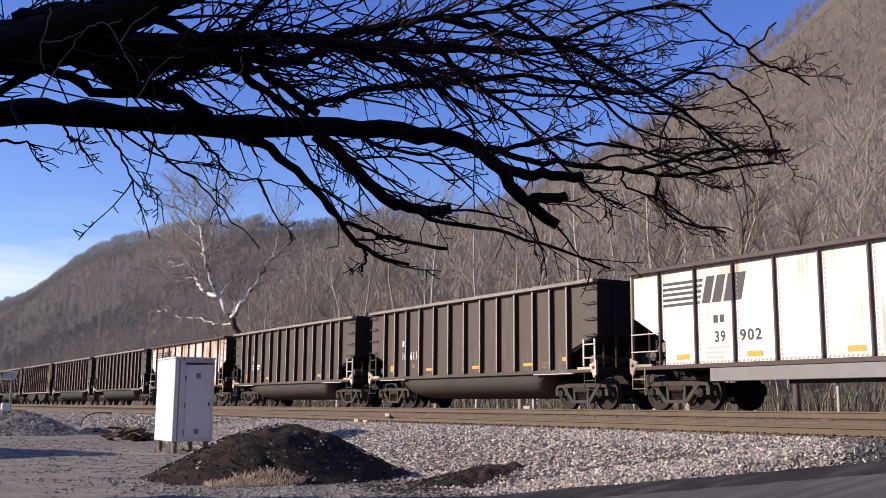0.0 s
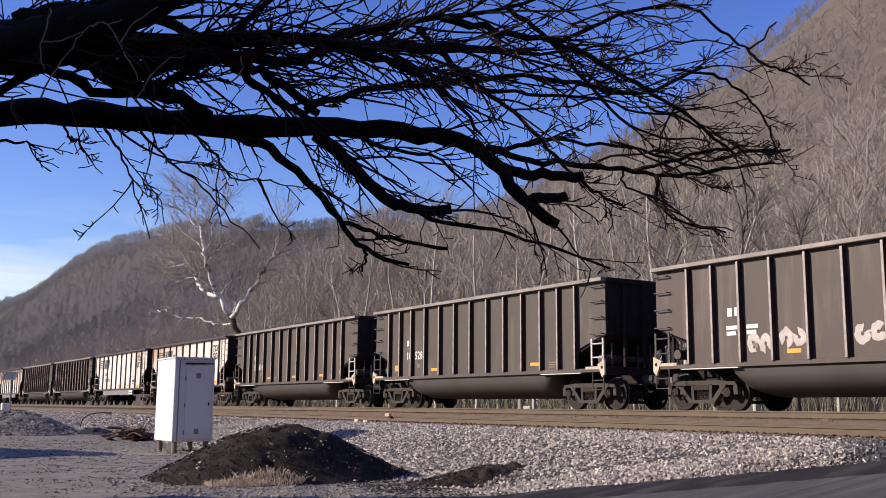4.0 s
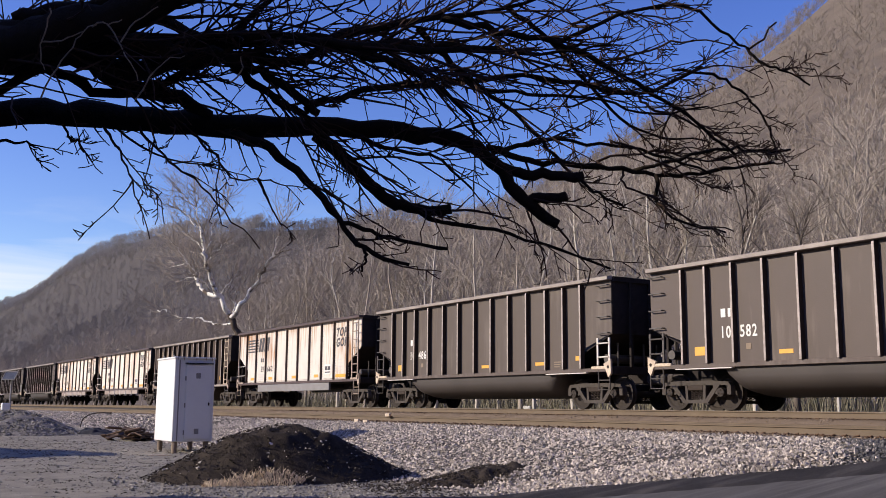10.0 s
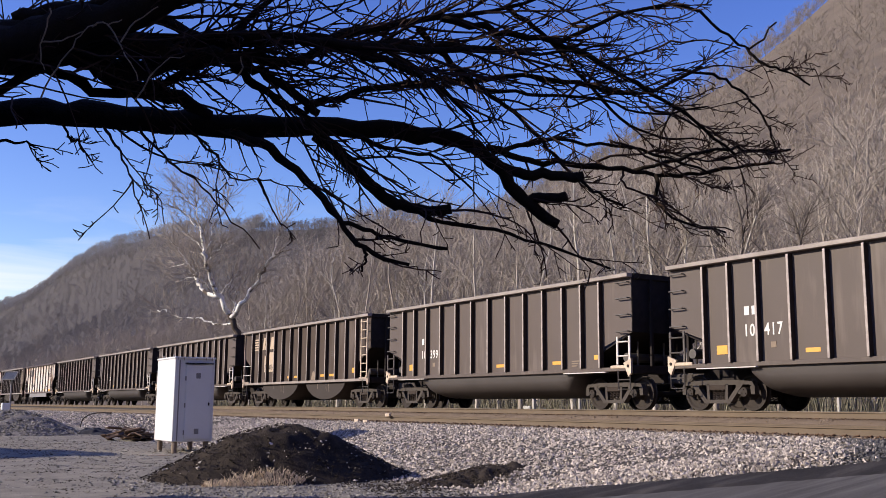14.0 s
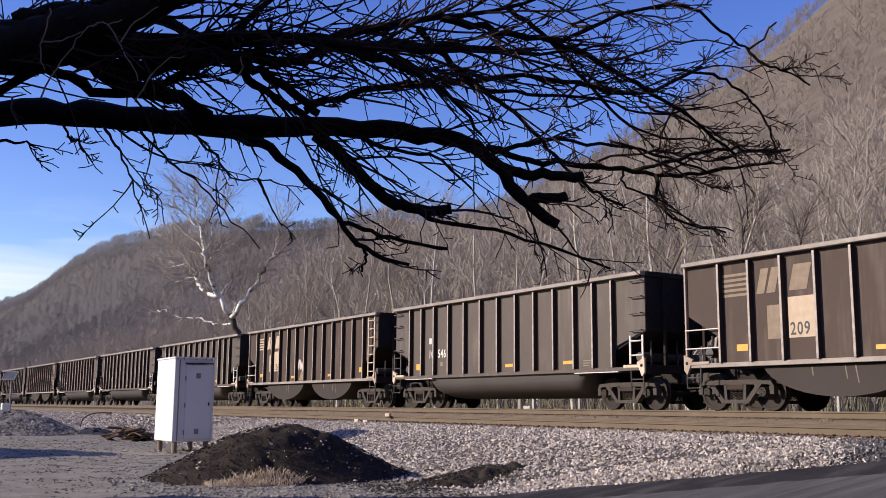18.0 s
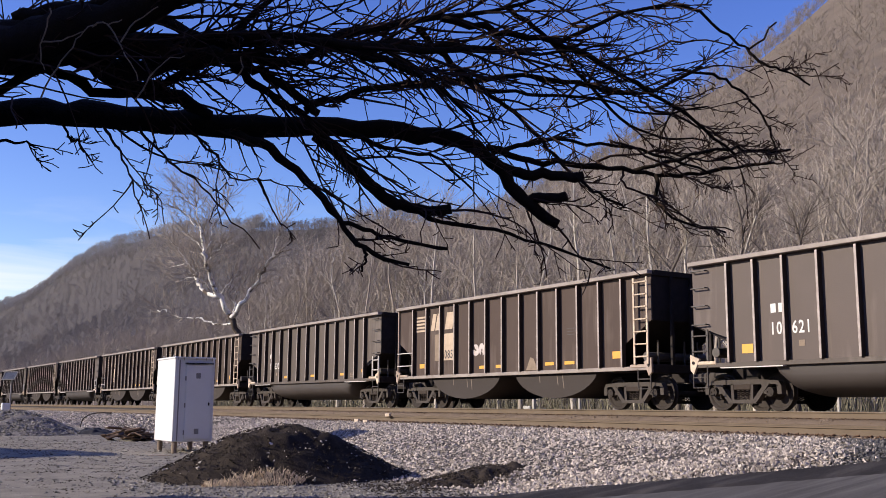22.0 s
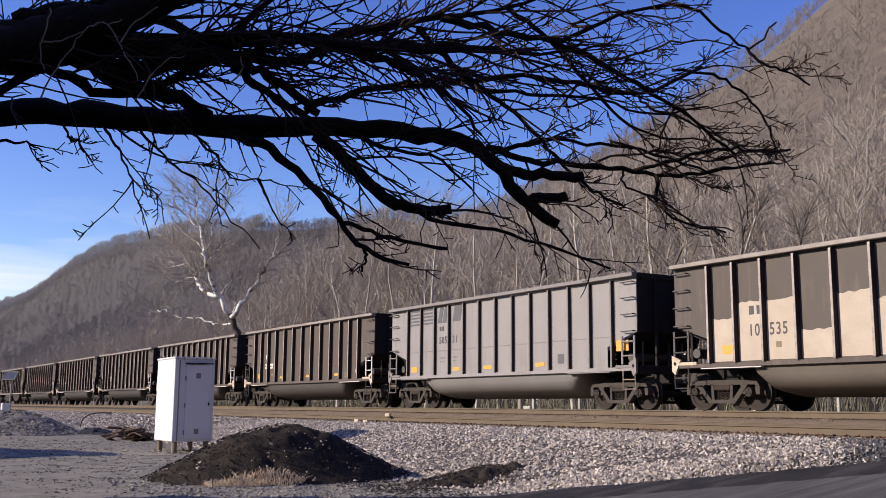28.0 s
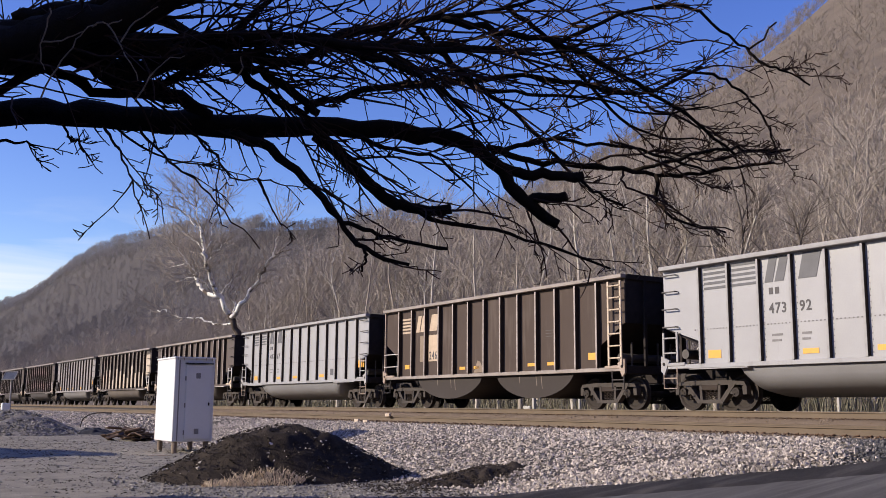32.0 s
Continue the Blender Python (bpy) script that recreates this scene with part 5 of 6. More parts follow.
dead_grass("brush", "dry tan and olive brush behind the tracks", places, rng.uniform(0.7, 2.3, len(places)), M_brush, 0.022, 5, 0.25)
for x, y, h, w in ((-23.8, 30.6, 1.75, 0.05), (-42.1, 30.6, 1.6, 0.08), (-38.4, 30.6, 1.7, 0.06)):
    solid("marker_post", Shape().bevelled(-w, w, -w, w, -0.2, h, 0.015), M_concrete, "pale weathered post in the brush", "post", "posts behind the track", at=pose(x, y, land(x, y)))
solid("concrete_block", Shape().bevelled(-0.55, 0.55, -0.3, 0.3, -0.2, 1.0, 0.04), M_concrete, "pale concrete block in the brush", "block", at=pose(-42.9, 30.8, land(-42.9, 30.8)))
for x, y, z, c in ((-28.4, 15.06, -0.22, M_endwhite), (-29.5, 14.55, -0.41, M_endwhite), (-28.8, 14.5, -0.43, M_endwhite)):
    solid("rail_scrap", Shape().bevelled(-0.11, 0.11, -0.04, 0.04, -0.05, 0.05, 0.012), c, "small painted scrap beside the rail", "scrap", at=pose(x, y + askew(x), z, 0, 0, 12))

# unseen buildings added behind the viewer to shade the road, yard and near tree
for name, label, x0, x1, y0, y1, eave, ridge, along in (("house", "plain house behind the viewer", -19.2, 16.0, -13.0, -4.2, 4.2, 6.8, True), ("garage", "plain low garage beyond the yard", -32.9, -26.9, -6.5, -1.0, 0.75, 2.25, False)):
    h = thing(name, label, "house" if along else "garage")
    part("wall", Shape().box(x0, x1, y0, y1, -1.7, eave), M_siding, h)
    if along:
        pts = [(y0 - 0.4, eave - 0.1), (y1 + 0.4, eave - 0.1), ((y0 + y1) / 2 + 1.2, ridge), ((y0 + y1) / 2 - 1.2, ridge)]
        part("roof", Shape().prism(pts, x0 - 0.1, x1 + 0.4, Matrix(((0, 1, 0, 0), (1, 0, 0, 0), (0, 0, 1, 0), (0, 0, 0, 1)))), M_roof, h)
    else:
        pts = [(x0 - 0.2, eave - 0.05), (x1 + 0.2, eave - 0.05), ((x0 + x1) / 2 + 0.6, ridge), ((x0 + x1) / 2 - 0.6, ridge)]
        part("roof", Shape().prism(pts, y0 - 0.2, y1 + 0.2), M_roof, h)


# ---- track details ----
TIE = Shape().bevelled(-0.115, 0.115, -1.28, 1.28, -0.30, -0.178, 0.012).mesh("tie", M_tie)
rnd = random.Random(8)
for tr, x0, x1 in ((near_track, -72, -5), (far_track, -46, -5)):
    x = x0
    while x < x1:
        part("tie", TIE, None, tr, at=pose(x, rnd.gauss(0, 0.03), rnd.gauss(0, 0.006), 0, 0, rnd.gauss(0, 0.8)))
        x += 0.55
ANCHOR = Shape().bevelled(-0.028, 0.028, -0.055, 0.02, -0.01, 0.04, 0.007).tube([(-0.07, -0.04, 0.016), (0.05, -0.05, 0.045)], 0.011, 5).mesh("rail_anchor", M_foot_rust_shade)
near_rail = [o for o in near_track.children if o.name.startswith("rail")][0]
for i in range(190):
    part("rail_anchor", ANCHOR, None, near_rail, at=pose(-52 + 0.235 * i + rnd.gauss(0, 0.05), -0.7525 - 0.075, -0.175, 0, 0, rnd.uniform(-15, 15)))


# ---- the near tree ----
# thickness at both ends, number and length of side twigs, line of each limb
BOUGHS = [
    (0.0942, 0.0303, 40, 0.55, [(-6.65, -0.44, 1.21), (-6.26, 0.13, 1.5), (-5.92, 0.66, 1.62), (-5.68, 1.06, 1.62), (-5.49, 1.48, 1.6), (-5.29, 1.91, 1.59), (-5.14, 2.36, 1.62), (-4.99, 2.81, 1.6), (-4.89, 3.09, 1.56), (-4.86, 3.28, 1.44), (-4.81, 3.42, 1.26), (-4.72, 3.61, 1.11)]),
    (0.0336, 0.0308, 5, 0.5, [(-4.87, 3.25, 1.48), (-4.84, 3.36, 1.43), (-4.77, 3.54, 1.41), (-4.68, 3.78, 1.42)]),
    (0.0336, 0.0267, 2, 0.3, [(-4.8, 3.43, 1.24), (-4.76, 3.5, 1.27), (-4.63, 3.61, 1.27)]),
    (0.0317, 0.0089, 12, 0.4, [(-5.33, 1.76, 1.54), (-5.12, 1.95, 1.43), (-4.96, 2.09, 1.24), (-4.85, 2.24, 1.02), (-4.75, 2.35, 0.86), (-4.6, 2.54, 0.77)]),
    (0.0151, 0.0091, 3, 0.15, [(-4.85, 2.24, 1.02), (-4.79, 2.35, 0.98), (-4.69, 2.54, 0.91), (-4.57, 2.76, 0.87)]),
    (0.012, 0.0059, 3, 0.12, [(-4.75, 2.35, 0.87), (-4.71, 2.34, 0.81), (-4.73, 2.33, 0.73)]),
    (0.0455, 0.0285, 22, 0.6, [(-5.21, 2.26, 1.58), (-5.09, 2.42, 1.4), (-4.97, 2.58, 1.21), (-4.91, 2.7, 1.14), (-4.74, 2.88, 1.13)]),
    (0.1457, 0.0604, 60, 0.9, [(-6.12, -0.44, 1.5), (-5.47, 0.21, 1.67), (-5.14, 0.55, 1.74), (-4.86, 0.81, 1.79), (-4.66, 1.1, 1.9), (-4.46, 1.38, 2.1), (-4.32, 1.72, 2.39)]),
    (0.1029, 0.0314, 40, 0.6, [(-6.38, -0.44, 1.41), (-5.73, 0.35, 1.74), (-5.36, 0.73, 1.87), (-5.27, 1, 1.82), (-5.29, 1.18, 1.71), (-5.28, 1.42, 1.68), (-5.32, 1.66, 1.62)]),
    (0.028, 0.014, 16, 0.5, [(-5.37, 0.44, 1.45), (-5.2, 0.67, 1.62), (-5.08, 0.85, 1.72), (-4.93, 1.06, 1.82), (-4.78, 1.26, 1.99)]),
    (0.0629, 0.008, 70, 0.8, [(-5.19, 0.81, 1.85), (-5.07, 1.12, 1.83), (-4.95, 1.41, 1.88), (-4.86, 1.74, 1.93), (-4.78, 2.06, 1.98), (-4.79, 2.4, 2.11), (-4.75, 2.81, 2.24), (-4.7, 3.25, 2.38), (-4.59, 3.59, 2.54)]),
    (0.0437, 0.0188, 24, 0.6, [(-4.95, 1.41, 1.88), (-4.95, 1.62, 1.84), (-5, 1.76, 1.76), (-5.03, 1.94, 1.68), (-5.05, 2.12, 1.63)]),
    (0.0583, 0.008, 70, 0.8, [(-5.36, 0.73, 1.87), (-5.26, 1.11, 1.78), (-5.08, 1.42, 1.81), (-4.92, 1.67, 1.85), (-4.86, 1.96, 1.84), (-4.81, 2.2, 1.97), (-4.74, 2.51, 2.02), (-4.69, 2.97, 2.07), (-4.56, 3.39, 2.08), (-4.42, 3.79, 2.17)]),
    (0.0293, 0.0146, 40, 0.6, [(-5.22, 2.19, 1.71), (-5.17, 2.45, 1.83), (-5.07, 2.77, 1.93), (-4.96, 3.14, 1.99), (-4.86, 3.48, 2.05), (-4.78, 3.82, 2.03), (-4.66, 4.22, 2.01), (-4.51, 4.62, 2.21)]),
    (0.0256, 0.0104, 24, 0.5, [(-4.75, 2.66, 2.15), (-4.76, 2.89, 1.98), (-4.76, 3.12, 1.87), (-4.77, 3.33, 1.77), (-4.77, 3.58, 1.59), (-4.81, 3.74, 1.49)]),
    (0.0293, 0.0108, 30, 0.38, [(-4.75, 2.81, 2.24), (-4.68, 3.15, 2.21), (-4.59, 3.5, 2.18), (-4.54, 3.8, 2.1), (-4.48, 4.15, 1.95), (-4.43, 4.47, 1.81), (-4.4, 4.78, 1.63)]),
    (0.0235, 0.0092, 20, 0.28, [(-4.88, 3.21, 1.56), (-4.83, 3.5, 1.51), (-4.75, 3.83, 1.51), (-4.67, 4.17, 1.5), (-4.6, 4.48, 1.49), (-4.52, 4.8, 1.56), (-4.41, 5.15, 1.63)]),
    (0.0141, 0.0073, 14, 0.24, [(-4.67, 4.17, 1.5), (-4.52, 4.4, 1.58), (-4.41, 4.74, 1.67), (-4.39, 4.98, 1.67), (-4.28, 5.16, 1.69)]),
    (0.0168, 0.0073, 16, 0.3, [(-4.55, 3.55, 2.2), (-4.47, 4.02, 2.45), (-4.36, 4.38, 2.51), (-4.32, 4.68, 2.37), (-4.33, 4.87, 2.34), (-4.22, 5.01, 2.5)]),
    (0.0109, 0.0055, 10, 0.25, [(-4.34, 4.86, 2.34), (-4.3, 4.96, 2.23), (-4.23, 5.09, 2.19), (-4.16, 5.23, 2.1)]),
    (0.0106, 0.0055, 8, 0.25, [(-4.46, 4.32, 2.12), (-4.41, 4.61, 2.14), (-4.33, 4.77, 2.03), (-4.32, 4.93, 1.91), (-4.33, 5.05, 1.78), (-4.33, 5.09, 1.62)]),
    (0.0137, 0.005, 7, 0.3, [(-4.7, 3.74, 1.41), (-4.57, 3.81, 1.29), (-4.5, 3.94, 1.21)]),
    (0.016, 0.0066, 12, 0.35, [(-4.95, 2.6, 1.2), (-4.85, 2.81, 1.08), (-4.71, 3.06, 1.04), (-4.62, 3.43, 0.96), (-4.52, 3.84, 0.84)]),
    (0.0141, 0.0054, 10, 0.3, [(-4.6, 4.29, 1.48), (-4.62, 4.32, 1.3), (-4.57, 4.44, 1.2), (-4.49, 4.77, 1.14)]),
    (0.0095, 0.004, 14, 0.3, [(-5.63, 1.14, 1.62), (-5.57, 1.18, 1.49), (-5.5, 1.23, 1.38), (-5.39, 1.27, 1.22), (-5.38, 1.33, 1.07)]),
    (0.0085, 0.004, 10, 0.25, [(-5.54, 1.29, 1.62), (-5.47, 1.37, 1.47), (-5.37, 1.46, 1.35), (-5.31, 1.59, 1.24), (-5.16, 1.71, 1.06), (-5.08, 1.89, 0.86)]),
    (0.009, 0.004, 10, 0.25, [(-5.45, 1.55, 1.59), (-5.36, 1.64, 1.47), (-5.32, 1.73, 1.37), (-5.29, 1.82, 1.27), (-5.1, 1.95, 1.25)]),
    (0.0093, 0.0037, 5, 0.2, [(-5.18, 1.9, 1.27), (-5.13, 1.93, 1.15), (-5.1, 2.02, 1)]),
    (0.0094, 0.0037, 7, 0.2, [(-5.76, 0.93, 1.61), (-5.68, 1, 1.49), (-5.61, 1.05, 1.41), (-5.59, 1.1, 1.34)]),
    (0.0121, 0.0036, 7, 0.2, [(-5.82, 0.49, 1.43), (-5.72, 0.65, 1.42), (-5.65, 0.78, 1.41), (-5.62, 0.85, 1.37)]),
    (0.0202, 0.0073, 20, 0.45, [(-4.7, 3.25, 2.38), (-4.7, 3.49, 2.27), (-4.71, 3.71, 2.13), (-4.69, 4.01, 1.89), (-4.66, 4.31, 1.75), (-4.55, 4.69, 1.74)]),
    (0.0182, 0.0065, 36, 0.7, [(-4.78, 2.06, 1.98), (-4.76, 2.31, 1.92), (-4.73, 2.51, 2.08), (-4.63, 2.81, 2.28), (-4.56, 3.07, 2.45)]),
    (0.0163, 0.0063, 20, 0.45, [(-5.14, 2.36, 1.62), (-4.93, 2.55, 1.48), (-4.72, 2.73, 1.41), (-4.62, 2.94, 1.23)]),
    (0.0165, 0.0071, 18, 0.45, [(-4.76, 3.12, 1.87), (-4.67, 3.47, 1.87), (-4.57, 3.82, 1.87), (-4.48, 4.19, 1.83), (-4.38, 4.53, 1.9)]),
    (0.0408, 0.0178, 30, 0.6, [(-5.62, 0.50, 1.79), (-5.46, 0.68, 1.78), (-5.32, 0.84, 1.72), (-5.3, 1.1, 1.65), (-5.17, 1.3, 1.69), (-5.05, 1.47, 1.78), (-4.94, 1.61, 1.93), (-4.81, 1.77, 2.11), (-4.68, 1.94, 2.29)]),
    (0.0247, 0.0098, 24, 0.6, [(-4.76, 2.31, 1.92), (-4.72, 2.58, 1.89), (-4.7, 2.86, 1.74), (-4.72, 3.07, 1.58)]),
    (0.0168, 0.0072, 16, 0.35, [(-4.87, 3.24, 1.53), (-4.78, 3.55, 1.63), (-4.68, 3.91, 1.64), (-4.58, 4.28, 1.61), (-4.49, 4.67, 1.5)]),
    (0.0100, 0.0045, 15, 0.36, [(-4.52, 3.74, 2.30), (-4.68, 3.70, 2.36), (-4.52, 3.93, 2.44), (-4.37, 4.20, 2.41), (-4.22, 4.43, 2.49)]),
    (0.0095, 0.0045, 15, 0.36, [(-4.76, 3.90, 2.03), (-4.69, 3.93, 2.17), (-4.52, 4.19, 2.25), (-4.37, 4.43, 2.31), (-4.23, 4.68, 2.26)]),
    (0.0090, 0.0045, 12, 0.30, [(-4.78, 3.82, 2.03), (-4.88, 3.80, 1.90), (-4.70, 4.07, 1.99), (-4.52, 4.33, 2.09), (-4.38, 4.56, 2.16)]),
    (0.0100, 0.0050, 24, 0.26, [(-4.72, 3.97, 1.51), (-4.77, 3.98, 1.56), (-4.62, 4.31, 1.63), (-4.50, 4.63, 1.59), (-4.38, 4.91, 1.66)]),
    (0.0090, 0.0045, 22, 0.24, [(-4.66, 4.22, 2.01), (-4.64, 4.29, 1.92), (-4.53, 4.50, 1.85), (-4.42, 4.71, 1.73), (-4.31, 4.93, 1.61)]),
    (0.0085, 0.0045, 18, 0.24, [(-4.66, 3.98, 1.63), (-4.63, 4.00, 1.66), (-4.55, 4.25, 1.55), (-4.48, 4.51, 1.44), (-4.41, 4.73, 1.40)]),
    (0.0080, 0.0040, 14, 0.20, [(-4.45, 4.34, 1.87), (-4.54, 4.37, 1.86), (-4.60, 4.32, 1.68), (-4.62, 4.36, 1.45), (-4.64, 4.41, 1.21)]),
    (0.0080, 0.0040, 14, 0.20, [(-4.69, 4.10, 1.50), (-4.63, 4.08, 1.38), (-4.56, 4.32, 1.29), (-4.51, 4.53, 1.18), (-4.43, 4.78, 1.14)]),
    (0.08, 0.032, 16, 0.4, [(-5.45, 0.43, 1.70), (-5.29, 0.67, 1.76), (-5.19, 0.84, 1.78), (-5.09, 1.02, 1.72), (-5.01, 1.17, 1.69), (-4.92, 1.31, 1.74), (-4.82, 1.46, 1.78), (-4.72, 1.63, 1.76)]),
    (0.055, 0.016, 40, 0.6, [(-5.39, 0.65, 1.99), (-5.26, 0.87, 1.96), (-5.14, 1.08, 1.92), (-5.00, 1.33, 1.88), (-4.84, 1.58, 1.91), (-4.69, 1.83, 1.91), (-4.58, 2.03, 1.88), (-4.43, 2.28, 1.86), (-4.28, 2.54, 1.85), (-4.13, 2.78, 1.86)]),
    (0.04, 0.026, 14, 0.4, [(-5.15, 1.21, 2.08), (-5.04, 1.43, 1.97), (-4.92, 1.67, 1.83), (-4.86, 1.81, 1.74), (-4.79, 1.94, 1.65), (-4.74, 2.06, 1.55)]),
    (0.1, 0.06, 10, 0.4, [(-5.32, 0.41, 1.81), (-5.18, 0.65, 1.83), (-5.05, 0.87, 1.81), (-4.91, 1.11, 1.78), (-4.81, 1.28, 1.76)]),
    (0.05, 0.03, 6, 0.4, [(-5.18, 0.62, 1.91), (-5.09, 0.76, 1.95), (-4.98, 0.93, 1.99), (-4.86, 1.11, 2.07)]),
]

# twigs under the boughs, sunlight on them put into a paler colour
SUNLIT_TWIGS = [
    [(-4.70, 0.69, 1.40), (-4.65, 0.74, 1.53), (-4.60, 0.79, 1.62), (-4.56, 0.83, 1.70), (-4.53, 0.87, 1.73)],
    [(-4.67, 0.67, 1.64), (-4.61, 0.77, 1.67), (-4.56, 0.83, 1.70)],
    [(-4.54, 0.86, 1.72), (-4.51, 0.92, 1.73), (-4.47, 0.97, 1.75)],
    [(-4.51, 0.91, 1.73), (-4.49, 0.97, 1.65), (-4.48, 1.02, 1.56), (-4.47, 1.06, 1.48)],
    [(-4.49, 0.97, 1.65), (-4.44, 1.03, 1.74), (-4.38, 1.11, 1.82)],
    [(-4.49, 1.06, 1.38), (-4.45, 1.09, 1.47), (-4.40, 1.15, 1.55), (-4.34, 1.24, 1.59)],
    [(-4.25, 1.42, 1.47), (-4.22, 1.46, 1.55), (-4.22, 1.44, 1.59)],
    [(-4.63, 0.69, 1.80), (-4.65, 0.68, 1.72), (-4.68, 0.67, 1.59), (-4.68, 0.69, 1.52)],
]


def twig(s, p, d, length, r, rnd, level):
    """A long, slightly bent shoot set with short spurs and side shoots."""
    n = (8, 5, 2)[level]
    pts = [p.copy()]
    bend = Vector((rnd.gauss(0, 0.16), rnd.gauss(0, 0.16), rnd.gauss(0.03, 0.16)))
    for i in range(n):
        d = (d + bend * 0.16 + Vector((rnd.gauss(0, 0.085), rnd.gauss(0, 0.085), rnd.gauss(0.0, 0.085)))).normalized()
        p = p + d * (length / n)
        pts.append(p.copy())
        if level == 2:
            continue
        side = Vector((rnd.gauss(0, 1), rnd.gauss(0, 1), rnd.gauss(0, 1)))
        side = (side - d * side.dot(d)).normalized()
        if rnd.random() < 0.36:
            twig(s, p, (d * 0.6 + side).normalized(), rnd.uniform(0.025, 0.075), r * 0.7, rnd, 2)
        if rnd.random() < (0.36 if level == 0 else 0.10):
            twig(s, p, (d * 0.8 + side * rnd.uniform(0.4, 0.9)).normalized(), length * rnd.uniform(0.25, 0.5), r * 0.72, rnd, level + 1)
    s.tube(pts, [max(0.0031, r * (1 - 0.6 * i / n)) for i in range(n + 1)], 5 if level == 0 else 3, False)


def near_tree():
    t = thing("bare_tree", "old bare orchard tree with dark crooked limbs and sawn stubs", "tree", at=pose(0, 0, 0))
    rnd = random.Random(21)
    base = land(-6.9, -0.75)
    trunk = smooth_line([(-6.95, -0.8, base - 0.2), (-6.9, -0.75, base + 0.6), (-6.78, -0.62, 0.3), (-6.6, -0.45, 1.1), (-6.35, -0.4, 1.6), (-6.1, -0.3, 2.4)], 5)
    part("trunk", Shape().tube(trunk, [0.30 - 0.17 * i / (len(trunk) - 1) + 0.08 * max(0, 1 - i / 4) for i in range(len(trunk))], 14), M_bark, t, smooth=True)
    outward = Vector((0.51, 0.86, 0.0))
    for r0, r1, count, length, pts in BOUGHS:
        line = smooth_line(pts)
        m = len(line) - 1
        line = [p + Vector((rnd.gauss(0, 0.006), rnd.gauss(0, 0.006), rnd.gauss(0, 0.008))) if 0 < i < m else p for i, p in enumerate(line)]
        slim = 0.82 if 0.012 < r0 < 0.07 and pts[0][2] > 1.7 else 1.0
        radii = [slim * (r0 + (r1 - r0) * (i / m) ** 0.9) * (1 + 0.07 * rnd.gauss(0, 1)) for i in range(m + 1)]
        radii[-1] = slim * r1
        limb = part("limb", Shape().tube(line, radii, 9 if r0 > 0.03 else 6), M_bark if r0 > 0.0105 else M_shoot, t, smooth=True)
        s = Shape()
        for _ in range(round(count * (0.40 if sum(p[2] for p in pts) / len(pts) > 1.7 else 0.29))):
            f = rnd.uniform(0.12, 1.0)
            i = min(m - 1, int(f * m))
            p = line[i].lerp(line[i + 1], f * m - i)
            if (p - Vector(EYE)).length > 20:
                continue
            d = (line[i + 1] - line[i]).normalized()
            side = Vector((rnd.gauss(0, 1), rnd.gauss(0, 1), rnd.gauss(0, 1)))
            side = (side - d * side.dot(d)).normalized()
            way = (d * 0.9 + side * rnd.uniform(0.3, 0.8) + outward * 0.3).normalized()
            twig(s, p, way, length * rnd.uniform(0.5, 1.3), min(0.0085, max(0.0046, radii[i] * 0.55)), rnd, 0)
        tagged(part("twig_spray", s, M_shoot, limb), kind="stuff")
    for pts in SUNLIT_TWIGS:
        line = smooth_line(pts, 3)
        line = [p + Vector((rnd.gauss(0, 0.004), rnd.gauss(0, 0.004), rnd.gauss(0, 0.005))) for p in line]
        part("dead_twig", Shape().tube(line, [0.0045 - 0.0024 * i / len(line) for i in range(len(line))], 5), M_sunlit_twig, t, "pale dead twig")
    return t


near_tree()


# ---- woods ----
def sticks(segs, thick=1.0, least=0.0, flat_from=9):
    """All pieces as arrays: three-sided sticks, or flat slivers from one order of branching on."""
    a = np.array([s[0] for s in segs], float)
    b = np.array([s[1] for s in segs], float)
    ra = np.maximum(np.array([s[2] for s in segs]) * thick, least)
    rb = np.maximum(np.array([s[3] for s in segs]) * thick, least * 0.6)
    level = np.array([s[4] for s in segs])
    d = b - a
    d /= np.linalg.norm(d, axis=1, keepdims=True) + 1e-9
    ref = np.where(np.abs(d[:, 2:3]) > 0.9, np.array([[1.0, 0, 0]]), np.array([[0, 0, 1.0]]))
    u = np.cross(d, ref)
    u /= np.linalg.norm(u, axis=1, keepdims=True)
    w = np.cross(d, u)
    full = level < flat_from
    ring = [u * math.cos(t) + w * math.sin(t) for t in (0.0, 2.094, 4.189)]
    v = np.stack([a + k * ra[:, None] for k in ring] + [b + k * rb[:, None] for k in ring], 1)[full]
    f = np.array([(0, 1, 4, 3), (1, 2, 5, 4), (2, 0, 3, 5)])
    f = (f[None] + 6 * np.arange(len(v))[:, None, None]).reshape(-1, 4)
    v = v.reshape(-1, 3)
    if not full.all():
        turn = np.arange(len(segs))[:, None] * 2.4
        k = u * np.cos(turn) + w * np.sin(turn)
        v2 = np.stack([a - k * ra[:, None], a + k * ra[:, None], b + k * rb[:, None], b - k * rb[:, None]], 1)[~full]
        f2 = (np.array([(0, 1, 2, 3)])[None] + 4 * np.arange(len(v2))[:, None, None]).reshape(-1, 4) + len(v)
        v, f = np.concatenate([v, v2.reshape(-1, 3)]), np.concatenate([f, f2])
    return v, f


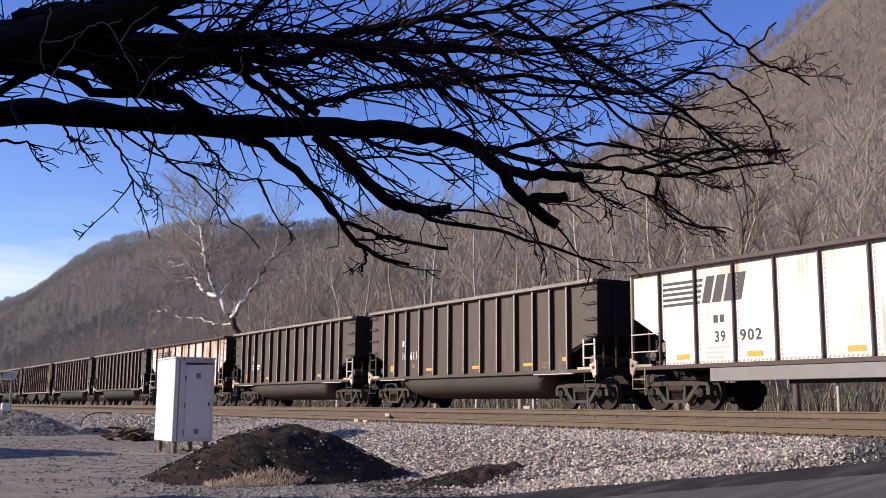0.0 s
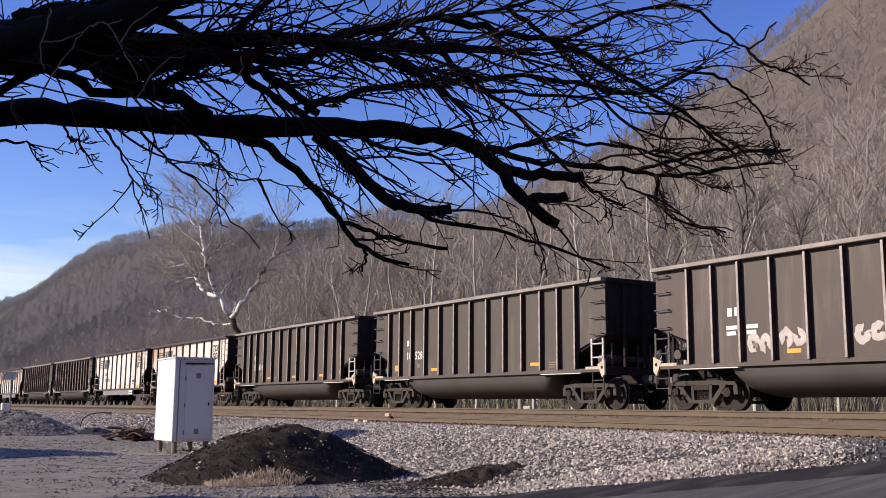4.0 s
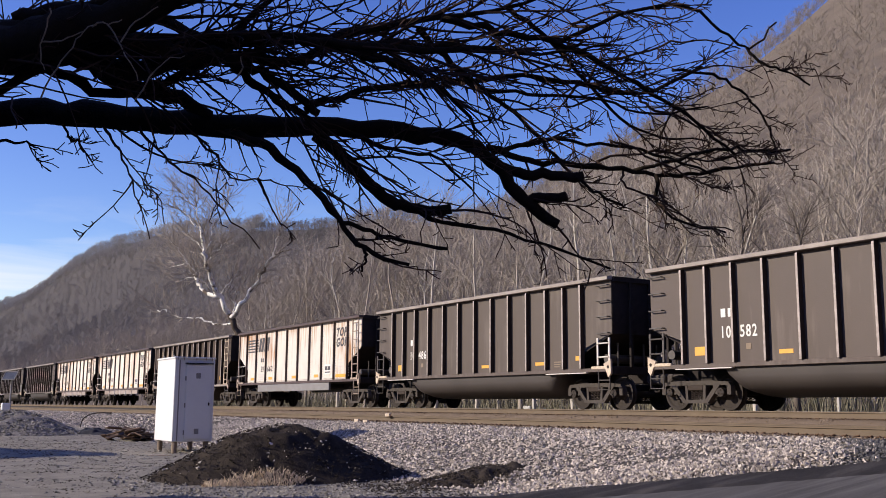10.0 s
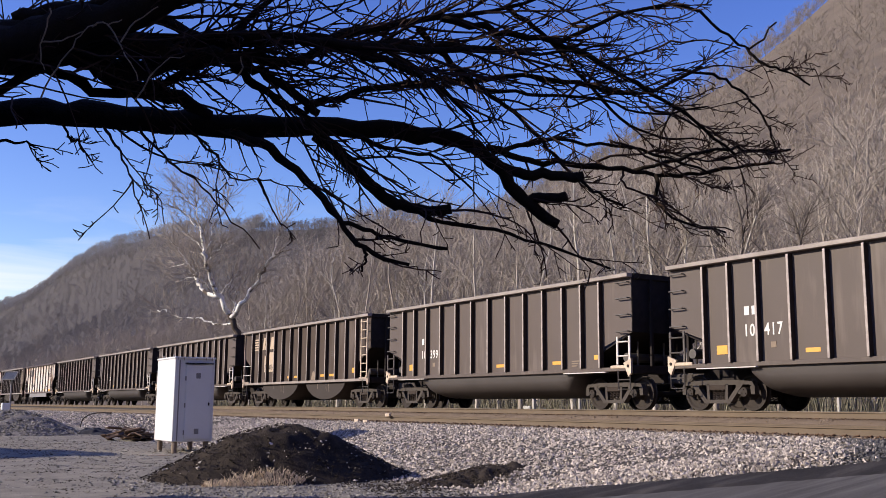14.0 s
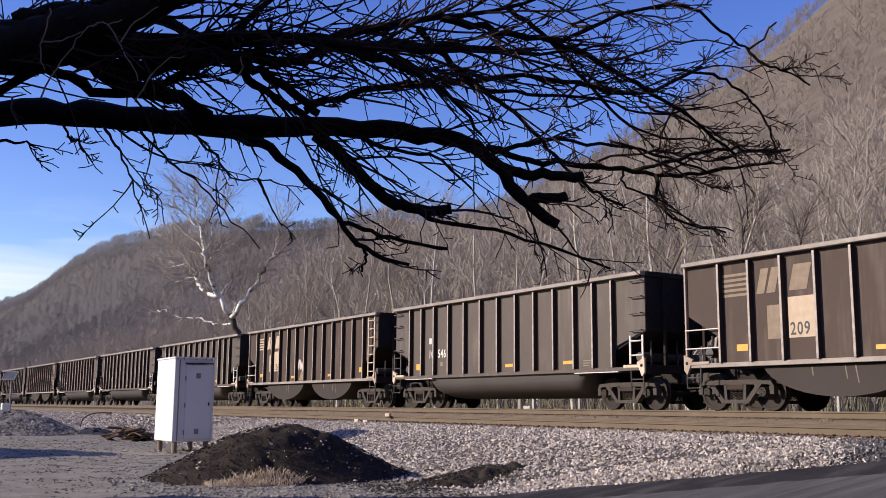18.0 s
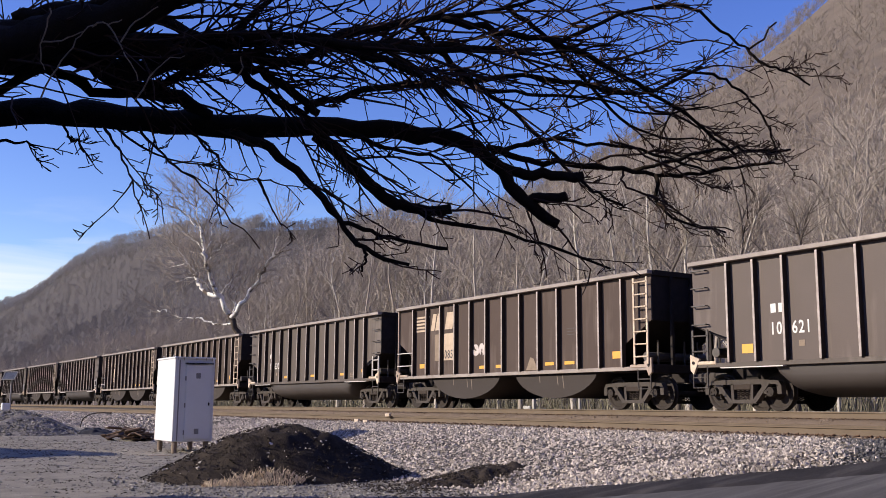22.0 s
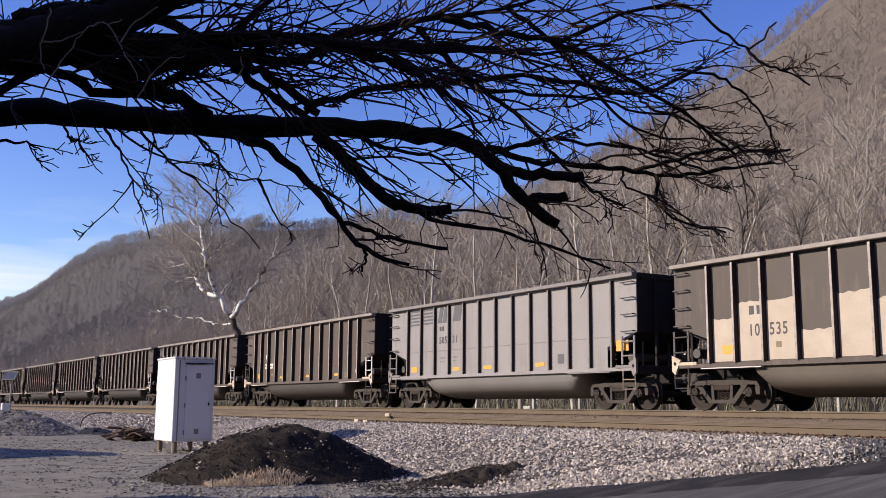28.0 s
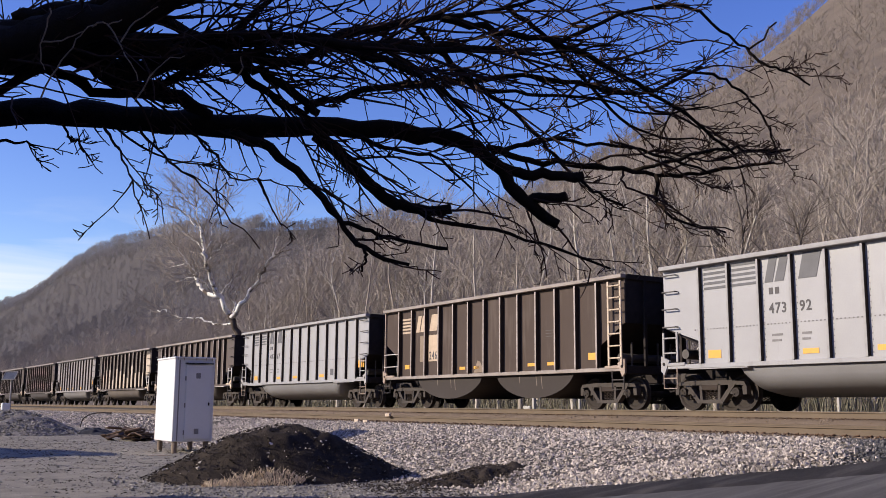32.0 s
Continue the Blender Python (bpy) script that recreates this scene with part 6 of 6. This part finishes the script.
def woods(name, label, places, kinds, mat, seed):
    """Many far trees joined into one mesh."""
    r = np.random.default_rng(seed)
    vs, fs, k = [], [], 0
    for x, y, h in places:
        v, f = kinds[r.integers(len(kinds))]
        a, g = r.uniform(0, 6.283), h / 16.0
        c, s = math.cos(a) * g, math.sin(a) * g
        vs.append(np.stack([v[:, 0] * c - v[:, 1] * s + x, v[:, 0] * s + v[:, 1] * c + y, v[:, 2] * g + land(x, y)], -1))
        fs.append(f + k)
        k += len(v)
    return tagged(new(name, quick_mesh(name, np.concatenate(vs), np.concatenate(fs), mat)), label, "woods", kind="stuff")


def bare_crown(rnd, branches, twigs, shoots, wide, lean=0.5, stem=2.4):
    """A fine-twigged bare tree 16 m high, each stick a single tapered sliver."""
    v, f = [], []

    def sliver(p, q, w):
        side = (q - p).cross(Vector((rnd.gauss(0, 1), rnd.gauss(0, 1), rnd.gauss(0, 1)))).normalized() * w
        k = len(v)
        v.extend((p - side, p + side, q))
        f.append((k, k + 1, k + 2))

    top = Vector((rnd.gauss(0, 0.5), rnd.gauss(0, 0.5), 15.0))
    for _ in range(2):
        sliver(Vector((0, 0, -0.6)), top, wide * stem)
    for i in range(branches):
        h = rnd.uniform(0.22, 0.92)
        a, out = rnd.uniform(0, 6.283), rnd.uniform(0.35, 1.0) * lean * 2
        d = Vector((math.cos(a) * out, math.sin(a) * out, rnd.uniform(0.5, 1.1))).normalized()
        p, long = top * h, (5.6 - 3.6 * h) * rnd.uniform(0.7, 1.25)
        q = p + d * long + Vector((0, 0, 0.12 * long))
        sliver(p, q, wide * 1.5)
        for _ in range(twigs):
            b = p.lerp(q, rnd.uniform(0.25, 0.98))
            e = (d + Vector((rnd.gauss(0, 0.55), rnd.gauss(0, 0.55), rnd.gauss(0.2, 0.45)))).normalized()
            t = b + e * rnd.uniform(0.8, 2.3)
            sliver(b, t, wide)
            for _ in range(shoots):
                c = b.lerp(t, rnd.uniform(0.3, 0.95))
                g = (e + Vector((rnd.gauss(0, 0.6), rnd.gauss(0, 0.6), rnd.gauss(0.15, 0.5)))).normalized()
                sliver(c, c + g * rnd.uniform(0.4, 1.3), wide * 0.7)
    return np.array([tuple(p) for p in v], float), np.array(f)


def stature(x, y, low, high):
    """Height of a tree: lower towards the windy crest on the steep side."""
    h = rng.uniform(low, high)
    if x > -1000 and y > 285:
        h = min(h, 14.0 - 8.0 * min(1.0, (y - 285) / 60.0) + rng.uniform(-1.0, 1.0))
    return h


rnd = random.Random(77)
rng = np.random.default_rng(77)
mid_kinds = [bare_crown(rnd, 16, 8, 3, 0.026) for _ in range(7)]
far_kinds = [bare_crown(rnd, 14, 10, 0, 0.045, 0.6, 1.6) for _ in range(8)]
wide_kinds = [bare_crown(rnd, 13, 9, 0, 0.09, 0.6, 1.5) for _ in range(6)]
small_kinds = [bare_crown(rnd, 10, 7, 0, 0.085, 0.75, 1.0) for _ in range(8)]
spots = [(x, y, rng.uniform(9, 16)) for x, y in zip(rng.uniform(-260, -30, 560), rng.uniform(40, 120, 560)) if x < -45 - y * 0.3]
spots += [(x, y, rng.uniform(11, 18)) for x, y in zip(rng.uniform(-620, -230, 330), rng.uniform(40, 190, 330))]
woods("hillside_woods", "leafless grey-brown trees at the foot of the hill", spots, mid_kinds, M_foot_wood, 5)
spots = [(x, y, stature(x, y, 10, 16)) for x, y in zip(-70 - 500 * rng.uniform(0, 1, 2900) ** 1.05, rng.uniform(90, 376, 2900)) if x < -0.25 * y]
spots += [(x, y, stature(x, y, 5, 8)) for x, y in zip(rng.uniform(-560, -200, 800), rng.uniform(355, 378, 800))]
woods("hillside_woods", "leafless grey-brown trees covering the hillside", spots, far_kinds, M_wood, 6)
spots = [(x, y, rng.uniform(10, 15) - 4 * max(0.0, (y - 300) / 76)) for x, y in zip(rng.uniform(-1050, -540, 1500), rng.uniform(120, 376, 1500))]
spots += [(x, y, rng.uniform(8, 12)) for x, y in zip(rng.uniform(-1050, -540, 1300), rng.uniform(345, 380, 1300))]
woods("hillside_woods", "leafless greyish trees on the further slope", spots, wide_kinds, M_ridge_haze_wood, 8)
spots = [(x, y, rng.uniform(10, 17) + 9 * max(0.0, noise.noise(Vector((x * 0.011, y * 0.02, 2))))) for x, y in zip(-1000 - 2700 * rng.uniform(0, 1, 5600) ** 1.3, rng.uniform(60, 384, 5600))]
woods("hillside_woods", "leafless trees on the far ridge", spots, small_kinds, M_ridge_haze_wood, 7)
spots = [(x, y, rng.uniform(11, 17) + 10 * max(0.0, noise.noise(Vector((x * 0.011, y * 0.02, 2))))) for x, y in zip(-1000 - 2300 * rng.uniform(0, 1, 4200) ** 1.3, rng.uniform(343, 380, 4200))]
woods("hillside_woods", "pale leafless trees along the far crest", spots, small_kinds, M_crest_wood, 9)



def slender_tree(rnd, branches, pale):
    """A bare tree 16 m high: crooked forked trunk and a crown of fine twigs."""
    line = smooth_line([(0, 0, -0.4)] + [(rnd.gauss(0, 0.10 * i), rnd.gauss(0, 0.10 * i), 3.2 * i) for i in range(1, 6)], 3)
    stem = Shape().tube(line, [0.17 * (1 - 0.9 * i / len(line)) for i in range(len(line))], 6)
    for _ in range(7):
        i = rnd.randrange(4, 12)
        a = rnd.uniform(0, 6.283)
        p, d = line[i], Vector((math.cos(a) * 0.65, math.sin(a) * 0.65, 1.0)).normalized()
        fork = [p]
        for k in range(4):
            d = (d + Vector((rnd.gauss(0, 0.12), rnd.gauss(0, 0.12), 0.06))).normalized()
            fork.append(fork[-1] + d * (5.5 - 0.28 * i) * 0.3)
        stem.tube(fork, [0.085 * (1 - 0.2 * k) * (1 - i / 20) for k in range(5)], 4)
    v, f = bare_crown(rnd, branches, 9, 4, 0.019, 0.55, 0.6)
    return stem.mesh("trunk", M_trunk_pale if pale else M_twig), quick_mesh("crown", v, f, M_twig)


# how high the tree tops stand for each bearing, both per metre of distance across the line
TOPS = [(-2.51, 0.386), (-2.29, 0.418), (-2.04, 0.405), (-1.87, 0.380), (-1.73, 0.370), (-1.63, 0.362), (-1.54, 0.345), (-1.45, 0.355), (-1.37, 0.365), (-1.29, 0.377), (-1.15, 0.36), (-1.03, 0.329), (-0.92, 0.299), (-0.83, 0.266), (-0.77, 0.293), (-0.7, 0.294)]
patterns = [slender_tree(rnd, 22 + 2 * i, i % 4 == 0) for i in range(8)]
x = -150.0
row = 0
while x < -20:
    y = rng.uniform(31, 48)
    h = (mixed(x / y, TOPS) * y + 0.9) * rng.uniform(0.72, 1.06) if x > -95 else rng.uniform(3.5, 7.5)
    i = row % len(patterns)
    t = thing("bare_tree", "slender leafless tree with pale trunk" if i % 4 == 0 else "slender leafless grey-brown tree", "tree", "trees behind the track", at=pose(x, y, land(x, y), 0, 0, rng.uniform(0, 360)))
    g = h / 16.0
    for nm, me in zip(("trunk", "crown"), patterns[i]):
        o = part(nm, me, None, t)
        o.scale = (g, g, g)
    row += 1
    x += rng.uniform(0.4, 1.2) * (1.0 if x > -95 else 1.8)


# trees that stand out at the wood's edge: place along the line, height, tone of the trunk
EDGE_TREES = [(-65.4, 12.8, 1), (-61.3, 11.0, 0), (-57.5, 12.0, 0), (-51.9, 12.1, 1), (-47.3, 10.8, 1), (-43.1, 10.5, 0), (-38.7, 12.0, 1), (-35.8, 9.6, 1),
              (-33.1, 10.4, 1), (-31.8, 10.4, -1), (-31.1, 9.0, 1), (-29.5, 9.4, 0), (-28.3, 10.4, -1), (-27.5, 8.4, 1), (-25.5, 8.4, -1)]
TRUNKS = {1: (M_trunk_pale, "leafless tree with a pale grey trunk at the wood's edge"), 0: (M_pale_twig, "leafless grey-brown tree at the wood's edge"), -1: (M_trunk_dark, "leafless tree with a dark trunk at the wood's edge")}


def edge_tree(x, high, tone):
    bark, label = TRUNKS[tone]
    t = thing("bare_tree", label, "tree", "trees behind the track", at=pose(x, 30.5, land(x, 30.5)))
    line = smooth_line([(0, 0, -0.3)] + [(rnd.gauss(0, 0.06 * i), rnd.gauss(0, 0.06 * i), high * 0.2 * i) for i in range(1, 6)], 4)
    n = len(line)
    stem, twigs = Shape().tube(line, [0.13 * (1 - 0.86 * i / n) + 0.008 for i in range(n)], 7), []
    for k in range(11):
        i = rnd.randrange(n // 4, n - 2)
        a = rnd.uniform(0, 6.283)
        p, d = line[i], Vector((math.cos(a) * 0.75, math.sin(a) * 0.75, 1.0)).normalized()
        limb = [p]
        for _ in range(5):
            d = (d + Vector((rnd.gauss(0, 0.13), rnd.gauss(0, 0.13), 0.05))).normalized()
            limb.append(limb[-1] + d * high * 0.30 * (1 - 0.75 * i / n) / 4)
            for _ in range(3):
                e = (d + Vector((rnd.gauss(0, 0.5), rnd.gauss(0, 0.5), rnd.gauss(0.1, 0.4)))).normalized()
                tip = limb[-1] + e * rnd.uniform(0.4, 1.1)
                twigs.append((limb[-1], tip, 0.016, 0.008, 3))
                twigs.append((tip, tip + (e + Vector((rnd.gauss(0, 0.4), rnd.gauss(0, 0.4), rnd.gauss(0.1, 0.3)))) * 0.45, 0.009, 0.005, 3))
        stem.tube(limb, [0.052 * (1 - 0.15 * k) * (1 - 0.6 * i / n) for k in range(6)], 5)
    part("trunk", stem, bark, t, smooth=True)
    crown = new("crown", quick_mesh("crown", *sticks(twigs), bark if tone < 0 else M_pale_twig))
    crown.parent = t


for x, high, tone in EDGE_TREES:
    edge_tree(x, high, tone)

# forked pale tree behind the track
FORKS = [
    (0.4, 0.3, [(-72.8, 25.8, 4.7), (-72.8, 25.6, 5.4), (-72.8, 25.2, 6.1), (-72.9, 24.9, 6.8)]),
    (0.32, 0.18, [(-72.9, 24.9, 6.8), (-73.0, 24.5, 7.5), (-73.1, 24.1, 8.2), (-73.0, 23.6, 8.9), (-72.8, 23.2, 9.6), (-72.5, 22.9, 10.3), (-72.3, 22.6, 11.2), (-72.0, 22.4, 12.1), (-71.8, 22.1, 13.0)]),
    (0.075, 0.03, [(-71.8, 22.1, 13.0), (-71.6, 21.7, 13.9), (-71.5, 21.7, 14.7), (-71.5, 21.5, 15.5)]),
    (0.09, 0.03, [(-72.3, 22.6, 11.2), (-72.4, 23.0, 12.0), (-72.6, 23.2, 13.1), (-72.7, 23.1, 14.0), (-72.8, 23.2, 15.1)]),
    (0.24, 0.14, [(-73.1, 24.2, 8.1), (-73.8, 23.7, 8.3), (-74.5, 23.3, 8.6), (-74.8, 23.0, 9.1), (-75.1, 22.9, 9.7), (-75.3, 22.8, 10.3), (-75.8, 22.4, 10.9), (-76.1, 22.1, 11.4)]),
    (0.08, 0.03, [(-76.1, 22.1, 11.4), (-76.4, 21.8, 12.0), (-76.7, 21.5, 12.4), (-77.4, 21.1, 12.8)]),
    (0.07, 0.03, [(-75.1, 22.9, 9.6), (-75.8, 22.4, 9.6), (-76.3, 22.0, 9.4)]),
    (0.09, 0.04, [(-73.2, 23.4, 8.6), (-72.9, 22.7, 9.2), (-72.5, 22.0, 9.5), (-72.1, 21.7, 9.9)]),
    (0.28, 0.13, [(-72.9, 25.0, 6.6), (-72.2, 25.3, 7.0), (-71.4, 25.5, 7.7), (-70.9, 25.7, 8.4), (-70.3, 26.0, 9.0), (-69.7, 26.2, 9.8), (-69.0, 26.4, 10.5), (-68.7, 26.6, 11.1)]),
    (0.08, 0.03, [(-68.7, 26.6, 11.1), (-68.3, 26.7, 11.8), (-67.9, 26.8, 12.6), (-67.5, 26.8, 13.5)]),
    (0.07, 0.03, [(-69.0, 26.4, 10.5), (-68.1, 26.6, 10.8), (-67.4, 26.9, 11.0)]),
    (0.12, 0.05, [(-72.8, 25.3, 6.1), (-73.7, 24.8, 6.1), (-74.7, 24.1, 6.3), (-75.6, 23.4, 6.6), (-76.7, 22.6, 6.7), (-77.6, 21.9, 6.9), (-78.3, 21.6, 7.2), (-78.9, 21.1, 7.4)]),
    (0.08, 0.03, [(-73.1, 24.2, 8.2), (-73.5, 24.8, 9.0), (-73.5, 25.4, 9.6), (-73.7, 25.8, 10.2)]),
    (0.09, 0.03, [(-72.8, 25.2, 6.4), (-73.6, 25.5, 7.4), (-73.9, 25.8, 8.3), (-74.4, 25.5, 9.2), (-74.5, 25.6, 10.1)]),
    (0.07, 0.03, [(-72.5, 22.8, 10.5), (-71.6, 23.0, 10.9), (-70.9, 23.4, 11.4), (-70.4, 23.6, 11.8)]),
    (0.07, 0.03, [(-72.3, 22.6, 11.2), (-73.0, 22.3, 11.9), (-73.6, 22.0, 12.5), (-74.1, 21.7, 13.0)]),
    (0.07, 0.03, [(-72.2, 25.3, 7.0), (-71.7, 24.7, 7.8), (-71.4, 24.3, 8.5)]),
    (0.06, 0.03, [(-71.8, 22.1, 13.0), (-72.5, 21.6, 13.6), (-73.1, 21.1, 14.2), (-73.8, 20.6, 14.6)]),
    (0.06, 0.03, [(-72.6, 23.2, 13.1), (-72.5, 23.8, 14.0), (-72.5, 24.2, 15.0), (-72.5, 24.3, 16.0)]),
    (0.05, 0.025, [(-71.6, 21.6, 14.2), (-72.3, 21.1, 15.1), (-72.6, 20.7, 15.6)]),
    (0.05, 0.025, [(-75.8, 22.4, 10.9), (-76.7, 22.0, 10.7), (-77.7, 21.6, 10.6)]),
]


def pale_tree():
    t = thing("bare_tree", "tall forked leafless tree with pale patchy bark", "tree", at=pose(0, 0, 0))
    rnd = random.Random(5)
    segs = []
    for k, (r0, r1, pts) in enumerate(FORKS):
        line = smooth_line(pts, 3)
        m = len(line) - 1
        line = [p + Vector((rnd.gauss(0, 0.07), rnd.gauss(0, 0.07), rnd.gauss(0, 0.06))) if 0 < i < m else p for i, p in enumerate(line)]
        radii = [0.66 * (r0 + (r1 - r0) * i / m) * rnd.uniform(0.85, 1.1) for i in range(m + 1)]
        part("trunk" if k == 0 else "limb", Shape().tube(line, radii, 8), M_tie if k == 0 else M_pale_bark, t, smooth=True)
        if k == 0:
            continue
        for i in range(max(2, m // 2), m + 1):
            for _ in range(3 if k < 9 else 2):
                d = (line[i] - line[i - 1]).normalized()
                side = Vector((rnd.gauss(0, 1), rnd.gauss(0, 1), rnd.gauss(0.3, 0.7)))
                side = (side - d * side.dot(d)).normalized()
                p, w, r = line[i], (d + side * rnd.uniform(0.6, 1.2)).normalized(), 0.045
                for j in range(4):
                    q = p + w * rnd.uniform(0.4, 0.8)
                    segs.append((p, q, r, r * 0.7, 2))
                    for _ in range(2):
                        v = (w + Vector((rnd.gauss(0, 0.6), rnd.gauss(0, 0.6), rnd.gauss(0.2, 0.5)))).normalized()
                        e = q + v * rnd.uniform(0.3, 0.9)
                        segs.append((q, e, r * 0.5, r * 0.3, 2))
                        segs.append((e, e + (v + Vector((rnd.gauss(0, 0.5), rnd.gauss(0, 0.5), rnd.gauss(0.1, 0.4)))) * 0.4, r * 0.3, r * 0.2, 2))
                    p, r = q, r * 0.7
                    w = (w + Vector((rnd.gauss(0, 0.25), rnd.gauss(0, 0.25), rnd.gauss(0.1, 0.2)))).normalized()
    ob = new("crown", quick_mesh("crown", *sticks(segs, 0.7, 0.009), M_pale_twig))
    ob.parent = t


pale_tree()

motions()
